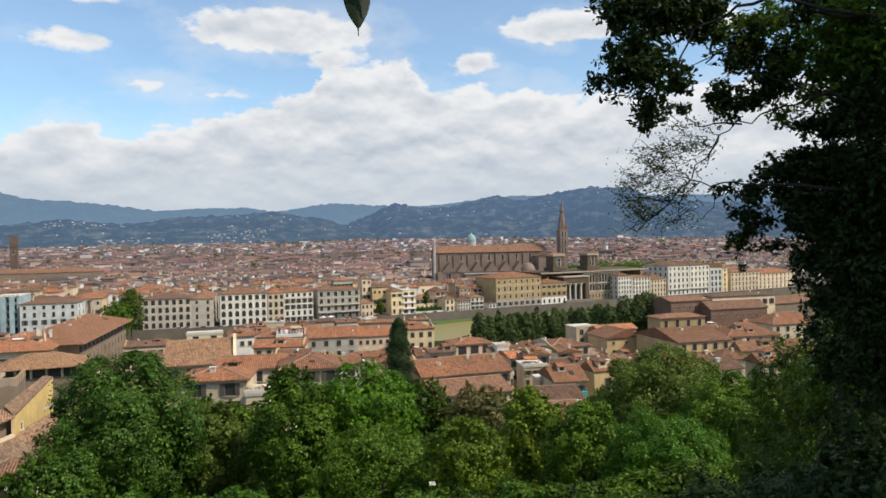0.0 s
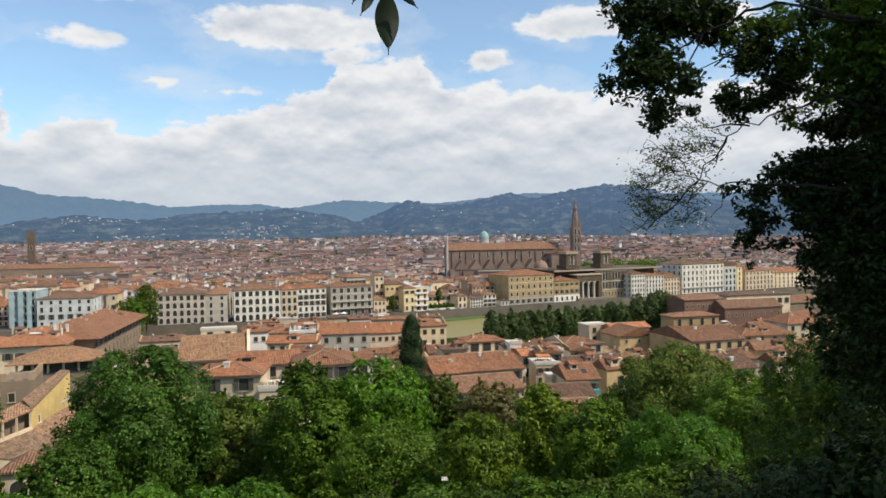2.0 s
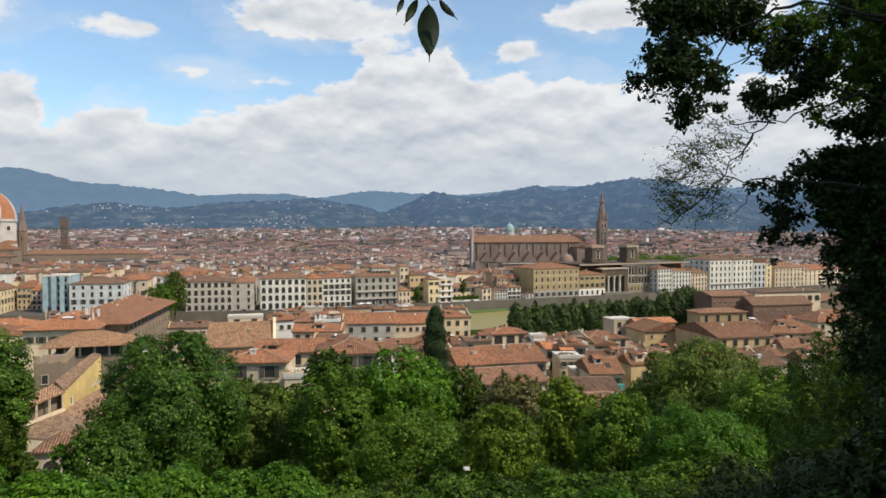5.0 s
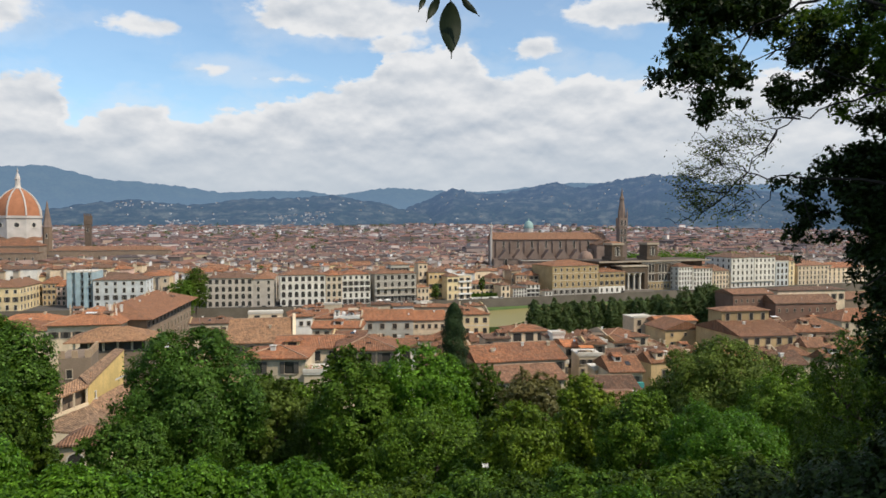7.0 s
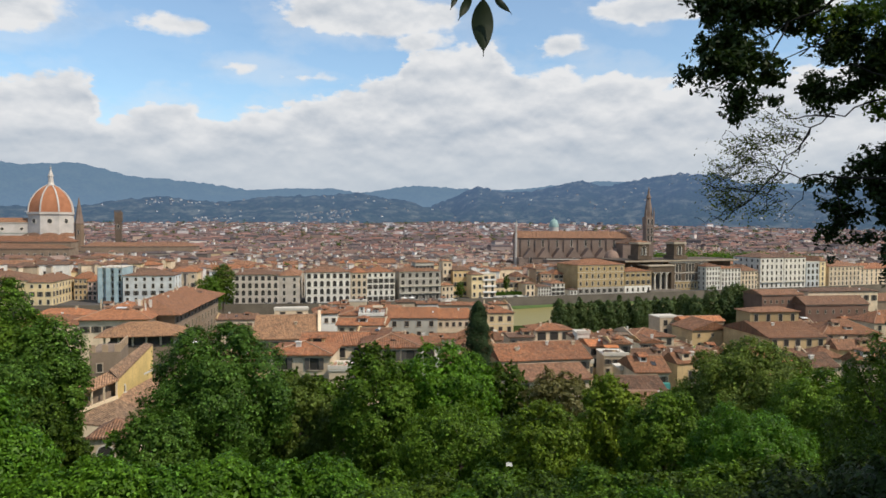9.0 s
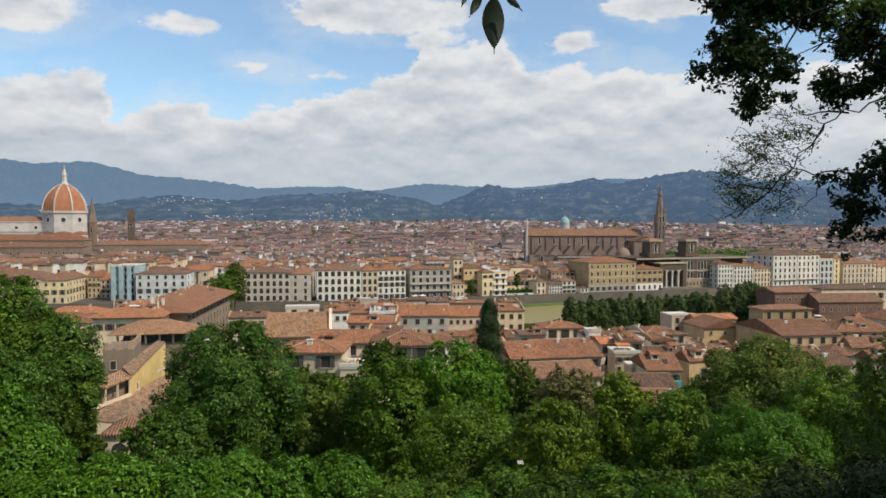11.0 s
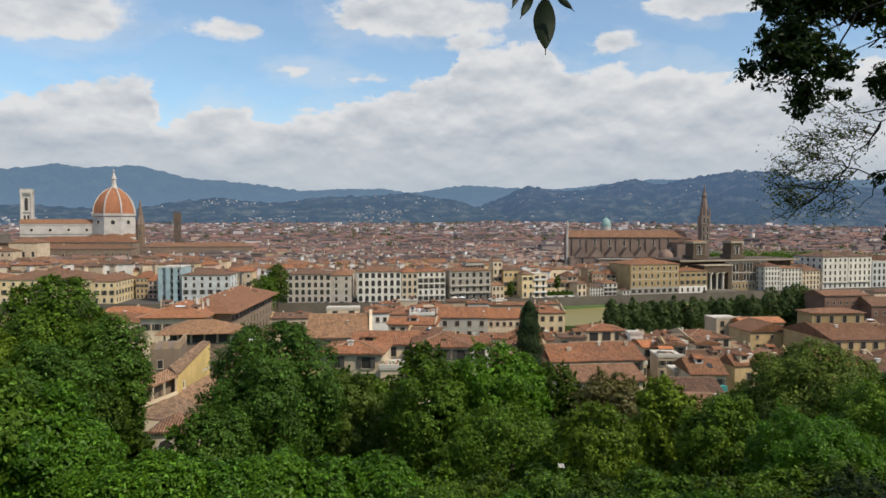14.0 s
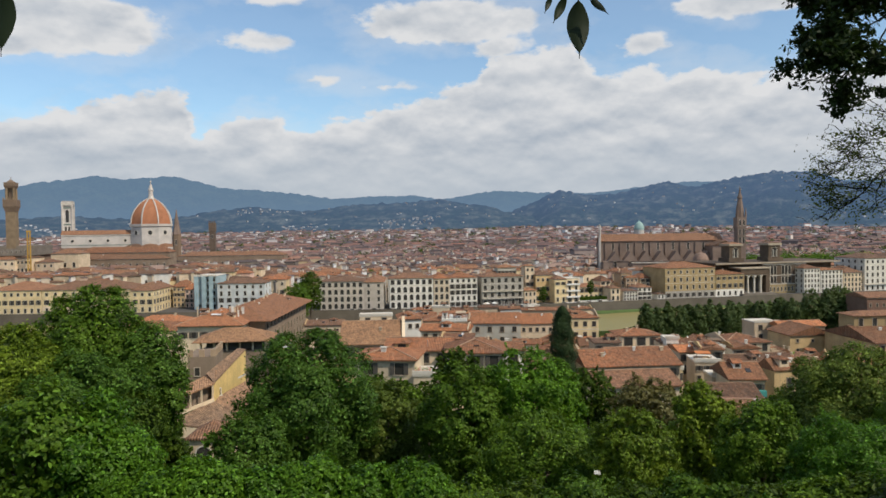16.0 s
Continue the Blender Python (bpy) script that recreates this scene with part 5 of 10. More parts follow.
house("house", -10.9, 225.0, 6.9, 12.0, 7, 10.4, 23.4, 1.6, wall='WHITE', floors=3, cols=3, look='white house with a dark loggia', busy=2)
house("house", 0.0, 200.0, 13.5, 10.0, -8, 13.1, 23.1, 1.3, wall='CREAM', floors=3, cols=5, roof='gable', look='house with terracotta roof and roof terrace', busy=2)
house("house", 2.8, 175.0, 7.7, 9.0, -6, 15.6, 24.6, 0.7, wall='BUFF', floors=3, cols=4, roof='gable', look='low house with terracotta roof', busy=2)
house("house", 0.7, 255.0, 16.7, 14.0, -4, 5.7, 18.7, 1.6, wall='CREAM', floors=3, cols=4, tile='TERRA', look='cream house with cluttered roof terrace', busy=2)
house("palazzo", 20.8, 285.0, 19.9, 14.0, -2, -0.5, 13.5, 3.5, wall='GREY', floors=3, cols=4, roof='gable', look='grey-plastered house with shuttered windows and tiled roof')
house("palazzo", 37.7, 287.0, 13.5, 14.0, 0, -1.1, 12.9, 3.3, wall='BUFF', floors=3, cols=5, roof='gable', look='buff house with arched top windows')
house("palazzo", 57.9, 300.0, 15.4, 14.0, 2, -1.7, 13.3, 2.6, wall='YELLOW', bands=1, busy=3, floors=3, cols=4, look='cream riverside house with cornice')
house("house", 54.5, 330.0, 12.1, 10.0, 4, -1.4, 12.6, 1.6, wall='CREAM', floors=3, cols=3, look='tall house with tiled roof near the river')
house("house", 33.5, 150.0, 6.8, 14.0, 4, 13.2, 22.2, 2.5, wall='OCHRE', floors=3, cols=3, tile='TERRA', roof='gable', bare=True, look='house under a weathered terracotta roof')
house("house", 43.5, 151.0, 13.8, 17.0, 3, 13.2, 22.2, 2.5, wall='CREAM', floors=3, cols=5, roof='gable', bare=True, look='cream house under a wide weathered terracotta roof')
house("house", 55.7, 200.0, 11.3, 10.0, 5, 11.0, 21.0, 1.4, wall='CREAM', floors=3, cols=3, roof='hip', bare=True, wide=2.4, chimneys=2, look='cream roof loggia with three openings and tiled hip roof')
house("house", 60.0, 186.0, 3.3, 6.0, -5, 12.9, 21.9, 0.5, wall='WHITE', floors=3, cols=2, roof='flat', look='small white house with a flat roof and balcony', busy=2)
house("house", 32.8, 118.0, 13.6, 12.0, 5, 17.0, 25.2, 1.5, wall='BUFF', floors=3, cols=4, roof='gable', bare=True, tile='BROWN', look='house with weathered tiled roof below the trees')
house("house", 62.1, 178.0, 5.5, 9.0, -1, 11.1, 20.1, 1.1, wall='CREAM', floors=3, cols=2, tile='BRIGHT', roof='gable', bare=True, look='small house with bright orange roof')
house("house", 72.3, 190.0, 6.2, 10.0, 1, 8.7, 18.7, 1.1, wall='WHITE', floors=3, cols=3, roof='flat', look='white house with stepped roof terraces', busy=2)
house("house", 49.9, 152.0, 2.8, 5.0, 0, 12.7, 20.8, 0.4, wall='YELLOW', floors=3, cols=1, roof='flat', look='narrow yellow house with a flat roof', busy=1)
house("house", 92.4, 215.0, 14.2, 14.0, 5, 6.1, 16.1, 1.9, wall='BUFF', floors=3, cols=4, look='house with brown tiled roof and wide dormer', busy=2)
house("house", 77.4, 169.4, 18.2, 14.0, 9, 10.7, 17.7, 2.0, wall='CREAM', floors=2, cols=6, wide=1.7, tile='DARK', roof='gable', look='long house under brown tiles with pillared loggia', busy=2)
house("house", 59.1, 137.8, 6.6, 11.0, -4, 12.4, 21.8, 2.3, wall='CREAM', floors=3, cols=3, tile='DARK', roof='gable', balcony=True, look='house with brown roof and turquoise balcony', busy=2)
house("house", 50.8, 121.8, 7.2, 10.0, -4, 14.0, 22.0, 1.6, wall='BUFF', floors=3, cols=3, tile='DARK', roof='gable', look='house with a brown roof below the turquoise balcony', busy=1)
house("house", 45.4, 105.0, 4.9, 9.0, -6, 16.0, 24.0, 0.8, wall='PALE', floors=3, cols=3, tile='BROWN', roof='gable', look='small hillside house among the trees', busy=2)
house("villa", 134.5, 217.3, 17.3, 8.0, 2, 19.6, 23.5, 1.1, wall='STRAW', floors=1, cols=4, tile='BROWN', small=True, bare=True, wide=1.3, look='buff upper storey with brown hip roof')
house("villa", 135.0, 205.3, 19.5, 26.0, 2, 6.5, 17.0, 3.5, wall='OCHRE', floors=3, cols=5, tile='DARK', roof='gable', big=True, chimneys=2, look='large ochre-yellow villa under a brown tiled roof', busy=2)
house("house", 127.5, 195.0, 13.1, 8.0, 0, 5.0, 10.9, 2.7, wall='OCHRE', floors=3, cols=2, tile='BROWN', roof='gable', bare=True, look='low wing with tiled lean-to roof')
house("house", 208.5, 330.0, 22.6, 16.0, 3, 4.3, 17.1, 2.0, wall='RED', floors=2, cols=7, wide=0.9, tile='BROWN', roof='gable', bare=True, look='long dark red barracks-like building')
house("house", 232.1, 322.0, 34.0, 14.0, 2, -0.0, 13.0, 3.6, wall='RED', floors=2, cols=8, wide=0.9, tile='BROWN', roof='gable', bare=True, look='dark red building with a long brown roof')
house("house", 248.1, 340.0, 40.0, 10.0, 2, 10.9, 17.6, 1.5, wall='CREAM', floors=1, cols=9, wide=1.5, tile='BROWN', bare=True, look='cream attic storey above brown roofs')
house("house", 129.8, 255.6, 16.4, 8.0, 4, 3.6, 15.0, 1.5, wall='EARTHY', floors=3, cols=3, tile='BRIGHT', roof='gable', bare=True, look='house with orange tiled roof near the plane trees')
house("house", 121.2, 232.5, 15.4, 14.0, 4, 5.1, 15.4, 2.7, wall='OCHRE', floors=3, cols=3, wide=0.8, tile='DARK', roof='gable_y', bare=True, look='beige house with its gable end under brown tiles')
house("house", 119.5, 262.0, 9.3, 9.0, 5, 4.5, 15.5, 0.5, wall='PALE', floors=3, cols=2, roof='flat', look='plain pale house with a white sun awning')
house("house", 179.2, 240.0, 22.0, 16.0, -3, 2.0, 12.0, 4.3, wall='EARTHY', floors=3, cols=4, tile='DARK', look='buff house with cluttered brown roof', busy=2)
house("house", 147.3, 200.0, 14.2, 14.0, -1, 2.5, 11.5, 3.3, wall='OCHRE', floors=3, cols=4, tile='DARK', look='ochre house behind dark branches', busy=2)
house("house", 232.1, 280.0, 26.4, 16.0, 1, -2.2, 9.8, 4.6, wall='BUFF', floors=3, cols=5, tile='TERRA', look='cream house behind the oak branches')
house("house", 185.4, 220.0, 24.3, 16.0, 3, -1.4, 8.6, 3.5, wall='OCHRE', floors=3, cols=5, tile='DARK', look='ochre house seen through leaves', busy=2)
house("house", -41.9, 245.0, 15.3, 14.0, 5, 5.7, 14.7, 1.5, wall='BUFF', floors=3, cols=4, tile='TERRA', look='cream house with terracotta roof near the river', busy=2)
house("house", -6.5, 300.0, 14.3, 12.0, 7, 1.5, 14.5, 1.7, wall='BUFF', floors=2, cols=3, look='house with roof terraces beside the river')
house("house", 9.0, 322.0, 16.7, 9.0, -8, 0.2, 13.2, 1.0, wall='EARTHY', floors=2, cols=3, look='low riverside house with cluttered roof')
house("house", 43.9, 326.0, 15.9, 9.0, -6, 0.7, 13.7, 1.1, wall='PALE', floors=2, cols=3, tile='DARK', look='riverside house with brown roof')
house("house", 131.2, 515.2, 8.8, 11.0, 14, 0.0, 10.5, 2.1, wall='BUFF', floors=4, cols=3, tile='BROWN', look='old cream plastered house in the crowded riverside block')
house("house", 135.4, 508.6, 9.7, 11.0, 14, 0.0, 14.8, 2.1, wall='EARTHY', floors=4, cols=3, tile='DARK', look='old buff plastered house in the crowded riverside block')
house("house", 146.3, 528.9, 8.7, 11.0, 14, 0.0, 8.1, 2.2, wall='WHITE', floors=4, cols=3, tile='BROWN', look='old white plastered house in the crowded riverside block')
house("house", 154.7, 530.8, 8.7, 11.0, 14, 0.0, 14.9, 2.2, wall='GREY', floors=4, cols=3, tile='TERRA', look='old grey plastered house in the crowded riverside block')
house("house", 156.6, 518.2, 9.5, 11.0, 14, 0.0, 10.3, 2.1, wall='PALE', floors=4, cols=3, tile='TERRA', look='old pale plastered house in the crowded riverside block')
house("house", 165.1, 527.6, 10.7, 11.0, 14, 0.0, 13.0, 2.2, wall='BUFF', floors=4, cols=3, tile='BROWN', look='old cream plastered house in the crowded riverside block')
house("house", 131.5, 510.5, 7.4, 11.0, 14, 0.0, 18.0, 2.1, wall='EARTHY', floors=4, cols=3, tile='BROWN', look='old buff plastered house in the crowded riverside block')
house("house", 151.4, 529.1, 10.1, 11.0, 14, 0.0, 18.4, 2.3, wall='WHITE', floors=4, cols=3, tile='BROWN', look='old white plastered house in the crowded riverside block')
house("house", -10.9, 346.0, 9.9, 8.0, -5, -1.7, 12.3, 0.9, wall='WHITE', floors=2, cols=2, tile='TERRA', roof='hip', look='low white riverside house with cluttered roof')
house("house", -1.8, 346.0, 8.3, 8.0, -3, -0.8, 13.2, 1.0, wall='BUFF', floors=2, cols=2, tile='BROWN', roof='flat', look='low cream riverside house with cluttered roof')
house("house", 9.0, 346.0, 9.9, 8.0, -1, -2.0, 12.0, 0.9, wall='EARTHY', floors=2, cols=2, tile='TERRA', roof='gable', look='low buff riverside house with cluttered roof')
house("house", 21.7, 346.0, 8.9, 8.0, 1, -0.9, 13.1, 1.0, wall='PALE', floors=2, cols=2, tile='DARK', roof='hip', look='low pale riverside house with cluttered roof')
house("house", 32.6, 346.0, 10.6, 8.0, 3, -1.8, 12.2, 0.9, wall='WHITE', floors=2, cols=2, tile='DARK', roof='gable', look='low white riverside house with cluttered roof')
house("house", 42.9, 346.0, 7.8, 8.0, 5, -0.7, 13.3, 1.0, wall='PALE', floors=2, cols=2, tile='BROWN', roof='flat', look='low pale riverside house with cluttered roof')
house("house", 68.8, 346.0, 7.9, 8.0, 7, -2.2, 11.8, 1.0, wall='PALE', floors=2, cols=2, tile='DARK', roof='hip', look='low pale riverside house with cluttered roof')
house("house", 64.7, 171.0, 5.3, 9.0, -8, 12.9, 21.9, 0.7, wall='PALE', floors=3, cols=2, tile='BROWN', roof='gable_y', busy=1, look='small pale gabled house with a covered loggia')
house("house", 59.9, 161.0, 5.6, 8.0, -6, 13.2, 20.6, 0.5, wall='PALE', floors=3, cols=3, roof='flat', busy=2, look='pale terraced house with stepped roof terraces')
house("house", 57.1, 147.0, 2.7, 6.0, -4, 13.4, 20.2, 0.5, wall='BUFF', floors=3, cols=2, roof='flat', look='white stair house with a flat terrace', busy=2)
house("house", 59.5, 190.0, 3.2, 6.0, -2, 11.7, 20.7, 0.5, wall='CREAM', floors=3, cols=2, tile='BROWN', roof='gable', bare=True, look='small cream house beside the loggia')
house("house", 43.3, 188.0, 6.6, 8.0, 0, 12.1, 21.1, 0.5, wall='PALE', floors=3, cols=3, tile='BROWN', roof='gable', busy=2, look='low house with a long lean-to roof and terraces')
house("house", 81.1, 190.0, 7.2, 8.0, 2, 9.7, 18.7, 0.9, wall='WHITE', floors=3, cols=2, tile='DARK', roof='gable_y', look='white gabled house with a dark loggia opening', busy=2)
house("house", -51.3, 300.0, 15.9, 14.0, 4, -0.4, 11.6, 1.5, wall='BUFF', floors=2, cols=4, tile='BROWN', roof='gable', busy=2, look='house with brown roof beside the river road')
house("palazzo", -85.5, 257.0, 22.7, 30.0, 3, -1.2, 17.8, 4.4, wall='CREAM', cols=6, tile='BRIGHT', chimneys=15, busy=9, eaves=1.3, look='large cream palazzo with orange hip roof and wide eaves', floors=3)
house("house", -126.4, 300.0, 28.2, 20.0, 8, -4.2, 9.8, 3.4, wall='CREAM', floors=3, cols=6, tile='TERRA', look='cream house with orange roof behind the trees')
# flank under deep eaves: their shade is also put into the umber wall
house("palazzo_wing", -67.6, 306.5, 73.0, 24.0, 89, -0.3, 17.8, 5.0, wall='UMBER', floors=4, cols=13, tile='BRIGHT', chimneys=14, busy=6, eaves=2.8, look='long grey flank of a palazzo under orange tiles')
house("house", 195.0, 291.2, 5.2, 7.4, 10, -0.7, 6.6, 1.5, wall='YELLOW', floors=1, cols=1, small=True, tile='DARK', roof='gable_y', look='yellow plastered hillside house under brown clay tiles')
house("house", 25.3, 317.8, 5.6, 6.5, -8, -1.0, 5.7, 2.3, wall='PALE', floors=1, cols=1, small=True, tile='BROWN', roof='gable_y', look='pale plastered hillside house under brown clay tiles')
house("house", 137.9, 182.6, 10.2, 6.7, -8, 9.7, 17.1, 2.4, wall='OCHRE', floors=1, cols=1, small=True, tile='BROWN', roof='gable', look='ochre plastered hillside house under brown clay tiles')
house("house", 19.4, 334.5, 7.4, 7.7, -1, -1.0, 4.8, 2.1, wall='PALE', floors=1, cols=1, small=True, tile='TERRA', roof='gable', look='pale plastered hillside house under orange clay tiles')
house("house", 153.7, 244.1, 6.5, 7.4, -11, 2.6, 8.9, 2.3, wall='OCHRE', floors=1, cols=1, small=True, tile='DARK', roof='hip', look='ochre plastered hillside house under brown clay tiles')
house("house", 36.1, 202.0, 9.3, 5.8, -6, 6.8, 13.1, 2.0, wall='PALE', floors=1, cols=1, small=True, tile='TERRA', roof='gable', look='pale plastered hillside house under orange clay tiles')
house("house", 27.6, 232.3, 5.3, 9.2, 8, 3.8, 8.4, 1.5, wall='PALE', floors=1, cols=1, small=True, tile='BROWN', roof='gable', look='pale plastered hillside house under brown clay tiles')
house("house", 134.2, 268.5, 5.6, 7.2, -9, 0.6, 5.5, 2.3, wall='PALE', floors=1, cols=1, small=True, tile='DARK', roof='gable', look='pale plastered hillside house under brown clay tiles')
house("house", -1.2, 237.2, 7.4, 6.1, 3, 3.3, 8.9, 1.9, wall='OCHRE', floors=1, cols=1, small=True, tile='BROWN', roof='gable', look='ochre plastered hillside house under brown clay tiles')
house("house", 32.7, 175.3, 8.1, 7.7, 5, 10.9, 16.9, 2.1, wall='CREAM', floors=1, cols=1, small=True, tile='BROWN', roof='gable', look='cream plastered hillside house under brown clay tiles')
house("house", 43.9, 277.0, 9.9, 8.1, 3, 0.0, 6.9, 2.1, wall='OCHRE', floors=1, cols=1, small=True, tile='BROWN', roof='gable_y', look='ochre plastered hillside house under brown clay tiles')
house("house", -32.8, 344.2, 8.5, 8.0, 3, -1.0, 4.0, 1.4, wall='YELLOW', floors=1, cols=1, small=True, tile='BROWN', roof='gable_y', look='yellow plastered hillside house under brown clay tiles')
house("house", 75.8, 210.7, 5.4, 6.3, -4, 5.9, 12.6, 2.4, wall='OCHRE', floors=1, cols=1, small=True, tile='DARK', roof='gable_y', look='ochre plastered hillside house under brown clay tiles')
house("house", 59.2, 254.7, 7.8, 6.1, 11, 1.5, 7.2, 2.0, wall='PALE', floors=1, cols=1, small=True, tile='BROWN', roof='gable', look='pale plastered hillside house under brown clay tiles')
house("house", 110.5, 308.0, 7.3, 6.8, -4, -1.0, 1.3, 2.3, wall='OCHRE', floors=1, cols=1, small=True, tile='BROWN', roof='gable_y', look='ochre plastered hillside house under brown clay tiles')
house("house", 99.6, 142.1, 6.8, 9.2, 4, 16.2, 21.1, 2.4, wall='CREAM', floors=1, cols=1, small=True, tile='DARK', roof='gable', look='cream plastered hillside house under brown clay tiles')
house("house", 135.9, 239.5, 9.3, 6.6, -12, 3.1, 9.0, 1.5, wall='PALE', floors=1, cols=1, small=True, tile='DARK', roof='gable', look='pale plastered hillside house under brown clay tiles')
house("house", 14.3, 234.1, 9.5, 7.9, 4, 3.6, 8.2, 1.5, wall='OCHRE', floors=1, cols=1, small=True, tile='TAN', roof='gable', look='ochre plastered hillside house under brown clay tiles')
house("house", 93.2, 284.6, 7.9, 9.1, 10, -0.5, 5.0, 1.9, wall='PALE', floors=1, cols=1, small=True, tile='BROWN', roof='hip', look='pale plastered hillside house under brown clay tiles')
house("house", 176.1, 281.9, 10.8, 7.7, -10, -0.3, 5.5, 1.6, wall='OCHRE', floors=1, cols=1, small=True, tile='DARK', roof='hip', look='ochre plastered hillside house under brown clay tiles')
house("house", -22.7, 312.3, 8.9, 9.3, 5, -1.0, 5.6, 1.8, wall='BUFF', floors=1, cols=1, small=True, tile='BROWN', roof='gable', look='buff plastered hillside house under brown clay tiles')
house("house", 29.4, 264.4, 6.0, 8.0, 6, 0.9, 5.5, 1.7, wall='CREAM', floors=1, cols=1, small=True, tile='TAN', roof='hip', look='cream plastered hillside house under brown clay tiles')
house("house", 178.3, 291.7, 5.8, 7.2, -0, -0.7, 4.7, 2.3, wall='OCHRE', floors=1, cols=1, small=True, tile='TERRA', roof='gable', look='ochre plastered hillside house under orange clay tiles')
house("house", -1.6, 278.3, 10.7, 7.7, -6, -0.1, 5.1, 2.2, wall='CREAM', floors=1, cols=1, small=True, tile='BROWN', roof='gable', look='cream plastered hillside house under brown clay tiles')
house("house", 180.7, 305.3, 7.7, 7.1, -10, -1.0, 3.9, 2.1, wall='CREAM', floors=1, cols=1, small=True, tile='DARK', roof='hip', look='cream plastered hillside house under brown clay tiles')
house("house", -60.7, 337.4, 8.2, 7.7, 4, -1.0, 4.7, 1.6, wall='BUFF', floors=1, cols=1, small=True, tile='TAN', roof='hip', look='buff plastered hillside house under brown clay tiles')
house("house", 101.7, 155.3, 7.9, 6.3, 8, 14.0, 20.6, 1.7, wall='PALE', floors=1, cols=1, small=True, tile='DARK', roof='gable', look='pale plastered hillside house under brown clay tiles')
house("house", 23.4, 302.8, 9.3, 6.9, 11, -1.0, 4.4, 1.8, wall='YELLOW', floors=1, cols=1, small=True, tile='TAN', roof='hip', look='yellow plastered hillside house under brown clay tiles')
house("house", 69.6, 260.7, 9.4, 7.1, -7, 1.1, 5.9, 1.4, wall='CREAM', floors=1, cols=1, small=True, tile='BROWN', roof='gable_y', look='cream plastered hillside house under brown clay tiles')
house("house", 13.5, 274.9, 7.6, 6.7, -1, 0.2, 7.5, 1.5, wall='PALE', floors=1, cols=1, small=True, tile='BROWN', roof='gable', look='pale plastered hillside house under brown clay tiles')
house("house", -58.9, 273.2, 10.2, 9.0, -9, 0.3, 6.2, 2.2, wall='OCHRE', floors=1, cols=1, small=True, tile='BROWN', roof='gable', look='ochre plastered hillside house under brown clay tiles')
house("house", 5.5, 293.7, 5.4, 5.6, 7, -0.8, 5.1, 1.7, wall='BUFF', floors=1, cols=1, small=True, tile='TERRA', roof='gable_y', look='buff plastered hillside house under orange clay tiles')
house("house", 120.0, 277.6, 6.0, 6.3, 3, -0.0, 4.6, 2.3, wall='BUFF', floors=1, cols=1, small=True, tile='DARK', roof='gable', look='buff plastered hillside house under brown clay tiles')
house("house", -29.5, 278.9, 7.2, 5.8, 7, -0.1, 7.4, 1.6, wall='PALE', floors=1, cols=1, small=True, tile='BROWN', roof='gable', look='pale plastered hillside house under brown clay tiles')
house("house", 73.7, 150.6, 7.5, 5.7, 11, 14.8, 20.9, 2.1, wall='OCHRE', floors=1, cols=1, small=True, tile='DARK', roof='gable', look='ochre plastered hillside house under brown clay tiles')
house("house", 20.1, 190.9, 6.8, 5.7, 5, 8.4, 13.0, 2.0, wall='BUFF', floors=1, cols=1, small=True, tile='BROWN', roof='gable', look='buff plastered hillside house under brown clay tiles')
house("house", 19.4, 256.3, 8.8, 8.4, 9, 1.4, 8.7, 2.4, wall='OCHRE', floors=1, cols=1, small=True, tile='TAN', roof='hip', look='ochre plastered hillside house under brown clay tiles')
house("house", 29.7, 166.7, 9.7, 6.6, 1, 12.2, 17.9, 1.9, wall='BUFF', floors=1, cols=1, small=True, tile='BROWN', roof='hip', look='buff plastered hillside house under brown clay tiles')
house("house", 222.5, 303.4, 9.0, 6.6, 5, -1.0, 5.0, 2.2, wall='BUFF', floors=1, cols=1, small=True, tile='DARK', roof='gable', look='buff plastered hillside house under brown clay tiles')
house("house", 83.3, 160.1, 8.4, 6.8, -0, 13.3, 18.7, 1.7, wall='BUFF', floors=1, cols=1, small=True, tile='DARK', roof='hip', look='buff plastered hillside house under brown clay tiles')
house("house", -23.4, 148.5, 7.1, 8.9, -6, 15.1, 22.5, 1.8, wall='OCHRE', floors=1, cols=1, small=True, tile='TERRA', roof='gable', look='ochre plastered hillside house under orange clay tiles')
house("house", 10.5, 179.6, 6.0, 8.0, 1, 10.2, 15.2, 1.6, wall='CREAM', floors=1, cols=1, small=True, tile='BROWN', roof='gable', look='cream plastered hillside house under brown clay tiles')
house("house", 159.4, 230.4, 9.8, 6.0, 2, 4.0, 9.4, 1.6, wall='BUFF', floors=1, cols=1, small=True, tile='TERRA', roof='hip', look='buff plastered hillside house under orange clay tiles')
house("house", 204.5, 296.9, 8.2, 9.4, 8, -0.9, 5.4, 1.8, wall='CREAM', floors=1, cols=1, small=True, tile='BROWN', roof='hip', look='cream plastered hillside house under brown clay tiles')
house("house", 53.6, 235.3, 5.5, 6.3, 8, 3.5, 10.0, 1.4, wall='CREAM', floors=1, cols=1, small=True, tile='BROWN', roof='hip', look='cream plastered hillside house under brown clay tiles')
house("house", 54.9, 264.3, 8.0, 7.7, 1, 0.9, 7.5, 2.2, wall='PALE', floors=1, cols=1, small=True, tile='DARK', roof='gable', look='pale plastered hillside house under brown clay tiles')
house("house", -89.6, 336.4, 9.6, 6.3, 7, -1.0, 4.4, 2.0, wall='CREAM', floors=1, cols=1, small=True, tile='TERRA', roof='gable_y', look='cream plastered hillside house under orange clay tiles')
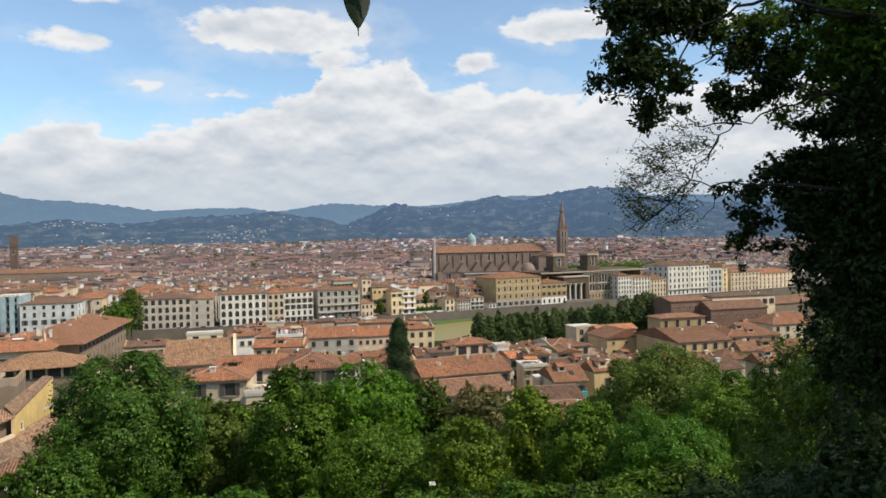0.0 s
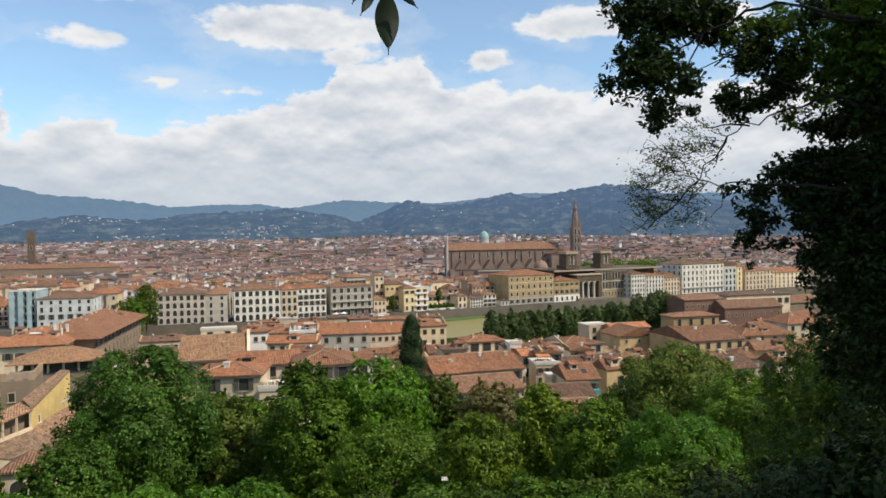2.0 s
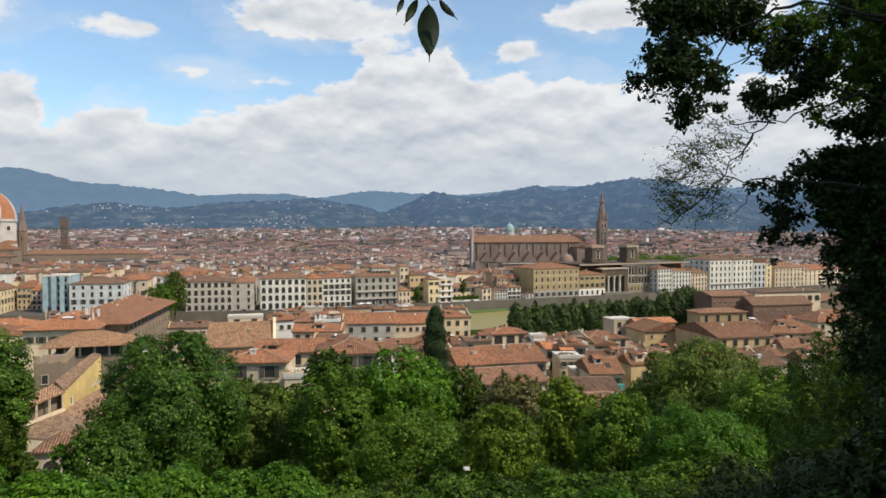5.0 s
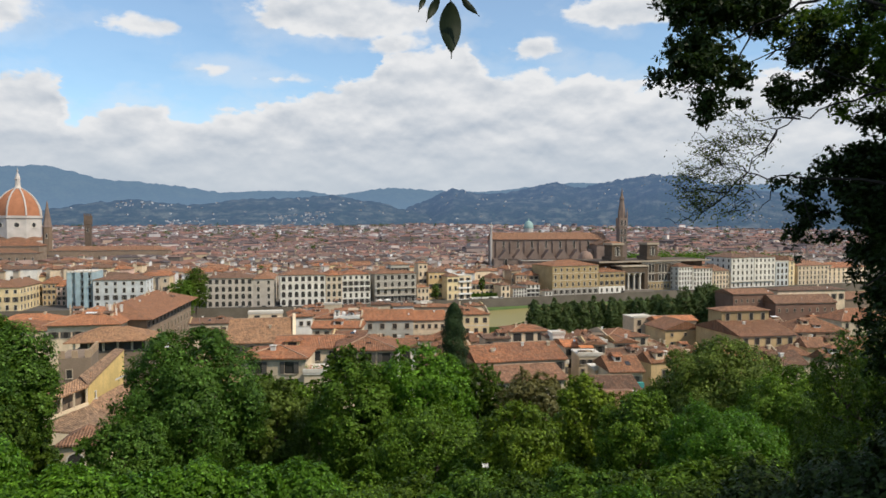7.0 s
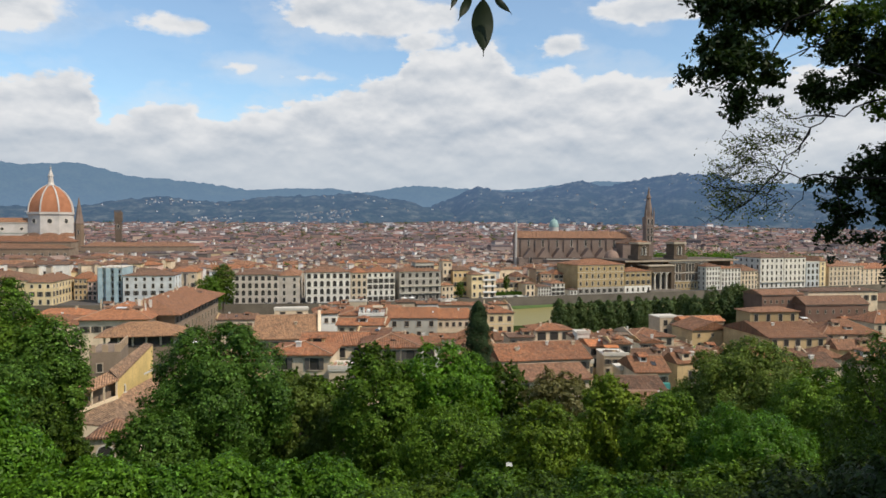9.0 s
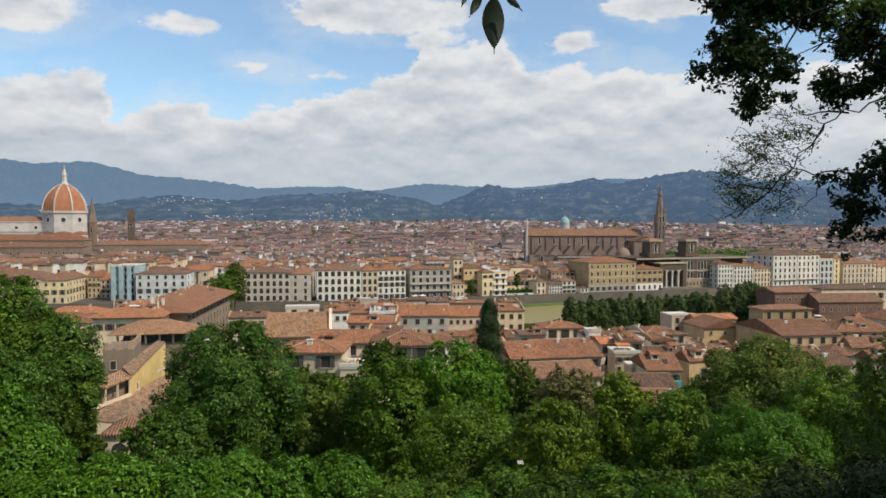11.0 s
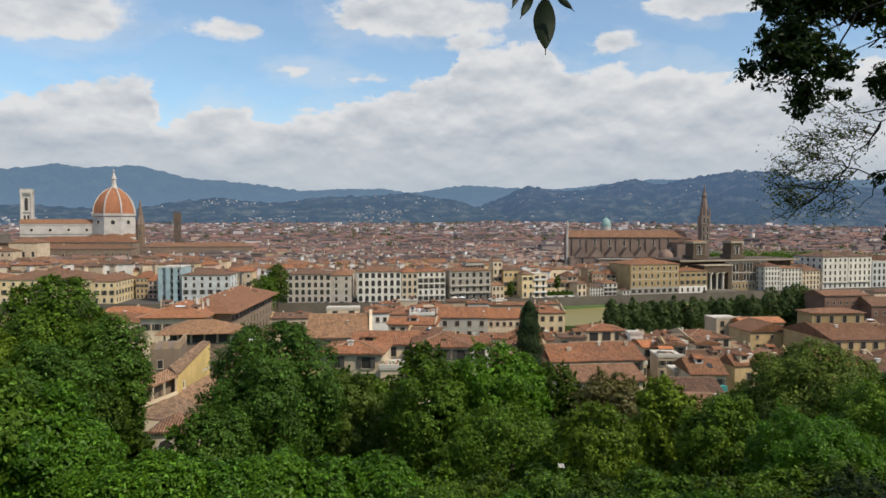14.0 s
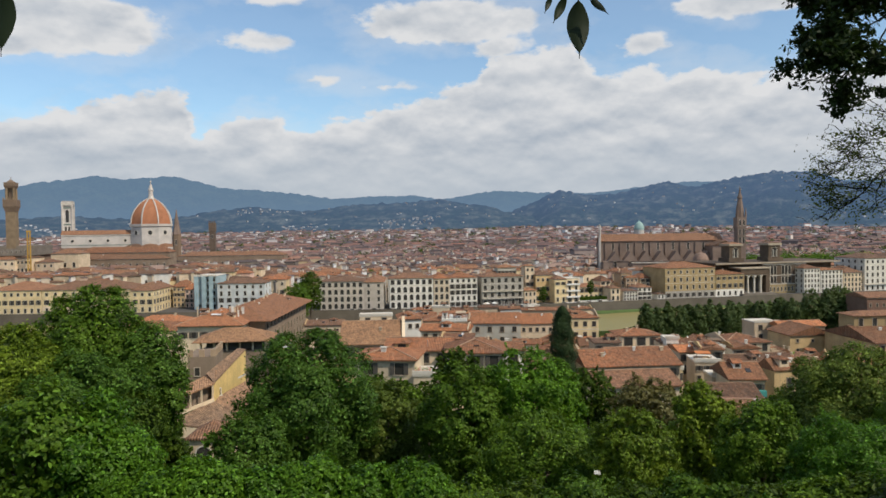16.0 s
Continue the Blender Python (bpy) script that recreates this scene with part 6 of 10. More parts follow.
house("house", -21.9, 264.5, 8.1, 9.1, -3, 0.9, 6.1, 1.4, wall='OCHRE', floors=1, cols=1, small=True, tile='TAN', roof='gable_y', look='ochre plastered hillside house under brown clay tiles')
house("house", -0.4, 158.7, 9.8, 8.7, 3, 13.5, 18.2, 2.2, wall='BUFF', floors=1, cols=1, small=True, tile='TERRA', roof='gable', look='buff plastered hillside house under orange clay tiles')
house("house", 72.2, 273.8, 8.8, 8.1, -6, 0.2, 6.4, 1.9, wall='PALE', floors=1, cols=1, small=True, tile='TERRA', roof='gable', look='pale plastered hillside house under orange clay tiles')
house("house", 105.8, 271.8, 9.4, 5.7, -4, 0.4, 6.3, 2.3, wall='OCHRE', floors=1, cols=1, small=True, tile='DARK', roof='gable_y', look='ochre plastered hillside house under brown clay tiles')
house("house", -20.9, 329.8, 9.2, 8.9, -7, -1.0, 4.9, 1.6, wall='CREAM', floors=1, cols=1, small=True, tile='TERRA', roof='hip', look='cream plastered hillside house under orange clay tiles')
house("house", 14.0, 207.5, 9.6, 7.8, 5, 6.3, 12.1, 2.3, wall='OCHRE', floors=1, cols=1, small=True, tile='BROWN', roof='hip', look='ochre plastered hillside house under brown clay tiles')
house("house", 113.4, 213.6, 6.2, 6.8, -6, 5.6, 10.7, 2.3, wall='YELLOW', floors=1, cols=1, small=True, tile='DARK', roof='gable_y', look='yellow plastered hillside house under brown clay tiles')
house("house", -36.7, 215.7, 8.6, 7.0, 11, 5.4, 12.0, 2.3, wall='PALE', floors=1, cols=1, small=True, tile='TAN', roof='hip', look='pale plastered hillside house under brown clay tiles')
house("house", 238.3, 305.6, 9.5, 6.3, 10, -1.0, 4.5, 2.0, wall='BUFF', floors=1, cols=1, small=True, tile='DARK', roof='hip', look='buff plastered hillside house under brown clay tiles')
house("house", -57.9, 245.5, 7.5, 6.5, -5, 2.5, 9.0, 1.5, wall='CREAM', floors=1, cols=1, small=True, tile='BROWN', roof='gable_y', look='cream plastered hillside house under brown clay tiles')
house("house", 28.0, 188.7, 5.8, 5.8, 7, 8.8, 15.7, 1.4, wall='BUFF', floors=1, cols=1, small=True, tile='BROWN', roof='gable_y', look='buff plastered hillside house under brown clay tiles')
house("house", 38.0, 232.8, 5.5, 7.0, 7, 3.7, 10.1, 1.5, wall='CREAM', floors=1, cols=1, small=True, tile='BROWN', roof='gable', look='cream plastered hillside house under brown clay tiles')
house("house", 65.3, 236.9, 10.8, 6.5, 1, 3.3, 9.5, 2.1, wall='OCHRE', floors=1, cols=1, small=True, tile='DARK', roof='gable', look='ochre plastered hillside house under brown clay tiles')
house("house", 33.8, 222.6, 5.4, 5.5, -11, 4.7, 10.9, 2.1, wall='OCHRE', floors=1, cols=1, small=True, tile='TAN', roof='hip', look='ochre plastered hillside house under brown clay tiles')
house("house", 117.2, 192.5, 7.6, 9.1, 10, 8.2, 13.2, 1.8, wall='BUFF', floors=1, cols=1, small=True, tile='DARK', roof='hip', look='buff plastered hillside house under brown clay tiles')
house("house", 194.0, 270.6, 5.7, 8.6, 8, 0.5, 6.0, 2.0, wall='CREAM', floors=1, cols=1, small=True, tile='DARK', roof='hip', look='cream plastered hillside house under brown clay tiles')
house("house", 70.8, 298.7, 6.0, 6.8, 9, -1.0, 2.8, 2.3, wall='CREAM', floors=1, cols=1, small=True, tile='TERRA', roof='gable', look='cream plastered hillside house under orange clay tiles')
house("house", 191.4, 301.6, 8.0, 5.9, -11, -1.0, 4.7, 2.0, wall='BUFF', floors=1, cols=1, small=True, tile='TERRA', roof='gable', look='buff plastered hillside house under orange clay tiles')
house("house", 100.4, 303.2, 6.5, 6.2, -2, -1.0, 2.1, 2.1, wall='PALE', floors=1, cols=1, small=True, tile='TERRA', roof='hip', look='pale plastered hillside house under orange clay tiles')
house("house", 123.8, 159.2, 5.8, 6.2, 3, 13.4, 18.2, 2.3, wall='PALE', floors=1, cols=1, small=True, tile='DARK', roof='gable', look='pale plastered hillside house under brown clay tiles')
house("house", 189.5, 312.4, 8.1, 7.9, -9, -1.0, 5.3, 1.8, wall='CREAM', floors=1, cols=1, small=True, tile='DARK', roof='gable_y', look='cream plastered hillside house under brown clay tiles')
house("house", 40.7, 260.4, 10.5, 7.6, -8, 1.1, 6.6, 1.9, wall='YELLOW', floors=1, cols=1, small=True, tile='TERRA', roof='hip', look='yellow plastered hillside house under orange clay tiles')
house("house", 44.3, 249.6, 7.8, 7.0, 11, 2.0, 7.2, 2.1, wall='CREAM', floors=1, cols=1, small=True, tile='TAN', roof='gable', look='cream plastered hillside house under brown clay tiles')
house("house", 57.8, 291.9, 7.6, 6.7, 7, -0.7, 3.9, 2.1, wall='OCHRE', floors=1, cols=1, small=True, tile='TERRA', roof='gable', look='ochre plastered hillside house under orange clay tiles')
house("house", -70.4, 247.8, 7.6, 7.4, -8, 2.2, 7.3, 2.3, wall='BUFF', floors=1, cols=1, small=True, tile='TERRA', roof='gable_y', look='buff plastered hillside house under orange clay tiles')
house("house", 164.9, 286.2, 8.7, 5.6, 11, -0.5, 4.8, 2.1, wall='OCHRE', floors=1, cols=1, small=True, tile='BROWN', roof='gable', look='ochre plastered hillside house under brown clay tiles')
house("house", -21.0, 280.7, 7.4, 7.3, -1, -0.2, 5.5, 2.2, wall='CREAM', floors=1, cols=1, small=True, tile='BROWN', roof='gable', look='cream plastered hillside house under brown clay tiles')
house("house", 79.9, 224.1, 8.9, 9.0, -7, 4.6, 11.2, 2.0, wall='PALE', floors=1, cols=1, small=True, tile='BROWN', roof='hip', look='pale plastered hillside house under brown clay tiles')
house("house", 8.7, 310.6, 10.5, 5.8, 5, -1.0, 4.0, 1.8, wall='CREAM', floors=1, cols=1, small=True, tile='TERRA', roof='gable_y', look='cream plastered hillside house under orange clay tiles')
house("house", 146.3, 238.8, 6.3, 6.7, 2, 3.1, 8.9, 2.4, wall='OCHRE', floors=1, cols=1, small=True, tile='TERRA', roof='gable', look='ochre plastered hillside house under orange clay tiles')
house("house", 24.0, 215.9, 6.0, 8.0, -3, 5.4, 11.2, 1.5, wall='OCHRE', floors=1, cols=1, small=True, tile='BROWN', roof='gable', look='ochre plastered hillside house under brown clay tiles')
house("house", 42.2, 209.8, 10.1, 7.8, 3, 6.0, 11.9, 1.8, wall='YELLOW', floors=1, cols=1, small=True, tile='BROWN', roof='gable_y', look='yellow plastered hillside house under brown clay tiles')
house("house", 104.0, 260.1, 5.3, 9.2, -2, 1.2, 6.5, 1.6, wall='OCHRE', floors=1, cols=1, small=True, tile='DARK', roof='gable_y', look='ochre plastered hillside house under brown clay tiles')
house("house", -47.1, 267.4, 10.3, 7.0, -3, 0.7, 7.5, 2.3, wall='YELLOW', floors=1, cols=1, small=True, tile='TERRA', roof='gable', look='yellow plastered hillside house under orange clay tiles')
house("house", -22.8, 195.5, 7.5, 9.2, 3, 7.7, 13.4, 1.8, wall='OCHRE', floors=1, cols=1, small=True, tile='BROWN', roof='gable_y', look='ochre plastered hillside house under brown clay tiles')
house("house", 12.6, 162.5, 6.2, 6.3, 9, 12.9, 18.6, 2.1, wall='YELLOW', floors=1, cols=1, small=True, tile='TAN', roof='hip', look='yellow plastered hillside house under brown clay tiles')
house("house", -33.6, 264.6, 10.6, 5.7, 1, 0.9, 6.9, 1.4, wall='OCHRE', floors=1, cols=1, small=True, tile='TAN', roof='gable', look='ochre plastered hillside house under brown clay tiles')
house("house", -47.3, 281.6, 10.4, 8.0, 7, -0.3, 6.5, 1.7, wall='YELLOW', floors=1, cols=1, small=True, tile='BROWN', roof='gable', look='yellow plastered hillside house under brown clay tiles')
house("house", 92.1, 238.3, 5.0, 6.1, -3, 3.2, 9.9, 2.4, wall='BUFF', floors=1, cols=1, small=True, tile='DARK', roof='gable_y', look='buff plastered hillside house under brown clay tiles')
house("house", 13.2, 246.0, 6.6, 6.4, -1, 2.4, 9.4, 2.1, wall='OCHRE', floors=1, cols=1, small=True, tile='BROWN', roof='gable', look='ochre plastered hillside house under brown clay tiles')
house("house", -24.5, 289.2, 10.5, 6.0, -7, -0.6, 5.6, 1.8, wall='YELLOW', floors=1, cols=1, small=True, tile='TAN', roof='gable', look='yellow plastered hillside house under brown clay tiles')
house("house", 115.2, 284.8, 6.4, 8.0, 6, -0.5, 5.0, 1.6, wall='CREAM', floors=1, cols=1, small=True, tile='DARK', roof='gable_y', look='cream plastered hillside house under brown clay tiles')
house("house", 167.1, 295.6, 7.6, 6.2, 7, -0.9, 3.3, 1.8, wall='CREAM', floors=1, cols=1, small=True, tile='DARK', roof='gable', look='cream plastered hillside house under brown clay tiles')
house("house", 210.8, 285.8, 8.0, 7.5, -11, -0.5, 5.9, 2.4, wall='OCHRE', floors=1, cols=1, small=True, tile='DARK', roof='gable', look='ochre plastered hillside house under brown clay tiles')
house("house", 140.8, 190.5, 6.4, 8.2, 10, 8.5, 14.3, 1.9, wall='CREAM', floors=1, cols=1, small=True, tile='TERRA', roof='gable', look='cream plastered hillside house under orange clay tiles')
house("house", -11.5, 325.6, 6.4, 7.5, 3, -1.0, 4.3, 2.4, wall='OCHRE', floors=1, cols=1, small=True, tile='TERRA', roof='gable', look='ochre plastered hillside house under orange clay tiles')
house("house", 56.6, 219.8, 7.3, 6.8, -4, 5.0, 10.2, 2.2, wall='BUFF', floors=1, cols=1, small=True, tile='TERRA', roof='gable', look='buff plastered hillside house under orange clay tiles')
house("house", 0.3, 212.3, 6.8, 7.9, -1, 5.8, 11.8, 2.3, wall='PALE', floors=1, cols=1, small=True, tile='BROWN', roof='gable_y', look='pale plastered hillside house under brown clay tiles')
house("house", 89.6, 246.8, 9.5, 8.3, 5, 2.3, 9.8, 1.6, wall='OCHRE', floors=1, cols=1, small=True, tile='DARK', roof='gable_y', look='ochre plastered hillside house under brown clay tiles')
house("house", 154.3, 266.5, 10.9, 7.5, -4, 0.7, 6.5, 2.1, wall='PALE', floors=1, cols=1, small=True, tile='DARK', roof='gable', look='pale plastered hillside house under brown clay tiles')
house("house", 71.0, 251.3, 8.5, 6.0, -4, 1.9, 6.8, 1.5, wall='YELLOW', floors=1, cols=1, small=True, tile='DARK', roof='gable', look='yellow plastered hillside house under brown clay tiles')
house("house", -21.9, 341.8, 9.4, 7.2, -6, -1.0, 5.2, 1.9, wall='OCHRE', floors=1, cols=1, small=True, tile='TERRA', roof='gable', look='ochre plastered hillside house under orange clay tiles')
house("house", 125.6, 177.5, 8.0, 8.5, -7, 10.5, 16.1, 2.4, wall='BUFF', floors=1, cols=1, small=True, tile='DARK', roof='hip', look='buff plastered hillside house under brown clay tiles')
house("house", 186.9, 289.2, 8.6, 6.4, -12, -0.6, 5.7, 1.8, wall='BUFF', floors=1, cols=1, small=True, tile='BROWN', roof='gable', look='buff plastered hillside house under brown clay tiles')
house("house", 85.9, 257.3, 8.4, 8.8, 9, 1.3, 6.1, 2.2, wall='CREAM', floors=1, cols=1, small=True, tile='TERRA', roof='hip', look='cream plastered hillside house under orange clay tiles')
house("house", -14.0, 249.2, 7.8, 5.6, -11, 2.1, 7.3, 1.5, wall='OCHRE', floors=1, cols=1, small=True, tile='TERRA', roof='gable', look='ochre plastered hillside house under orange clay tiles')
house("house", 22.6, 176.1, 6.0, 6.5, 12, 10.7, 16.3, 2.2, wall='BUFF', floors=1, cols=1, small=True, tile='BROWN', roof='hip', look='buff plastered hillside house under brown clay tiles')
house("house", 235.6, 313.6, 9.0, 9.0, -8, -1.0, 5.8, 1.6, wall='BUFF', floors=1, cols=1, small=True, tile='TERRA', roof='gable', look='buff plastered hillside house under orange clay tiles')
house("house", 141.0, 259.1, 6.3, 7.2, -3, 1.2, 6.5, 1.8, wall='CREAM', floors=1, cols=1, small=True, tile='DARK', roof='gable', look='cream plastered hillside house under brown clay tiles')
house("house", 54.3, 172.5, 5.8, 8.8, 3, 11.3, 17.8, 1.5, wall='OCHRE', floors=1, cols=1, small=True, tile='DARK', roof='gable', look='ochre plastered hillside house under brown clay tiles')
house("house", -18.0, 301.4, 6.5, 7.0, 3, -1.0, 4.9, 1.7, wall='PALE', floors=1, cols=1, small=True, tile='TAN', roof='gable', look='pale plastered hillside house under brown clay tiles')
house("house", 211.2, 313.5, 6.2, 8.2, 2, -1.0, 4.6, 2.1, wall='PALE', floors=1, cols=1, small=True, tile='DARK', roof='gable', look='pale plastered hillside house under brown clay tiles')
house("house", 145.6, 296.0, 9.4, 7.2, -5, -0.9, 3.2, 1.6, wall='PALE', floors=1, cols=1, small=True, tile='TERRA', roof='hip', look='pale plastered hillside house under orange clay tiles')
house("house", 96.7, 189.5, 7.4, 6.2, 10, 8.7, 15.6, 1.6, wall='OCHRE', floors=1, cols=1, small=True, tile='BROWN', roof='hip', look='ochre plastered hillside house under brown clay tiles')
house("house", 99.5, 164.0, 11.0, 7.2, -6, 12.7, 17.9, 1.7, wall='PALE', floors=1, cols=1, small=True, tile='BROWN', roof='gable_y', look='pale plastered hillside house under brown clay tiles')
house("house", 87.4, 150.9, 6.1, 6.7, 2, 14.8, 19.6, 2.1, wall='OCHRE', floors=1, cols=1, small=True, tile='BROWN', roof='gable', look='ochre plastered hillside house under brown clay tiles')
house("house", 108.8, 176.6, 6.1, 7.9, 3, 10.7, 16.1, 2.0, wall='PALE', floors=1, cols=1, small=True, tile='DARK', roof='gable_y', look='pale plastered hillside house under brown clay tiles')
house("house", 68.2, 201.2, 5.3, 5.5, -7, 6.9, 11.7, 2.3, wall='BUFF', floors=1, cols=1, small=True, tile='BROWN', roof='gable', look='buff plastered hillside house under brown clay tiles')
house("house", 134.2, 285.2, 5.9, 7.9, 3, -0.5, 4.9, 1.8, wall='BUFF', floors=1, cols=1, small=True, tile='BROWN', roof='gable_y', look='buff plastered hillside house under brown clay tiles')
house("house", 108.1, 233.0, 6.3, 9.3, 4, 3.7, 10.4, 2.0, wall='CREAM', floors=1, cols=1, small=True, tile='TERRA', roof='hip', look='cream plastered hillside house under orange clay tiles')
house("house", -28.3, 206.9, 5.7, 5.6, 6, 6.3, 13.0, 1.5, wall='PALE', floors=1, cols=1, small=True, tile='TERRA', roof='gable', look='pale plastered hillside house under orange clay tiles')
house("house", -36.1, 331.5, 6.7, 6.5, 10, -1.0, 5.8, 1.6, wall='CREAM', floors=1, cols=1, small=True, tile='TAN', roof='hip', look='cream plastered hillside house under brown clay tiles')
house("house", 105.1, 217.8, 6.8, 5.8, -3, 5.2, 11.6, 1.8, wall='YELLOW', floors=1, cols=1, small=True, tile='DARK', roof='gable_y', look='yellow plastered hillside house under brown clay tiles')
house("house", -14.8, 154.3, 7.2, 6.4, -8, 14.2, 19.0, 2.2, wall='OCHRE', floors=1, cols=1, small=True, tile='TAN', roof='gable', look='ochre plastered hillside house under brown clay tiles')
house("house", 159.1, 215.1, 5.8, 8.6, 8, 5.5, 12.2, 1.5, wall='PALE', floors=1, cols=1, small=True, tile='BROWN', roof='gable_y', look='pale plastered hillside house under brown clay tiles')
house("house", -59.1, 252.8, 8.2, 7.5, -7, 1.7, 8.3, 2.3, wall='YELLOW', floors=1, cols=1, small=True, tile='BROWN', roof='gable', look='yellow plastered hillside house under brown clay tiles')
house("house", -47.6, 337.1, 5.6, 5.6, 5, -1.0, 4.6, 1.7, wall='CREAM', floors=1, cols=1, small=True, tile='BROWN', roof='hip', look='cream plastered hillside house under brown clay tiles')
house("house", 44.8, 177.0, 5.3, 9.2, -1, 10.6, 17.9, 1.8, wall='OCHRE', floors=1, cols=1, small=True, tile='BROWN', roof='gable_y', look='ochre plastered hillside house under brown clay tiles')
house("house", -74.9, 289.3, 7.7, 8.0, -7, -0.6, 4.2, 2.1, wall='YELLOW', floors=1, cols=1, small=True, tile='BROWN', roof='hip', look='yellow plastered hillside house under brown clay tiles')
house("house", 183.8, 265.8, 5.1, 6.0, 9, 0.8, 7.9, 1.4, wall='OCHRE', floors=1, cols=1, small=True, tile='TERRA', roof='hip', look='ochre plastered hillside house under orange clay tiles')
house("house", 199.4, 282.8, 10.2, 6.5, -8, -0.4, 6.0, 2.2, wall='YELLOW', floors=1, cols=1, small=True, tile='BROWN', roof='gable', look='yellow plastered hillside house under brown clay tiles')
house("house", -36.0, 291.2, 8.7, 7.9, -11, -0.7, 6.6, 1.8, wall='OCHRE', floors=1, cols=1, small=True, tile='BROWN', roof='gable', look='ochre plastered hillside house under brown clay tiles')
house("house", 31.5, 334.9, 5.4, 8.7, -9, -1.0, 4.4, 2.0, wall='YELLOW', floors=1, cols=1, small=True, tile='BROWN', roof='gable', look='yellow plastered hillside house under brown clay tiles')
house("house", 91.9, 304.4, 5.2, 7.2, 1, -1.0, 1.9, 2.3, wall='YELLOW', floors=1, cols=1, small=True, tile='BROWN', roof='hip', look='yellow plastered hillside house under brown clay tiles')
house("house", -11.3, 213.0, 5.6, 5.6, -5, 5.7, 11.5, 1.7, wall='CREAM', floors=1, cols=1, small=True, tile='BROWN', roof='gable_y', look='cream plastered hillside house under brown clay tiles')
house("house", 77.5, 291.7, 6.3, 6.0, 0, -0.7, 3.9, 2.2, wall='BUFF', floors=1, cols=1, small=True, tile='TERRA', roof='gable_y', look='buff plastered hillside house under orange clay tiles')
house("house", -56.5, 220.7, 9.5, 7.0, 6, 4.9, 11.8, 1.5, wall='CREAM', floors=1, cols=1, small=True, tile='BROWN', roof='gable', look='cream plastered hillside house under brown clay tiles')
house("house", 204.1, 269.1, 9.2, 7.2, -9, 0.6, 7.9, 1.8, wall='BUFF', floors=1, cols=1, small=True, tile='DARK', roof='hip', look='buff plastered hillside house under brown clay tiles')
house("house", -32.8, 231.1, 7.6, 6.2, -5, 3.9, 10.8, 2.4, wall='CREAM', floors=1, cols=1, small=True, tile='BROWN', roof='gable', look='cream plastered hillside house under brown clay tiles')
house("house", 86.8, 139.4, 7.6, 9.2, 11, 16.6, 23.0, 1.8, wall='OCHRE', floors=1, cols=1, small=True, tile='TERRA', roof='gable', look='ochre plastered hillside house under orange clay tiles')
house("house", -28.1, 244.4, 9.4, 9.1, 2, 2.6, 9.9, 1.9, wall='CREAM', floors=1, cols=1, small=True, tile='BROWN', roof='hip', look='cream plastered hillside house under brown clay tiles')
house("house", 153.7, 253.9, 7.0, 5.8, -2, 1.6, 7.8, 1.9, wall='OCHRE', floors=1, cols=1, small=True, tile='DARK', roof='hip', look='ochre plastered hillside house under brown clay tiles')
house("house", 107.6, 293.7, 8.8, 7.4, 5, -0.8, 3.6, 1.7, wall='PALE', floors=1, cols=1, small=True, tile='DARK', roof='hip', look='pale plastered hillside house under brown clay tiles')
house("house", 259.6, 336.4, 5.4, 7.2, 10, -1.0, 5.9, 1.8, wall='YELLOW', floors=1, cols=1, small=True, tile='TERRA', roof='gable', look='yellow plastered hillside house under orange clay tiles')
house("house", -2.0, 226.5, 8.7, 8.5, 5, 4.4, 9.6, 1.7, wall='BUFF', floors=1, cols=1, small=True, tile='BROWN', roof='gable_y', look='buff plastered hillside house under brown clay tiles')
house("house", -5.0, 291.2, 8.6, 7.5, -5, -0.7, 6.4, 1.9, wall='OCHRE', floors=1, cols=1, small=True, tile='TAN', roof='gable_y', look='ochre plastered hillside house under brown clay tiles')
house("house", 84.4, 296.2, 5.8, 8.3, 6, -0.9, 3.2, 1.9, wall='CREAM', floors=1, cols=1, small=True, tile='DARK', roof='gable', look='cream plastered hillside house under brown clay tiles')
house("house", -67.2, 235.2, 5.5, 9.2, 2, 3.5, 10.9, 1.7, wall='YELLOW', floors=1, cols=1, small=True, tile='TERRA', roof='gable', look='yellow plastered hillside house under orange clay tiles')
house("house", 26.4, 245.3, 5.3, 6.9, -3, 2.5, 7.3, 1.8, wall='OCHRE', floors=1, cols=1, small=True, tile='TAN', roof='gable', look='ochre plastered hillside house under brown clay tiles')
house("house", 9.7, 300.4, 6.7, 6.3, 10, -1.0, 3.6, 2.4, wall='BUFF', floors=1, cols=1, small=True, tile='TERRA', roof='gable', look='buff plastered hillside house under orange clay tiles')
house("house", -79.6, 339.8, 8.3, 9.4, 3, -1.0, 4.3, 2.3, wall='CREAM', floors=1, cols=1, small=True, tile='BROWN', roof='hip', look='cream plastered hillside house under brown clay tiles')
house("house", -15.3, 241.8, 6.4, 5.7, 1, 2.8, 10.0, 2.3, wall='CREAM', floors=1, cols=1, small=True, tile='TAN', roof='gable', look='cream plastered hillside house under brown clay tiles')
house("house", 90.8, 181.7, 5.6, 6.4, -2, 9.9, 14.8, 1.6, wall='YELLOW', floors=1, cols=1, small=True, tile='DARK', roof='hip', look='yellow plastered hillside house under brown clay tiles')
house("house", 10.6, 192.6, 5.7, 7.8, -3, 8.2, 14.3, 2.2, wall='OCHRE', floors=1, cols=1, small=True, tile='BROWN', roof='gable_y', look='ochre plastered hillside house under brown clay tiles')
house("house", 167.5, 261.0, 5.3, 5.6, -9, 1.1, 8.1, 2.2, wall='PALE', floors=1, cols=1, small=True, tile='TERRA', roof='hip', look='pale plastered hillside house under orange clay tiles')
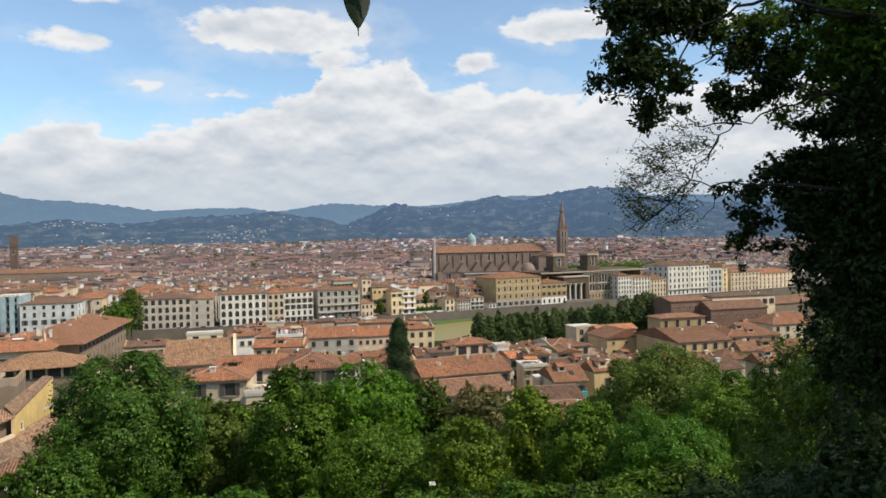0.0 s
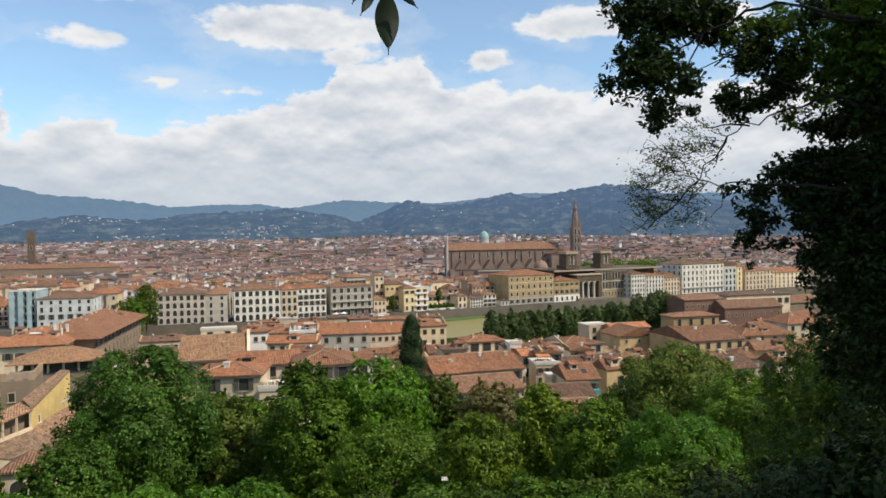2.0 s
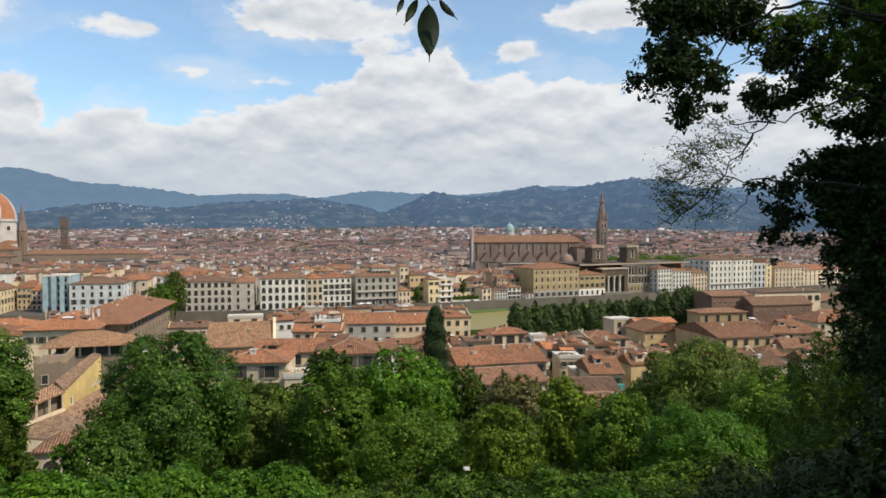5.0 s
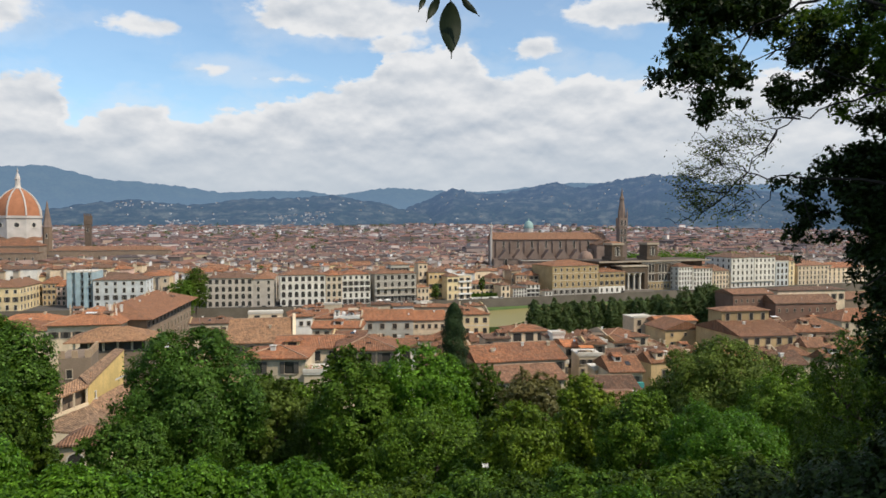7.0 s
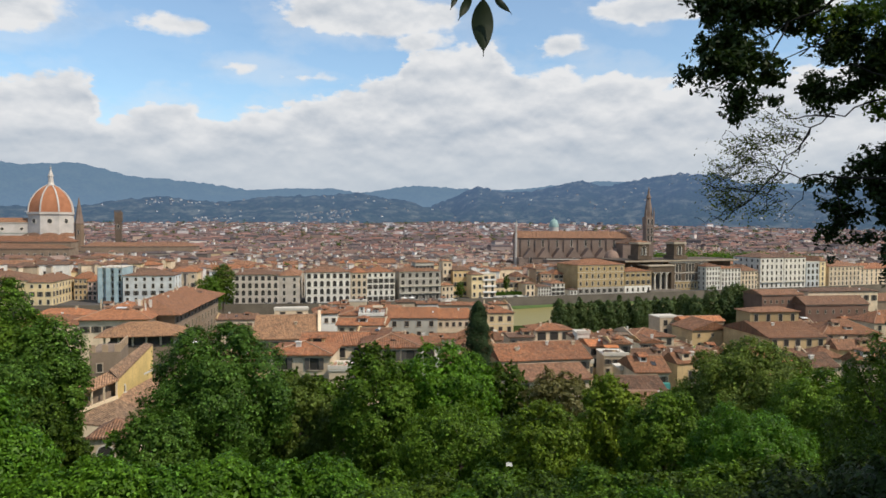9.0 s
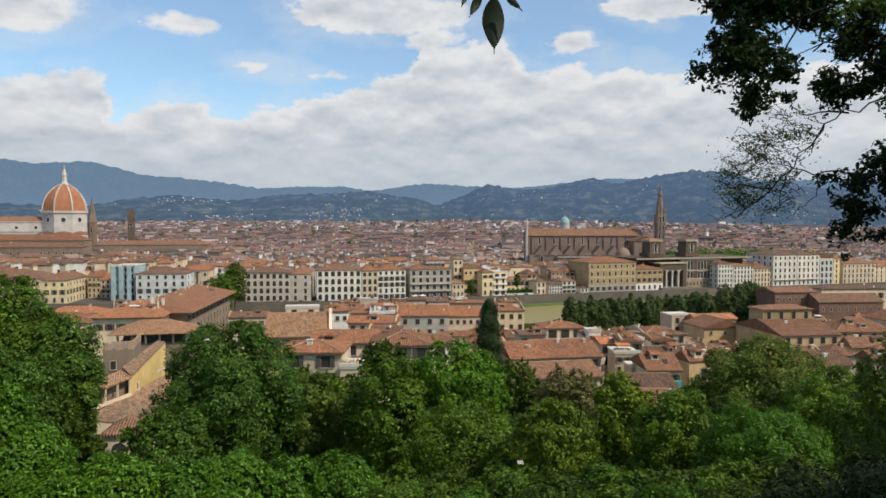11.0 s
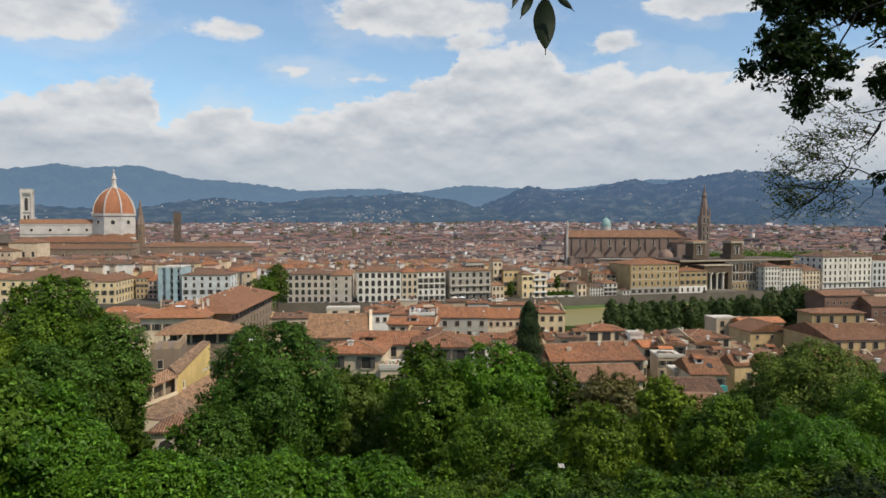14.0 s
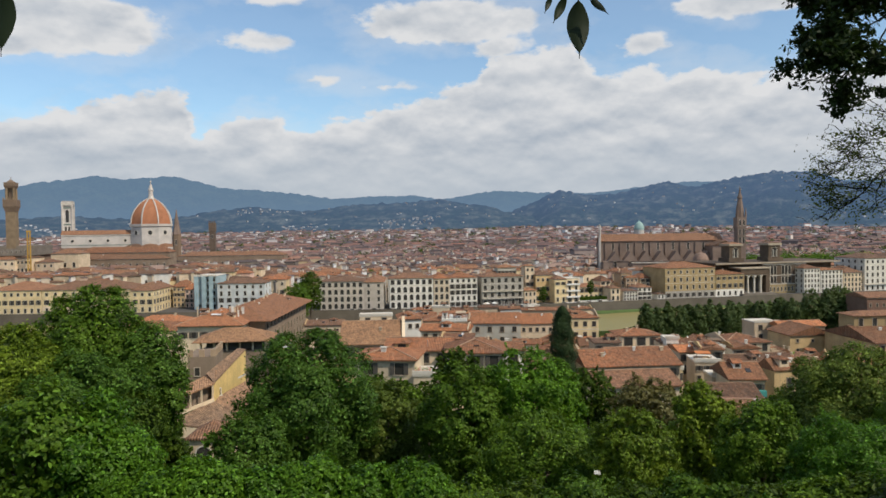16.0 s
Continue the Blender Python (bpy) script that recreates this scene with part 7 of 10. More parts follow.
house("house", 80.6, 268.6, 5.2, 9.4, 4, 0.6, 6.7, 1.5, wall='OCHRE', floors=1, cols=1, small=True, tile='DARK', roof='gable', look='ochre plastered hillside house under brown clay tiles')
house("house", 196.2, 261.0, 6.1, 6.7, -1, 1.1, 5.9, 1.9, wall='YELLOW', floors=1, cols=1, small=True, tile='DARK', roof='gable', look='yellow plastered hillside house under brown clay tiles')
house("house", 53.8, 211.9, 5.2, 5.7, -7, 5.8, 11.1, 1.9, wall='YELLOW', floors=1, cols=1, small=True, tile='TERRA', roof='gable', look='yellow plastered hillside house under orange clay tiles')
house("house", 91.1, 270.6, 8.0, 9.4, 5, 0.5, 7.2, 1.6, wall='CREAM', floors=1, cols=1, small=True, tile='DARK', roof='hip', look='cream plastered hillside house under brown clay tiles')
house("house", 127.9, 296.4, 8.0, 6.6, 1, -0.9, 3.2, 2.3, wall='CREAM', floors=1, cols=1, small=True, tile='DARK', roof='gable', look='cream plastered hillside house under brown clay tiles')
house("house", 183.6, 274.0, 9.4, 5.6, -8, 0.2, 4.9, 1.8, wall='YELLOW', floors=1, cols=1, small=True, tile='DARK', roof='gable', look='yellow plastered hillside house under brown clay tiles')
house("house", 31.9, 273.8, 10.6, 7.8, -10, 0.2, 6.8, 1.4, wall='CREAM', floors=1, cols=1, small=True, tile='TERRA', roof='gable', look='cream plastered hillside house under orange clay tiles')
house("house", -14.7, 196.4, 5.5, 7.2, -2, 7.6, 13.2, 1.5, wall='YELLOW', floors=1, cols=1, small=True, tile='BROWN', roof='gable', look='yellow plastered hillside house under brown clay tiles')
house("house", 65.0, 211.4, 6.6, 6.0, -7, 5.9, 11.8, 1.9, wall='BUFF', floors=1, cols=1, small=True, tile='DARK', roof='gable', look='buff plastered hillside house under brown clay tiles')
house("house", -22.6, 217.6, 8.4, 8.9, -10, 5.2, 10.4, 1.8, wall='BUFF', floors=1, cols=1, small=True, tile='TERRA', roof='gable_y', look='buff plastered hillside house under orange clay tiles')
house("house", -57.7, 233.6, 6.9, 8.6, 8, 3.6, 10.1, 2.2, wall='CREAM', floors=1, cols=1, small=True, tile='TERRA', roof='gable', look='cream plastered hillside house under orange clay tiles')
house("house", -61.2, 290.1, 6.3, 6.5, 2, -0.7, 5.1, 2.0, wall='OCHRE', floors=1, cols=1, small=True, tile='TAN', roof='hip', look='ochre plastered hillside house under brown clay tiles')
house("house", 95.9, 259.7, 8.3, 6.8, 9, 1.2, 6.0, 1.8, wall='BUFF', floors=1, cols=1, small=True, tile='DARK', roof='hip', look='buff plastered hillside house under brown clay tiles')
house("house", 174.3, 262.6, 5.7, 7.5, 3, 1.0, 6.2, 1.9, wall='YELLOW', floors=1, cols=1, small=True, tile='BROWN', roof='hip', look='yellow plastered hillside house under brown clay tiles')
house("house", 47.6, 227.7, 9.5, 6.0, 3, 4.2, 10.1, 2.2, wall='OCHRE', floors=1, cols=1, small=True, tile='BROWN', roof='gable_y', look='ochre plastered hillside house under brown clay tiles')




house("house", -134.0, 333.0, 25.0, 14.0, 6, -1.0, 9.6, 2.6, wall='CREAM', floors=2, cols=4, tile='BRIGHT', bare=True, look='cream house with orange roof beside the river road')
house("house", -110.5, 341.0, 17.0, 12.0, 4, -1.0, 9.8, 2.2, wall='BUFF', floors=2, cols=3, tile='TERRA', bare=True, look='buff house with terracotta roof beside the river road')
house("house", 284.0, 346.0, 40.0, 14.0, 6, -1.0, 11.8, 3.4, wall='UMBER', floors=1, cols=2, tile='BROWN', roof='gable', bare=True, look='long low building under brown tiles by the river')
def town_house(x, y, w, d, h, rise, rot, wall, tile, cols, floors, k):
    return house("town_house", x, y, w, d, rot, 0.0, h, rise, wall=wall, tile=tile, cols=cols, floors=floors, roof="hip" if k % 3 else "gable",
                 look="old " + wall.lower() + " plastered town house with tiled roof", chimneys=k % 2)


r2 = random.Random(23)
for k, i in enumerate(NEAR_TOWN):
    town_house(mid_x[i], mid_y[i], r2.uniform(12, 23), r2.uniform(10, 15), r2.uniform(10, 17.5) + (5 if mid_x[i] < -150 else 0), r2.uniform(1.5, 2.6), r2.gauss(7, 9),
               r2.choice(("CREAM", "BUFF", "OCHRE", "WHITE", "PALE", "YELLOW", "PINK")), r2.choice(("TERRA", "BROWN", "BROWN")), 2, 2, k)

# ---- landmarks ----
# cathedral with its ribbed brick dome
cath = thing("cathedral", -416.5, 1015, 0, 18, "marble cathedral with a huge ribbed terracotta dome", "cathedral")
cath.matrix_basis = cath.matrix_basis @ Matrix.Diagonal((0.97, 0.97, 1.055, 1.0))
OCT = math.pi / 8
part("drum", lathe(bmesh.new(), [(31, 0), (31, 30), (29.5, 31), (29.5, 56), (31, 57), (31, 60)], 8, turn=OCT), MARBLE, cath)
prof = [(math.sqrt(46.4 ** 2 - h * h) - 17.4, 60 + h * 0.845) for h in [40.9 * i / 14 for i in range(15)]]   # pointed arch of a fifth
dome = part("dome", lathe(bmesh.new(), prof, 8, turn=OCT), DOMETILE, cath, "terracotta tiled dome")
for i in range(8):
    bm = bmesh.new()
    a = OCT + i * math.pi / 4
    last = None
    for r, z in prof:
        u, s = Vector((math.cos(a), math.sin(a), 0)), Vector((-math.sin(a), math.cos(a), 0))
        p = u * (r + 0.9) + Vector((0, 0, z + 0.3))
        q = [bm.verts.new(p + s * 0.85), bm.verts.new(p - s * 0.85), bm.verts.new(p - s * 0.85 - u * 1.5), bm.verts.new(p + s * 0.85 - u * 1.5)]
        if last:
            for k in range(4):
                bm.faces.new((last[k], last[(k + 1) % 4], q[(k + 1) % 4], q[k]))
        last = q
    part("rib", bm, MARBLE, dome, "white marble rib")
part("lantern", lathe(bmesh.new(), [(5.6, 93.5), (5.6, 95), (4.4, 95.2), (3.4, 98), (3.0, 105), (3.8, 105.5), (3.4, 107), (0.6, 115), (1.2, 116.2), (1.1, 117.4), (0.2, 118), (0.15, 121)], 8), MARBLE, cath, "white marble lantern with gilded ball")
for i in range(8):
    a = i * math.pi / 4
    eye = part("oculus", lathe(bmesh.new(), [(4.2, -0.4), (4.2, 0.3), (3.0, 0.35), (2.8, -0.1)], 18), TRIM, cath, at=Matrix.Rotation(a, 4, "Z") @ pose(27.45, 0, 48.5, 0, 90, 0))
    part("oculus_glass", lathe(bmesh.new(), [(2.9, 0.0), (2.9, 0.12)], 18), PANE, eye)
for i in (0, 2, 4, 5, 6, 7):
    a = i * math.pi / 4
    cx, cy = 27 * math.cos(a), 27 * math.sin(a)
    part("apse", lathe(bmesh.new(), [(14, 0), (14, 27), (14.6, 27.5), (14.6, 29)], 12, cx, cy), MARBLE, cath)
    part("apse_roof", lathe(bmesh.new(), [(14.3, 29.05), (12.5, 31), (8, 33), (1, 34)], 12, cx, cy), TILES["BROWN"], cath, "terracotta apse roof")
part("nave", box(bmesh.new(), -118, -20, -10, 10, 0, 47), MARBLE, cath)
part("nave_roof", roof_bm(-118, -20, -10, 10, 47, 5.5, "gable", 1.0), TILES["BROWN"], cath)
part("aisle", box(bmesh.new(), -118, -20, -21, 21, 0, 27), MARBLE, cath)
part("aisle_roof", roof_bm(-118, -20, -21, -10.5, 27, 3.0, "gable", 0.8), TILES["BROWN"], cath)
for i in range(4):
    o = part("nave_oculus", lathe(bmesh.new(), [(2.9, -0.2), (2.9, 0.35), (2.0, 0.4), (1.9, 0.0)], 16), TRIM, cath, at=pose(-104 + 23 * i, -10.05, 38.5, 90, 0, 0))
    part("glass", lathe(bmesh.new(), [(2.0, 0.02), (2.0, 0.1)], 16), PANE, o)
part("cornice", box(bmesh.new(), -118, -20, -10.7, -10.02, 45.4, 46.6), TRIM, cath)
part("band", box(bmesh.new(), -118, -20, -10.3, -10.02, 32.5, 33.4), GREENMARBLE, cath)

bell = thing("bell_tower", -533, 1010, 0, 18, "square marble bell tower with tall windows", "tower")
bell.matrix_basis = bell.matrix_basis @ Matrix.Diagonal((0.86, 0.86, 1.035, 1.0))
part("shaft", box(bmesh.new(), -7.2, 7.2, -7.2, 7.2, 0, 88), MARBLE, bell)
part("crown_cornice", box(bmesh.new(), -8.8, 8.8, -8.8, 8.8, 88, 92.5), TRIM, bell)
part("parapet", box(bmesh.new(), -8.4, 8.4, -8.4, 8.4, 92.5, 94), MARBLE, bell)
for z in (27, 44, 61, 84):
    part("string_course", box(bmesh.new(), -7.8, 7.8, -7.8, 7.8, z, z + 2.0), GREENMARBLE, bell)
for sx in (-1, 1):
    for sy in (-1, 1):
        part("buttress", lathe(bmesh.new(), [(1.9, 0), (1.9, 88)], 8, sx * 7.2, sy * 7.2), MARBLE, bell)
for z, w, h, n in ((65, 5.0, 17, 1), (50, 3.0, 9, 2), (34, 3.0, 8, 2)):
    for i in range(n):
        put_window(bell, (i - (n - 1) / 2) * 5.0, -7.25, z, 0, w, h, True)
        put_window(bell, 7.25, (i - (n - 1) / 2) * 5.0, z, 90, w, h, True)

# town hall tower
pv = thing("town_hall", -355, 585, 0, 12, "battlemented brown stone town hall with a slender tower", "town hall")
part("block", box(bmesh.new(), -30, 16, -2, 40, 0, 40), DARKSTONE, pv)
part("gallery", box(bmesh.new(), -31.5, 17.5, -3.5, 41.5, 34, 42), STONE, pv)
part("shaft", box(bmesh.new(), -3.6, 3.6, -3.6, 3.6, 40, 71), plain("ochre_tower_stone", (0.25, 0.185, 0.115), 0.9, vary=0.3, dirt=0.3), pv)
TOWERSTONE = MATS["ochre_tower_stone"]
part("corbel_gallery", lathe(bmesh.new(), [(5.2, 70), (7.0, 74.5), (7.0, 80), (5.0, 80)], 4, turn=math.pi / 4), DARKSTONE, pv)
for sx in (-1, 1):
    for sy in (-1, 1):
        part("column", lathe(bmesh.new(), [(1.05, 79.5), (0.95, 89.5)], 10, sx * 2.7, sy * 2.7), TOWERSTONE, pv)
part("belfry_core", box(bmesh.new(), -1.2, 1.2, -1.2, 1.2, 79.5, 89.5), DARKSTONE, pv)
part("belfry_crown", lathe(bmesh.new(), [(5.0, 89.5), (5.8, 91.2), (5.8, 94.2), (4.6, 94.2)], 4, turn=math.pi / 4), DARKSTONE, pv)
part("spire", lathe(bmesh.new(), [(4.0, 94.1), (0.3, 96.8), (0.12, 99)], 4, turn=math.pi / 4), DARKSTONE, pv)
for i in range(6):
    a = -4.4 + i * 1.76
    part("merlon", box(bmesh.new(), a - 0.45, a + 0.45, -4.95, -4.35, 80, 81.8), TOWERSTONE, pv)
for i in range(12):
    put_window(pv, -27 + i * 3.4, -3.6, 36.2, 0, 1.2, 2.4, True)

BARGSTONE = plain("old_tower_stone", (0.135, 0.10, 0.075), 0.9, vary=0.3, dirt=0.3)
barg = thing("tower", -250, 770, 0, 8, "square battlemented brown stone tower", "tower")
part("shaft", box(bmesh.new(), -3.0, 3.0, -3.0, 3.0, 0, 55), BARGSTONE, barg)
part("crown", box(bmesh.new(), -3.5, 3.5, -3.5, 3.5, 52, 61), BARGSTONE, barg)
for i in range(4):
    part("merlon", box(bmesh.new(), -3.4 + i * 1.9, -2.3 + i * 1.9, -3.5, -2.9, 61, 63), BARGSTONE, barg)
put_window(barg, 0, -3.01, 44, 0, 1.8, 4.5, True)
badia = thing("church_spire", -287, 765, 0, 8, "slender hexagonal stone church spire", "tower")
part("shaft", lathe(bmesh.new(), [(4.4, 0), (4.4, 48), (4.8, 49)], 6), DARKSTONE, badia)
part("spire", lathe(bmesh.new(), [(4.4, 49), (0.2, 76)], 6), BROWNSTONE, badia)
put_window(badia, 0, -4.0, 38, 0, 1.6, 5.0, True)
house("palace_block", -292, 640, 84, 26, 4, 0, 28, 5, wall="UMBER", floors=3, cols=14, tile="BROWN", look="long palace block with a dark tiled roof")
house("gallery_wing", -350, 615, 60, 20, 20, 0, 25, 4, wall="CREAM", floors=3, cols=12, tile="BROWN", look="cream gallery wing with brown roof")
house("palace_block", -222, 742, 110, 22, 3, 0, 26.5, 4, wall="UMBER", floors=2, cols=18, tile="BROWN", look="long dark palace with small windows under brown roof")

# yellow tower crane behind the gallery
crane = thing("tower_crane", -333, 570, 0, 20, "yellow lattice mast of a building crane", "crane")
YELLOWPAINT = plain("yellow_paint", (0.50, 0.30, 0.05), 0.6, vary=0.2)
for sx in (-1.0, 1.0):
    for sy in (-1.0, 1.0):
        part("mast_post", box(bmesh.new(), sx - 0.28, sx + 0.28, sy - 0.28, sy + 0.28, 0, 53), YELLOWPAINT, crane)
for i in range(26):
    za, s = i * 2.0 + 0.5, 1 if i % 2 else -1
    bm = bmesh.new()
    limb(bm, (-1.0 * s, -1.0, za), (1.0 * s, -1.0, za + 2.0), 0.14, 0.14, 5, 0, i, 1)
    part("brace", bm, YELLOWPAINT, crane)
part("top_cap", box(bmesh.new(), -1.5, 1.5, -1.5, 1.5, 53, 54.5), YELLOWPAINT, crane)

# basilica: long brown nave flank, buttress gables, belfry with a spire
bas = thing("basilica", 194, 618, 0, -2, "long brown stone basilica with tiled roof and spire", "church")
part("nave", box(bmesh.new(), -54, 52, 10, 30, 0, 38.5), BROWNSTONE, bas)
part("nave_roof", roof_bm(-54, 52, 10, 30, 38.5, 6.2, "gable", 0.9), TILES["BROWN"], bas)
part("aisle", box(bmesh.new(), -54, 46, 0, 10, 0, 21), BROWNSTONE, bas)
for i in range(7):
    bm = bmesh.new()
    x0 = -50 + i * 13.2
    q = [bm.verts.new(p) for p in ((x0, -0.6, 21), (x0 + 13, -0.6, 21), (x0 + 6.5, -0.6, 29.5), (x0, 10.2, 21), (x0 + 13, 10.2, 21), (x0 + 6.5, 10.2, 29.5))]
    for ids in ((0, 1, 2), (1, 4, 5, 2), (0, 2, 5, 3)):
        bm.faces.new([q[k] for k in ids])
    gable = part("aisle_gable", bm, BROWNSTONE, bas)
    put_window(bas, x0 + 6.5, -0.75, 11.5, 0, 2.2, 9.5, True)
    put_window(bas, x0 + 6.5, 9.95, 30.5, 0, 1.6, 6.5, True)
    part("buttress", box(bmesh.new(), x0 - 0.7, x0 + 0.7, 9.0, 10.2, 21, 37), BROWNSTONE, bas)
part("transept", box(bmesh.new(), 38, 58, -8, 10, 0, 34), BROWNSTONE, bas)
part("transept_roof", roof_bm(38, 58, -8, 10, 34, 4.5, "gable_y", 0.6), TILES["BROWN"], bas)
o = part("rose_window", lathe(bmesh.new(), [(2.8, -0.1), (2.8, 0.35), (2.0, 0.4), (1.9, 0.05)], 18), TRIM, bas, at=pose(48, -8.05, 27, 90, 0, 0))
part("glass", lathe(bmesh.new(), [(2.0, 0.05), (2.0, 0.14)], 18), PANE, o)
fac = part("facade", box(bmesh.new(), -55.6, -54.2, 9, 14, 0, 42), MARBLE, bas, "white marble facade seen from its edge")
part("pinnacle", lathe(bmesh.new(), [(0.9, 42), (0.8, 48), (1.2, 48.4), (0.1, 54)], 8, -54.9, 10), MARBLE, fac)
part("pinnacle", lathe(bmesh.new(), [(0.8, 42), (0.7, 46), (1.0, 46.3), (0.1, 51)], 8, -54.9, 13), MARBLE, fac)
for px in (-30, -8, 20):
    part("side_chapel", box(bmesh.new(), px, px + 9, -9, 0, 0, 15), BROWNSTONE, bas)
part("cloister_wall", box(bmesh.new(), -34, 12, -24, -12, 0, 20.4), BROWNSTONE, bas)
part("cloister_eave", box(bmesh.new(), -34.6, 12.6, -24.8, -22.5, 20.4, 21.1), TRIM, bas, "pale stone eave of the cloister")
part("chapel_dome", lathe(bmesh.new(), [(6.0, 0), (6.0, 21), (6.7, 21.5), (6.4, 23), (5.4, 25.6), (3.6, 27.6), (1.2, 28.6), (0.9, 28.8), (0.8, 30.0), (0.1, 30.8)], 16, 24.8, -17), plain("dome_brown", (0.27, 0.185, 0.14), 0.85, vary=0.3), bas, "small brown chapel dome")
part("belfry", box(bmesh.new(), 62.4, 69.6, 1.2, 9.6, 0, 50), BROWNSTONE, bas)
part("belfry_stage", box(bmesh.new(), 62.0, 70.0, 0.8, 10.0, 50, 58), BROWNSTONE, bas)
part("spire", lathe(bmesh.new(), [(4.0, 58), (3.2, 66), (2.4, 71), (1.8, 74.5), (2.5, 75), (2.2, 76), (1.2, 78.5), (0.5, 83), (0.1, 86)], 8, 66, 5.6), BROWNSTONE, bas)
for z, wy in ((36, 1.15), (43, 1.15), (51, 0.75)):
    for wx in (64.4, 67.6):
        put_window(bas, wx, wy, z, 0, 1.6, 5.2, True)
for sx in (62.5, 69.5):
    part("corner_pinnacle", lathe(bmesh.new(), [(0.8, 58), (0.7, 62), (0.05, 67)], 6, sx, 1.5), BROWNSTONE, bas)

# national library: portico with columns, two lantern towers, long flat roof
lib = thing("library", 225.5, 518.8, 0, 13.5, "large sandstone library with a columned portico and twin towers", "library")
# library stone is darkened: passing cloud shade is put into its colour
part("front_wing", box(bmesh.new(), 14, 52, 6, 40, 0, 22.5), plain("library_stone", (0.130, 0.094, 0.064), 0.9, vary=0.3, dirt=0.3), lib)
LIB = MATS["library_stone"]
part("roof_slab", box(bmesh.new(), -26, 82, 5, 46, 22.6, 23.7), LIB, lib)
part("roof_edge", box(bmesh.new(), -26.2, 82.2, 4.8, 4.99, 22.5, 23.75), DULLTRIM, lib, "pale stone roof edge")
part("back_block", box(bmesh.new(), -24, 80, 12, 45, 0, 22.4), LIB, lib)
part("portico_top", box(bmesh.new(), -10, 14, -2, 12, 15.0, 19.5), LIB, lib)
part("portico_cornice", box(bmesh.new(), -10.8, 14.8, -2.8, 12, 19.5, 20.3), DULLTRIM, lib)
# back of the portico in shutter colour: the shade behind the columns is painted
part("portico_back", box(bmesh.new(), -10, 14, 6, 12, 0, 15), SHUTTER, lib)
part("steps", box(bmesh.new(), -12, 16, -7, 12, 0, 1.8), STONE, lib)
for cx in (-8.6, 12.6):
    part("pier", box(bmesh.new(), cx - 1.6, cx + 1.6, -2, 2, 1.8, 15), LIB, lib)
for cx in (-3.4, 2.0, 7.4):
    part("column", lathe(bmesh.new(), [(0.95, 1.8), (0.85, 2.2), (0.72, 12.4), (1.05, 13), (1.05, 13.4)], 12, cx, -0.6), TRIM, lib)
for i in range(4):
    cx = -6.1 + i * 5.4
    bm = bmesh.new()
    for k in range(8):
        a0, a1 = math.pi * k / 8, math.pi * (k + 1) / 8
        q = [bm.verts.new((cx + r * math.cos(a), yy, 13.2 + r * 0.75 * math.sin(a))) for yy in (-1.8, 1.2) for r, a in ((2.1, a0), (2.7, a0), (2.7, a1), (2.1, a1))]
        for ids in ((0, 1, 2, 3), (1, 5, 6, 2), (0, 3, 7, 4)):
            bm.faces.new([q[j] for j in ids])
    part("arch", bm, TRIM, lib)
part("lower_storey", box(bmesh.new(), 14.2, 52.2, 5.7, 5.99, 0, 6.6), MATS["plaster_straw"], lib, "tan stone lower storey")
for z in (6.6, 13.2, 21.4):
    part("string_course", box(bmesh.new(), 14.2, 52.2, 5.5, 5.99, z, z + 0.5), TRIM, lib)
for i in range(3):
    for z, h in ((7.6, 4.8), (14.4, 6.2)):
        for k in range(3):
            put_window(lib, 19.3 + i * 12.6 + k * 2.9, 5.94, z, 0, 2.3, h)
    for k in range(4):
        put_window(lib, 18 + i * 12.6 + k * 3.1, 5.64, 1.6, 0, 1.3, 3.2)
for cx in (-7.0, 26.5):
    part("tower_base", box(bmesh.new(), cx - 6.5, cx + 6.5, 7, 20, 24.3, 27), LIB, lib)
    tw = part("lantern_tower", box(bmesh.new(), cx - 5.0, cx + 5.0, 8.5, 18.5, 27, 36), LIB, lib)
    part("tower_cornice", box(bmesh.new(), cx - 5.9, cx + 5.9, 7.6, 19.4, 36, 37.6), DULLTRIM, tw)
    put_window(lib, cx, 8.42, 27.6, 0, 4.6, 7.0, True)
    for sx in (-1.3, 1.3):
        part("tower_column", lathe(bmesh.new(), [(0.3, 27.6), (0.26, 33)], 8, cx + sx, 8.1), TRIM, tw)
    part("tower_roof", roof_bm(cx - 5, cx + 5, 8.5, 18.5, 37.6, 1.6, "hip", 0.8), TILES["BROWN"], tw)

syn = thing("synagogue", 292, 1055, 0, 10, "domed temple with a green copper dome", "temple")
part("drum", lathe(bmesh.new(), [(11, 0), (11, 37), (7.2, 38), (7.2, 46)], 16), MARBLE, syn)
part("dome", lathe(bmesh.new(), [(7.6, 46), (7.5, 48.6), (6.7, 52.2), (4.9, 55.4), (2.5, 57.4), (0.8, 58.1), (0.4, 61)], 20), COPPER, syn, "green copper dome")

# hillside complex: covered walk climbing beside a yellow wall, battlemented tower, pavilion, chapel
m_wall = MATS["plaster_gold"]
pav = thing("pavilion", -58, 196, 12, 8, "open roof pavilion with brown tiled hip roof", "pavilion")
part("roof", roof_bm(-9.8, 9.8, -5, 8, 10.2, 2.9, "hip", 0.9), TILES["TAN"], pav)
part("wall", box(bmesh.new(), -9, 9, -4, 7, -4, 7.4), MATS["plaster_umber"], pav)
# dark box added behind the pillars for the shade inside the open pavilion
part("core", box(bmesh.new(), -7.4, 7.4, -2.6, 5.6, 7.4, 9.9), SHUTTER, pav)
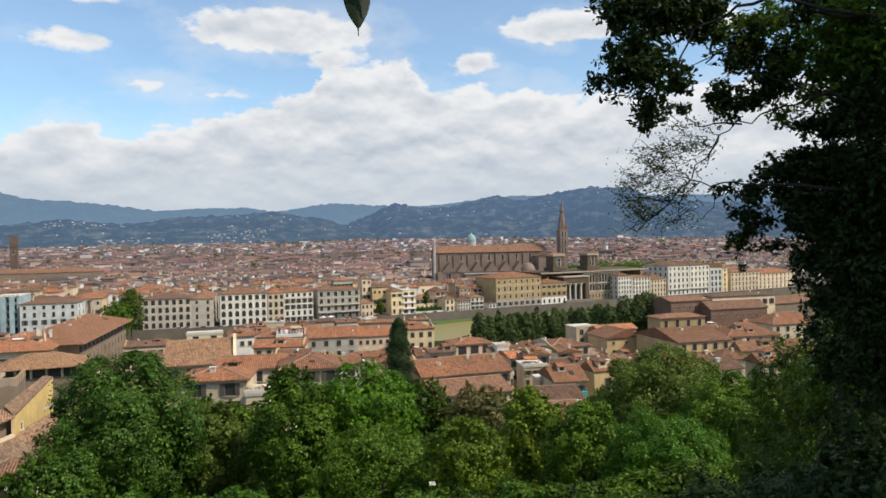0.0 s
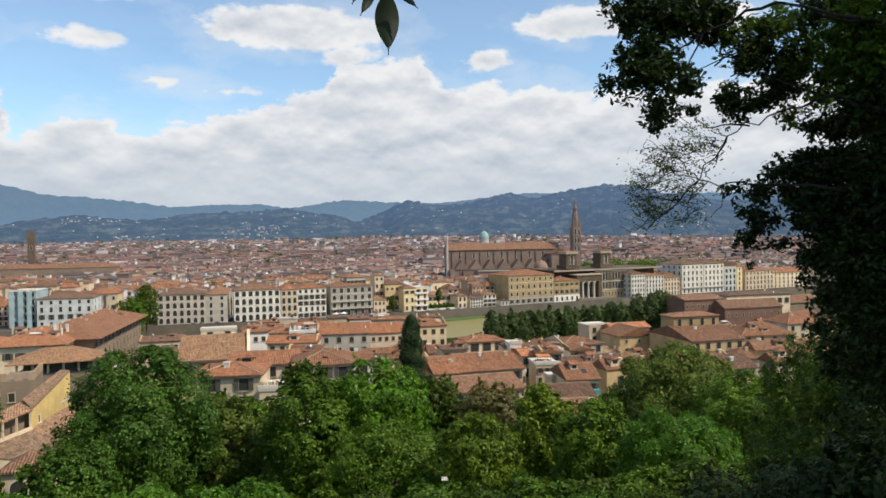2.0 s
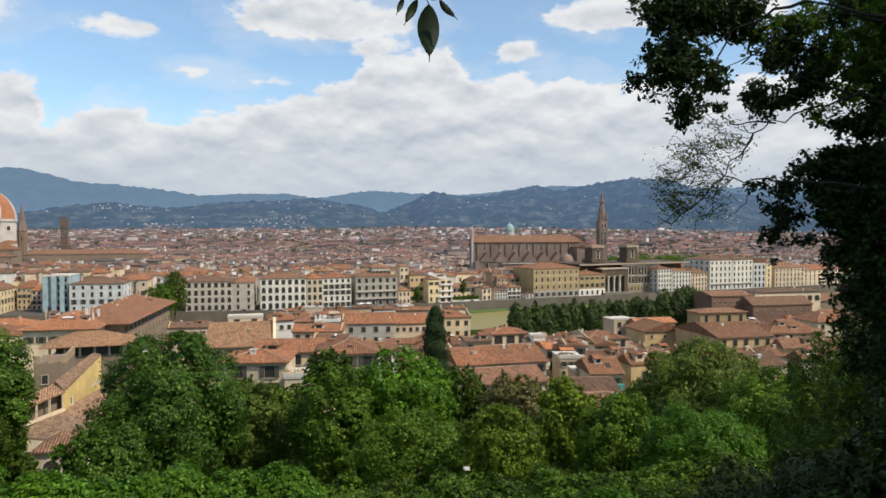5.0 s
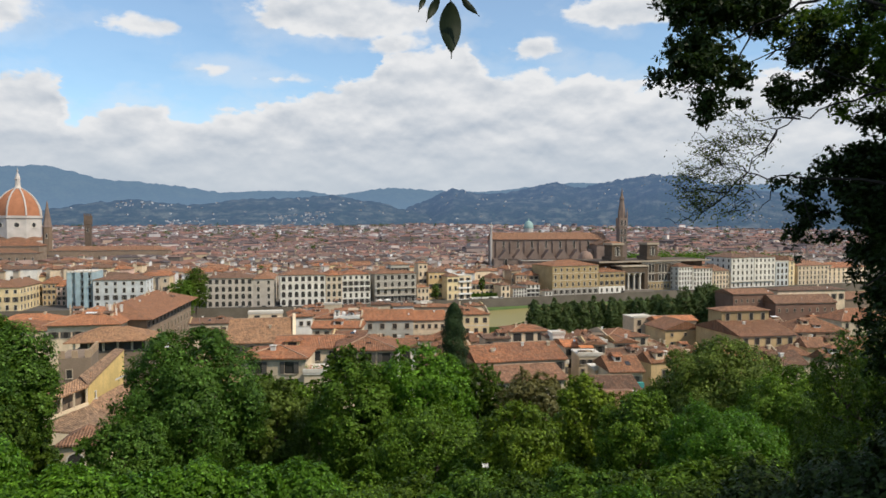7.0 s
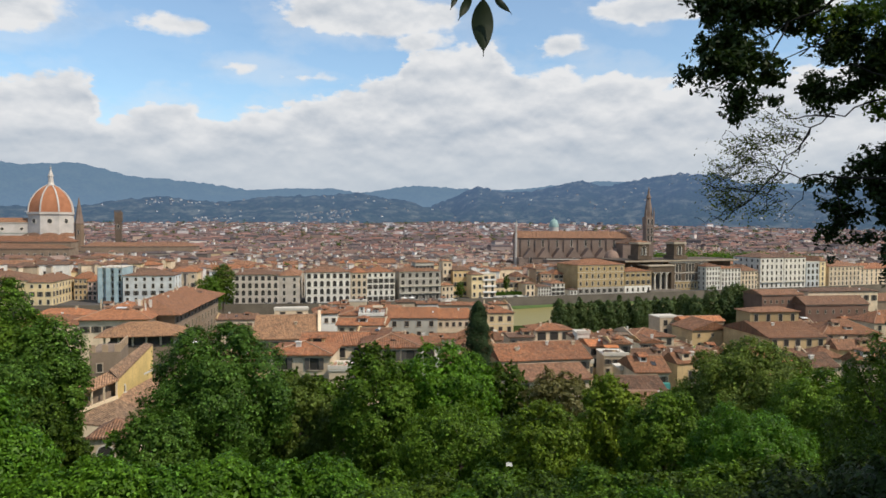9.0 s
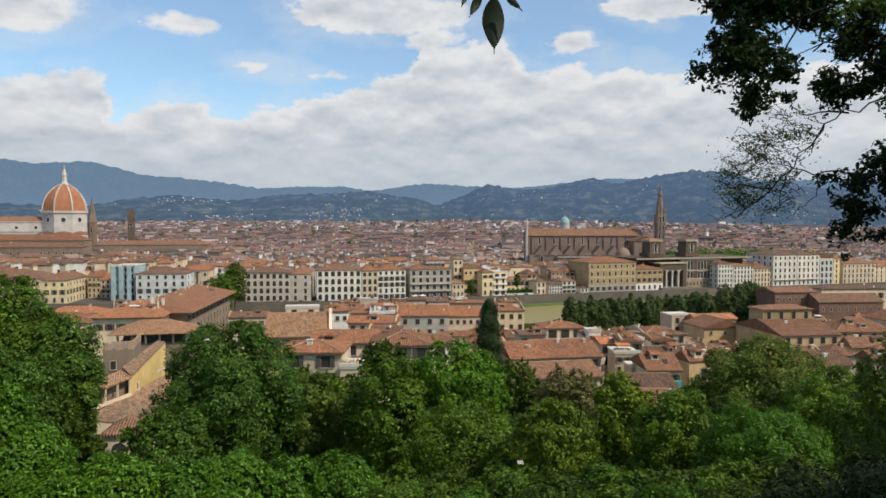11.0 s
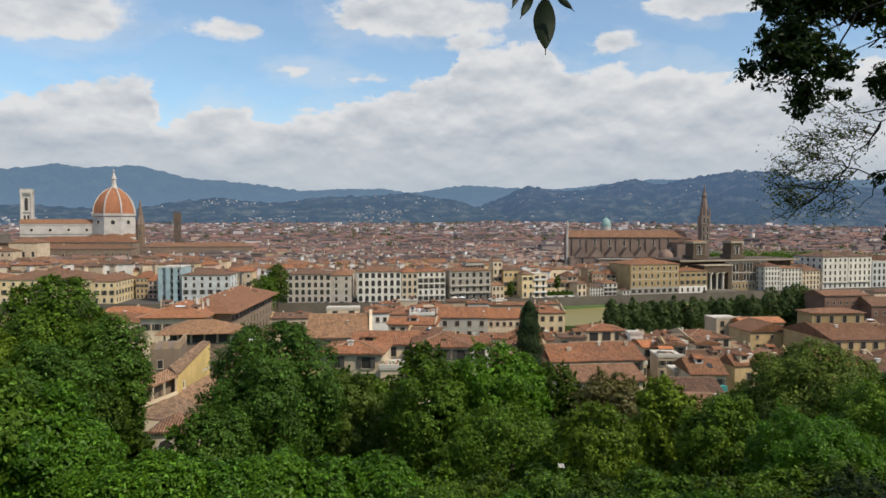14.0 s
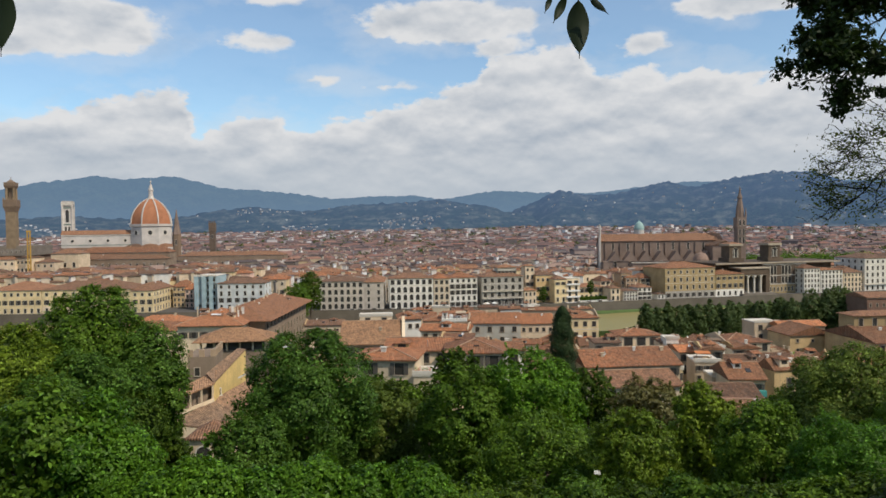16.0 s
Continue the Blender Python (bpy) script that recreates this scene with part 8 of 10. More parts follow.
for i in range(6):
    part("pillar", box(bmesh.new(), -8.8 + i * 3.4, -8.3 + i * 3.4, -4, -3.5, 7.4, 10.1), MATS["plaster_cream"], pav)
    part("pillar", box(bmesh.new(), 8.4, 8.9, -4 + i * 2.0, -3.6 + i * 2.0, 7.4, 10.1), MATS["plaster_cream"], pav)
bt = thing("battlemented_tower", -51.71, 150, 14, 10, "low battlemented tower of brown plaster with pale merlons", "tower")
part("wall", box(bmesh.new(), -2.9, 2.9, 0, 11, -6, 11.32), MATS["plaster_umber"], bt)
for i in range(3):
    part("merlon", box(bmesh.new(), -2.9 + i * 2.35, -1.8 + i * 2.35, 0, 0.5, 11.32, 12.82), MATS["plaster_earthy"], bt)
for i in range(5):
    part("merlon", box(bmesh.new(), 2.4, 2.9, 1.6 + i * 2.1, 2.8 + i * 2.1, 11.32, 12.82), MATS["plaster_earthy"], bt)
put_window(bt, -1.0, -0.01, 7.32, 0, 1.0, 1.7, dull=True)


def slab(bm, p, q, r, s, t=0.25):
    """A sloping slab through four corners, t thick."""
    top = [bm.verts.new(v) for v in (p, q, r, s)]
    low = [bm.verts.new((v[0], v[1], v[2] - t)) for v in (p, q, r, s)]
    bm.faces.new(top)
    bm.faces.new(low[::-1])
    for i in range(4):
        j = (i + 1) % 4
        bm.faces.new((low[i], low[j], top[j], top[i]))
    uv_slope(bm)
    return bm


def upright(bm, a, b, c, d, t=0.3):
    """A wall through four corners, low edge first, t thick towards the back."""
    u = Vector((b[0] - a[0], b[1] - a[1], 0)).normalized()
    n = Vector((-u.y, u.x, 0)) * t
    front = [bm.verts.new(v) for v in (a, b, c, d)]
    back = [bm.verts.new(Vector(v) + n) for v in (a, b, c, d)]
    bm.faces.new(front)
    bm.faces.new(back[::-1])
    for i in range(4):
        j = (i + 1) % 4
        bm.faces.new((front[j], front[i], back[i], back[j]))
    return bm


walkway = thing("covered_walk", 0, 0, 0, 0, "yellow villa with a tiled covered walk climbing the slope", "villa")
part("upper_roof", slab(bmesh.new(), (-36.75, 112.00, 28.01), (-36.73, 130.00, 30.25), (-38.42, 131.00, 30.30), (-38.69, 114.00, 29.03)), TILES["SUNNY"], walkway)
part("lower_roof", slab(bmesh.new(), (-41.82, 104.00, 26.53), (-36.66, 112.00, 27.92), (-37.83, 117.00, 29.05), (-42.10, 108.00, 27.41)), TILES["SUNNY"], walkway)
part("yellow_wall", upright(bmesh.new(), (-36.77, 112.00, 24.92), (-36.80, 130.00, 21.83), (-36.74, 130.00, 29.94), (-36.75, 112.00, 27.74), 0.3), m_wall, walkway)
part("back_wall", upright(bmesh.new(), (-42.33, 106.00, 23.79), (-37.27, 113.50, 24.82), (-37.24, 113.50, 27.51), (-42.14, 106.00, 26.21), 0.2), MATS["plaster_umber"], walkway)
part("parapet", upright(bmesh.new(), (-41.73, 104.50, 23.94), (-36.77, 112.00, 24.92), (-36.77, 112.00, 25.45), (-41.73, 104.50, 24.44), 0.25), MATS["plaster_cream"], walkway)
part("post", upright(bmesh.new(), (-41.45, 104.60, 24.32), (-41.21, 104.60, 24.40), (-41.19, 104.60, 26.62), (-41.43, 104.60, 26.54), 0.2), MATS["plaster_cream"], walkway)
part("post", upright(bmesh.new(), (-40.46, 106.40, 24.49), (-40.22, 106.40, 24.57), (-40.20, 106.40, 26.83), (-40.44, 106.40, 26.75), 0.2), MATS["plaster_cream"], walkway)
part("post", upright(bmesh.new(), (-39.42, 108.20, 24.67), (-39.17, 108.20, 24.75), (-39.14, 108.20, 27.05), (-39.39, 108.20, 26.97), 0.2), MATS["plaster_cream"], walkway)
part("post", upright(bmesh.new(), (-38.31, 110.00, 24.88), (-38.05, 110.00, 24.96), (-38.03, 110.00, 27.30), (-38.28, 110.00, 27.22), 0.2), MATS["plaster_cream"], walkway)
part("post", upright(bmesh.new(), (-37.13, 111.80, 25.11), (-36.88, 111.80, 25.20), (-36.86, 111.80, 27.58), (-37.11, 111.80, 27.49), 0.2), MATS["plaster_cream"], walkway)
part("terrace_roof", slab(bmesh.new(), (-40.95, 104.20, 23.69), (-34.91, 104.60, 22.74), (-31.77, 112.00, 22.05), (-37.16, 112.20, 25.15)), TILES["SUNNY"], walkway)
part("terrace_roof", slab(bmesh.new(), (-37.16, 112.20, 25.14), (-31.77, 112.00, 22.05), (-29.16, 125.80, 22.72), (-34.55, 126.00, 25.82)), TILES["SUNNY"], walkway)
part("terrace_wall", upright(bmesh.new(), (-40.95, 104.20, 16.00), (-34.91, 104.60, 16.00), (-34.91, 104.60, 22.44), (-40.95, 104.20, 23.39), 0.3), MATS["plaster_buff"], walkway)
part("side_wall", upright(bmesh.new(), (-34.91, 104.60, 16.00), (-31.77, 112.00, 14.00), (-31.77, 112.00, 21.75), (-34.91, 104.60, 22.44), 0.3), MATS["plaster_buff"], walkway)
part("band", upright(bmesh.new(), (-36.95, 119.00, 26.11), (-36.63, 129.50, 25.53), (-36.63, 129.50, 25.84), (-36.95, 119.00, 26.39), 0.15), TRIM, walkway)
put_window(walkway, -36.87, 114.60, 25.36, 60, 0.6, 1.0)
chapel = thing("chapel", -28.79, 85, 20.99, 0, "small plastered chapel with an arched doorway", "chapel")
part("wall", box(bmesh.new(), -2.34, 2.34, 0, 5, -4, 6), MATS["plaster_pale"], chapel)
part("roof", roof_bm(-2.34, 2.34, 0, 5, 6.1, 1.5, "hip", 0.4), TILES["BROWN"], chapel)
put_window(chapel, -0.6, -0.01, 2.4, 0, 1.8, 2.6, True)


# ---- trees ----
tree("broadleaf_tree", -9.57, 49.08, 39.39, 4.85, 5.95, LEAF_DOME, 31, "round dense dark-green tree on the garden slope", 300, 270, 0.17, clump=0.19, flat_bottom=0.95)
tree("broadleaf_tree", -4.71, 52.79, 36.67, 3.38, 4.22, LEAF_GREY, 38, "grey-green tree beside the round tree", 190, 118, 0.23, clump=0.19, flat_bottom=0.95)
tree("broadleaf_tree", -12.03, 42.32, 38.84, 2.45, 2.41, LEAF_DOME, 45, "low spreading tree in front of the villa", 190, 118, 0.19, clump=0.19, flat_bottom=0.95)
tree("broadleaf_tree", 0.95, 62.00, 39.19, 2.17, 2.35, LEAF_DARK, 52, "dark evergreen tree top among the broadleaf trees", 190, 118, 0.27, clump=0.19, flat_bottom=0.95)
tree("broadleaf_tree", 1.07, 47.99, 38.38, 3.25, 4.78, LEAF_MID, 59, "tall green tree with dense foliage", 220, 118, 0.21, clump=0.19, flat_bottom=0.95)
tree("broadleaf_tree", 5.92, 49.65, 39.40, 3.79, 4.08, LEAF_VIVID, 66, "bright green tree in full leaf", 220, 118, 0.22, clump=0.19, flat_bottom=0.95)
tree("broadleaf_tree", 5.39, 39.64, 38.61, 3.82, 2.99, LEAF_MID, 73, "broad green tree lower on the slope", 220, 118, 0.18, clump=0.19, flat_bottom=0.95)
tree("broadleaf_tree", 12.45, 61.76, 37.13, 2.41, 2.51, LEAF_DARK, 80, "dark ivy-green tree behind the bright tree", 190, 118, 0.28, clump=0.19, flat_bottom=0.95)
tree("broadleaf_tree", 8.92, 33.84, 40.99, 2.18, 2.16, LEAF_YELLOW, 87, "yellow-green tree in fresh leaf", 200, 118, 0.15, clump=0.19, flat_bottom=0.95)
tree("broadleaf_tree", 16.60, 57.66, 36.26, 3.35, 3.29, LEAF_OLIVE, 94, "brownish olive tree with thin foliage", 190, 300, 0.26, clump=0.19, flat_bottom=0.95)
tree("broadleaf_tree", 15.03, 41.35, 39.51, 2.17, 3.51, LEAF_YELLOW, 101, "slender yellow-green tree on the slope", 190, 118, 0.19, clump=0.19, flat_bottom=0.95)
tree("broadleaf_tree", 15.56, 34.67, 39.91, 2.57, 3.60, LEAF_MID, 108, "green tree with pale new shoots", 200, 118, 0.17, clump=0.19, flat_bottom=0.95)
tree("broadleaf_tree", 23.09, 39.78, 40.45, 4.40, 4.95, LEAF_GREY, 115, "large rounded green tree on the slope", 230, 120, 0.2, clump=0.19, flat_bottom=0.95)
tree("broadleaf_tree", 17.20, 29.33, 41.43, 2.84, 2.54, LEAF_VIVID, 122, "bright bushy tree below the large tree", 200, 118, 0.15, clump=0.19, flat_bottom=0.95)
tree("broadleaf_tree", 22.93, 32.78, 40.65, 3.19, 4.38, LEAF_MID, 129, "green tree beyond the oak branches", 200, 118, 0.18, clump=0.19, flat_bottom=0.95)
tree("broadleaf_tree", -24.14, 48.30, 43.59, 3.70, 5.38, LEAF_MID, 136, "large green tree with rounded pads of foliage by the villa", 130, 540, 0.17, clump=0.27, flat_bottom=0.95)
tree("broadleaf_tree", -20.15, 47.94, 41.50, 2.65, 4.77, LEAF_DOME, 143, "tall green tree with rounded pads of foliage", 100, 540, 0.17, clump=0.3, flat_bottom=0.95)
tree("broadleaf_tree", -22.09, 42.62, 41.13, 4.21, 3.82, LEAF_DOME, 150, "green tree on the lower slope", 190, 118, 0.21, clump=0.19, flat_bottom=0.95)
tree("broadleaf_tree", -26.48, 42.41, 42.30, 3.59, 4.48, LEAF_YELLOW, 157, "yellowish green tree at the garden edge", 190, 118, 0.22, clump=0.19, flat_bottom=0.95)
tree("broadleaf_tree", -18.80, 41.98, 40.23, 2.20, 2.29, LEAF_DARK, 164, "shaded dark shrub tree under the tall tree", 190, 300, 0.2, clump=0.19, flat_bottom=0.95)
tree("broadleaf_tree", -4.41, 71.86, 33.70, 2.41, 2.87, LEAF_MID, 171, "green tree filling the slope below the houses", 110, 150, 0.32, clump=0.19, flat_bottom=0.95)
tree("broadleaf_tree", -8.22, 75.55, 33.03, 3.03, 3.41, LEAF_MID, 178, "green tree filling the slope below the houses", 110, 150, 0.33, clump=0.19, flat_bottom=0.95)
tree("broadleaf_tree", -1.90, 73.98, 33.13, 2.36, 2.95, LEAF_DARK, 185, "green tree filling the slope below the houses", 110, 150, 0.33, clump=0.19, flat_bottom=0.95)
tree("broadleaf_tree", 5.18, 77.83, 33.01, 3.11, 3.11, LEAF_DOME, 192, "green tree filling the slope below the houses", 110, 150, 0.34, clump=0.19, flat_bottom=0.95)
tree("broadleaf_tree", 15.80, 64.08, 33.58, 3.16, 2.63, LEAF_MID, 199, "green tree filling the slope below the houses", 110, 150, 0.29, clump=0.19, flat_bottom=0.95)
tree("broadleaf_tree", 23.31, 57.45, 34.80, 2.47, 2.78, LEAF_OLIVE, 206, "green tree filling the slope below the houses", 110, 150, 0.27, clump=0.19, flat_bottom=0.95)
tree("broadleaf_tree", 28.19, 57.46, 35.12, 2.55, 3.19, LEAF_MID, 213, "green tree filling the slope below the houses", 110, 150, 0.28, clump=0.19, flat_bottom=0.95)
tree("shrub", -8.66, 16.91, 46.38, 1.51, 1.67, LEAF_VIVID, 220, "bright green shrub close to the path", 80, 420, 0.11, clump=0.36, flat_bottom=0.95, shoots=3.5)
tree("shrub", -9.65, 16.37, 46.84, 1.36, 1.67, LEAF_MID, 227, "green shrub close to the path", 80, 118, 0.14, clump=0.36, flat_bottom=0.95, shoots=3.5)
tree("shrub", -6.67, 15.64, 45.68, 1.02, 1.12, LEAF_VIVID, 234, "bright leafy garden shrub", 80, 250, 0.1, clump=0.36, flat_bottom=0.95, shoots=3.5)
tree("shrub", -5.62, 16.04, 45.75, 1.02, 1.12, LEAF_VIVID, 241, "bright leafy garden shrub", 80, 250, 0.1, clump=0.36, flat_bottom=0.95, shoots=3.5)
tree("shrub", -4.48, 16.40, 45.39, 1.02, 1.12, LEAF_VIVID, 248, "bright leafy garden shrub", 80, 250, 0.1, clump=0.36, flat_bottom=0.95, shoots=3.5)
tree("shrub", -3.26, 16.68, 45.58, 1.02, 1.12, LEAF_VIVID, 255, "bright leafy garden shrub", 80, 250, 0.1, clump=0.36, flat_bottom=0.95, shoots=3.5)
tree("shrub", -2.04, 16.88, 45.27, 1.02, 1.12, LEAF_VIVID, 262, "bright leafy garden shrub", 80, 250, 0.1, clump=0.36, flat_bottom=0.95, shoots=3.5)
tree("shrub", -0.77, 16.98, 45.27, 1.02, 1.12, LEAF_VIVID, 269, "bright leafy garden shrub", 80, 250, 0.1, clump=0.36, flat_bottom=0.95, shoots=3.5)
tree("shrub", 0.64, 23.99, 41.97, 1.53, 1.58, LEAF_MID, 276, "green garden shrub below the trees", 80, 130, 0.15, clump=0.36, flat_bottom=0.95, shoots=3.5)
tree("shrub", 2.58, 23.86, 41.78, 1.53, 1.58, LEAF_DARK, 283, "green garden shrub below the trees", 80, 130, 0.15, clump=0.36, flat_bottom=0.95, shoots=3.5)
tree("shrub", 4.48, 23.58, 42.15, 1.53, 1.58, LEAF_MID, 290, "green garden shrub below the trees", 80, 130, 0.15, clump=0.36, flat_bottom=0.95, shoots=3.5)
tree("shrub", 6.33, 23.15, 41.89, 1.53, 1.58, LEAF_DARK, 297, "green garden shrub below the trees", 80, 130, 0.15, clump=0.36, flat_bottom=0.95, shoots=3.5)
tree("shrub", 8.07, 22.60, 42.46, 1.53, 1.58, LEAF_MID, 304, "green garden shrub below the trees", 80, 130, 0.15, clump=0.36, flat_bottom=0.95, shoots=3.5)
tree("shrub", 9.71, 21.95, 42.32, 1.53, 1.58, LEAF_DARK, 311, "green garden shrub below the trees", 80, 130, 0.15, clump=0.36, flat_bottom=0.95, shoots=3.5)
tree("shrub", 11.20, 21.23, 42.86, 1.53, 1.58, LEAF_MID, 318, "green garden shrub below the trees", 80, 130, 0.15, clump=0.36, flat_bottom=0.95, shoots=3.5)
tree("shrub", 12.57, 20.45, 43.23, 1.53, 1.58, LEAF_DARK, 325, "green garden shrub below the trees", 80, 130, 0.15, clump=0.36, flat_bottom=0.95, shoots=3.5)
tree("shrub", 13.68, 19.72, 43.34, 1.53, 1.58, LEAF_MID, 332, "green garden shrub below the trees", 80, 130, 0.15, clump=0.36, flat_bottom=0.95, shoots=3.5)
tree("shrub", 0.39, 14.50, 45.56, 1.00, 0.90, LEAF_MID, 700, "low leafy shrub at the foot of the path", 80, 210, 0.085, clump=0.36, flat_bottom=0.95, shoots=3.5)
tree("shrub", 1.80, 14.50, 45.44, 1.00, 0.90, LEAF_VIVID, 707, "low leafy shrub at the foot of the path", 80, 210, 0.085, clump=0.36, flat_bottom=0.95, shoots=3.5)
tree("shrub", 3.25, 14.50, 45.44, 1.00, 0.90, LEAF_DARK, 714, "low leafy shrub at the foot of the path", 80, 210, 0.085, clump=0.36, flat_bottom=0.95, shoots=3.5)
tree("shrub", 4.74, 14.50, 45.31, 1.00, 0.90, LEAF_MID, 721, "low leafy shrub at the foot of the path", 80, 210, 0.085, clump=0.36, flat_bottom=0.95, shoots=3.5)
tree("shrub", 6.27, 14.50, 45.33, 1.00, 0.90, LEAF_VIVID, 728, "low leafy shrub at the foot of the path", 80, 210, 0.085, clump=0.36, flat_bottom=0.95, shoots=3.5)
tree("shrub", 7.85, 14.50, 45.30, 1.00, 0.90, LEAF_DARK, 735, "low leafy shrub at the foot of the path", 80, 210, 0.085, clump=0.36, flat_bottom=0.95, shoots=3.5)
tree("shrub", 9.21, 14.50, 45.18, 1.00, 0.90, LEAF_MID, 742, "low leafy shrub at the foot of the path", 80, 210, 0.085, clump=0.36, flat_bottom=0.95, shoots=3.5)
tree("shrub", -22.72, 57.69, 33.49, 1.68, 2.17, LEAF_DARK, 339, "dark shrub beside the chapel", 80, 60, 0.3, clump=0.36, flat_bottom=0.95, shoots=3.5)
tree("shrub", -22.77, 55.51, 35.47, 1.91, 2.63, LEAF_DARK, 346, "dark shrub beside the chapel", 80, 60, 0.3, clump=0.36, flat_bottom=0.95, shoots=3.5)
tree("shrub", 9.40, 11.69, 48.85, 0.90, 1.25, LEAF_DARK, 353, "dark green thicket under the oak", 45, 230, 0.062, clump=0.36, flat_bottom=0.95, shoots=3.5)
tree("shrub", 8.63, 9.72, 49.68, 0.83, 1.25, LEAF_DARK, 360, "dark green thicket under the oak", 45, 230, 0.062, clump=0.36, flat_bottom=0.95, shoots=3.5)
tree("shrub", 9.79, 12.65, 47.34, 0.89, 1.19, LEAF_DARK, 367, "dark green thicket under the oak", 45, 230, 0.062, clump=0.36, flat_bottom=0.95, shoots=3.5)
tree("shrub", 8.47, 9.87, 47.92, 1.14, 1.25, LEAF_DARK, 374, "dark green thicket under the oak", 45, 230, 0.062, clump=0.36, flat_bottom=0.95, shoots=3.5)
# thicket in oak leaf tones: the tree's shade over it is put into the colour
tree("shrub", 8.33, 8.63, 48.98, 0.96, 1.47, LEAF_OAK, 381, "dark shaded thicket under the oak", 45, 230, 0.062, clump=0.36, flat_bottom=0.95, shoots=3.5)
tree("shrub", 7.47, 9.39, 47.76, 0.86, 0.74, LEAF_DARK, 388, "dark green thicket under the oak", 45, 230, 0.062, clump=0.36, flat_bottom=0.95, shoots=3.5)
tree("shrub", 4.63, 5.25, 49.37, 0.78, 0.67, LEAF_OAK, 395, "dark shaded thicket under the oak", 45, 230, 0.062, clump=0.36, flat_bottom=0.95, shoots=3.5)
tree("shrub", 4.98, 4.92, 49.61, 0.78, 0.86, LEAF_OAK, 402, "dark shaded thicket under the oak", 45, 230, 0.062, clump=0.36, flat_bottom=0.95, shoots=3.5)
tree("shrub", 5.42, 7.18, 48.52, 0.72, 0.55, LEAF_OAK, 409, "dark shaded thicket under the oak", 45, 230, 0.062, clump=0.36, flat_bottom=0.95, shoots=3.5)
tree("shrub", 5.03, 7.47, 48.61, 0.79, 0.47, LEAF_OAK, 416, "dark shaded thicket under the oak", 45, 230, 0.062, clump=0.36, flat_bottom=0.95, shoots=3.5)
tree("shrub", 4.98, 6.26, 49.12, 0.76, 0.49, LEAF_OAK, 423, "dark shaded thicket under the oak", 45, 230, 0.062, clump=0.36, flat_bottom=0.95, shoots=3.5)
tree("shrub", 5.06, 5.54, 49.39, 0.72, 0.53, LEAF_OAK, 430, "dark shaded thicket under the oak", 45, 230, 0.062, clump=0.36, flat_bottom=0.95, shoots=3.5)
tree("broadleaf_tree", -87.5, 423.45, 9.5, 9.6, 12.4, LEAF_MID, 437, "bright green garden tree by the river road", 60, 150, 0.9, clump=0.36, flat_bottom=0.95)
tree("broadleaf_tree", -80.93, 430.46, 14.86, 7.68, 14.83, LEAF_DARK, 444, "tall dark tree by the river road", 60, 150, 0.9, clump=0.36, flat_bottom=0.95)
tree("broadleaf_tree", 64.62, 461.50, 8.01, 3.34, 6.50, LEAF_DARK, 451, "small garden tree before the ochre palazzo", 24, 60, 0.9, clump=0.36, flat_bottom=0.95)
tree("broadleaf_tree", 95.50, 460.20, 12.73, 2.25, 5.62, LEAF_DARK, 458, "palm-like tree on the terrace", 16, 60, 0.9, clump=0.36, flat_bottom=0.95)
tree("plane_tree", 97.82, 341.88, 6.20, 4.47, 10.05, LEAF_PLANE, 465, "dark green plane tree in the riverside row", 70, 120, 0.75, clump=0.27, flat_bottom=0.95, cone=0.42)
tree("plane_tree", 103.86, 344.06, 2.85, 5.39, 11.01, LEAF_PLANE, 472, "dark green plane tree in the riverside row", 70, 120, 0.75, clump=0.27, flat_bottom=0.95, cone=0.42)
tree("plane_tree", 109.36, 344.80, 5.93, 4.48, 9.75, LEAF_PLANE, 479, "dark green plane tree in the riverside row", 70, 120, 0.75, clump=0.27, flat_bottom=0.95, cone=0.42)
tree("plane_tree", 115.43, 345.15, 3.08, 5.51, 11.16, LEAF_PLANE, 486, "dark green plane tree in the riverside row", 70, 120, 0.75, clump=0.27, flat_bottom=0.95, cone=0.42)
tree("plane_tree", 121.45, 352.17, 2.91, 5.72, 11.26, LEAF_PLANE, 493, "dark green plane tree in the riverside row", 70, 120, 0.75, clump=0.27, flat_bottom=0.95, cone=0.42)
tree("plane_tree", 124.23, 347.03, 3.89, 5.15, 11.01, LEAF_PLANE, 500, "dark green plane tree in the riverside row", 70, 120, 0.75, clump=0.27, flat_bottom=0.95, cone=0.42)
tree("plane_tree", 131.49, 350.47, 4.41, 5.77, 11.76, LEAF_PLANE, 507, "dark green plane tree in the riverside row", 70, 120, 0.75, clump=0.27, flat_bottom=0.95, cone=0.42)
tree("plane_tree", 137.49, 353.65, 2.45, 5.87, 11.11, LEAF_PLANE, 514, "dark green plane tree in the riverside row", 70, 120, 0.75, clump=0.27, flat_bottom=0.95, cone=0.42)
tree("plane_tree", 140.95, 348.20, 4.65, 5.14, 11.06, LEAF_PLANE, 521, "dark green plane tree in the riverside row", 70, 120, 0.75, clump=0.27, flat_bottom=0.95, cone=0.42)
tree("plane_tree", 147.46, 352.65, 4.15, 4.64, 10.01, LEAF_PLANE, 528, "dark green plane tree in the riverside row", 70, 120, 0.75, clump=0.27, flat_bottom=0.95, cone=0.42)
tree("plane_tree", 154.09, 356.06, 3.66, 5.17, 11.13, LEAF_PLANE, 535, "dark green plane tree in the riverside row", 70, 120, 0.75, clump=0.27, flat_bottom=0.95, cone=0.42)
tree("plane_tree", 156.64, 350.48, 5.42, 5.56, 10.41, LEAF_PLANE, 542, "dark green plane tree in the riverside row", 70, 120, 0.75, clump=0.27, flat_bottom=0.95, cone=0.42)
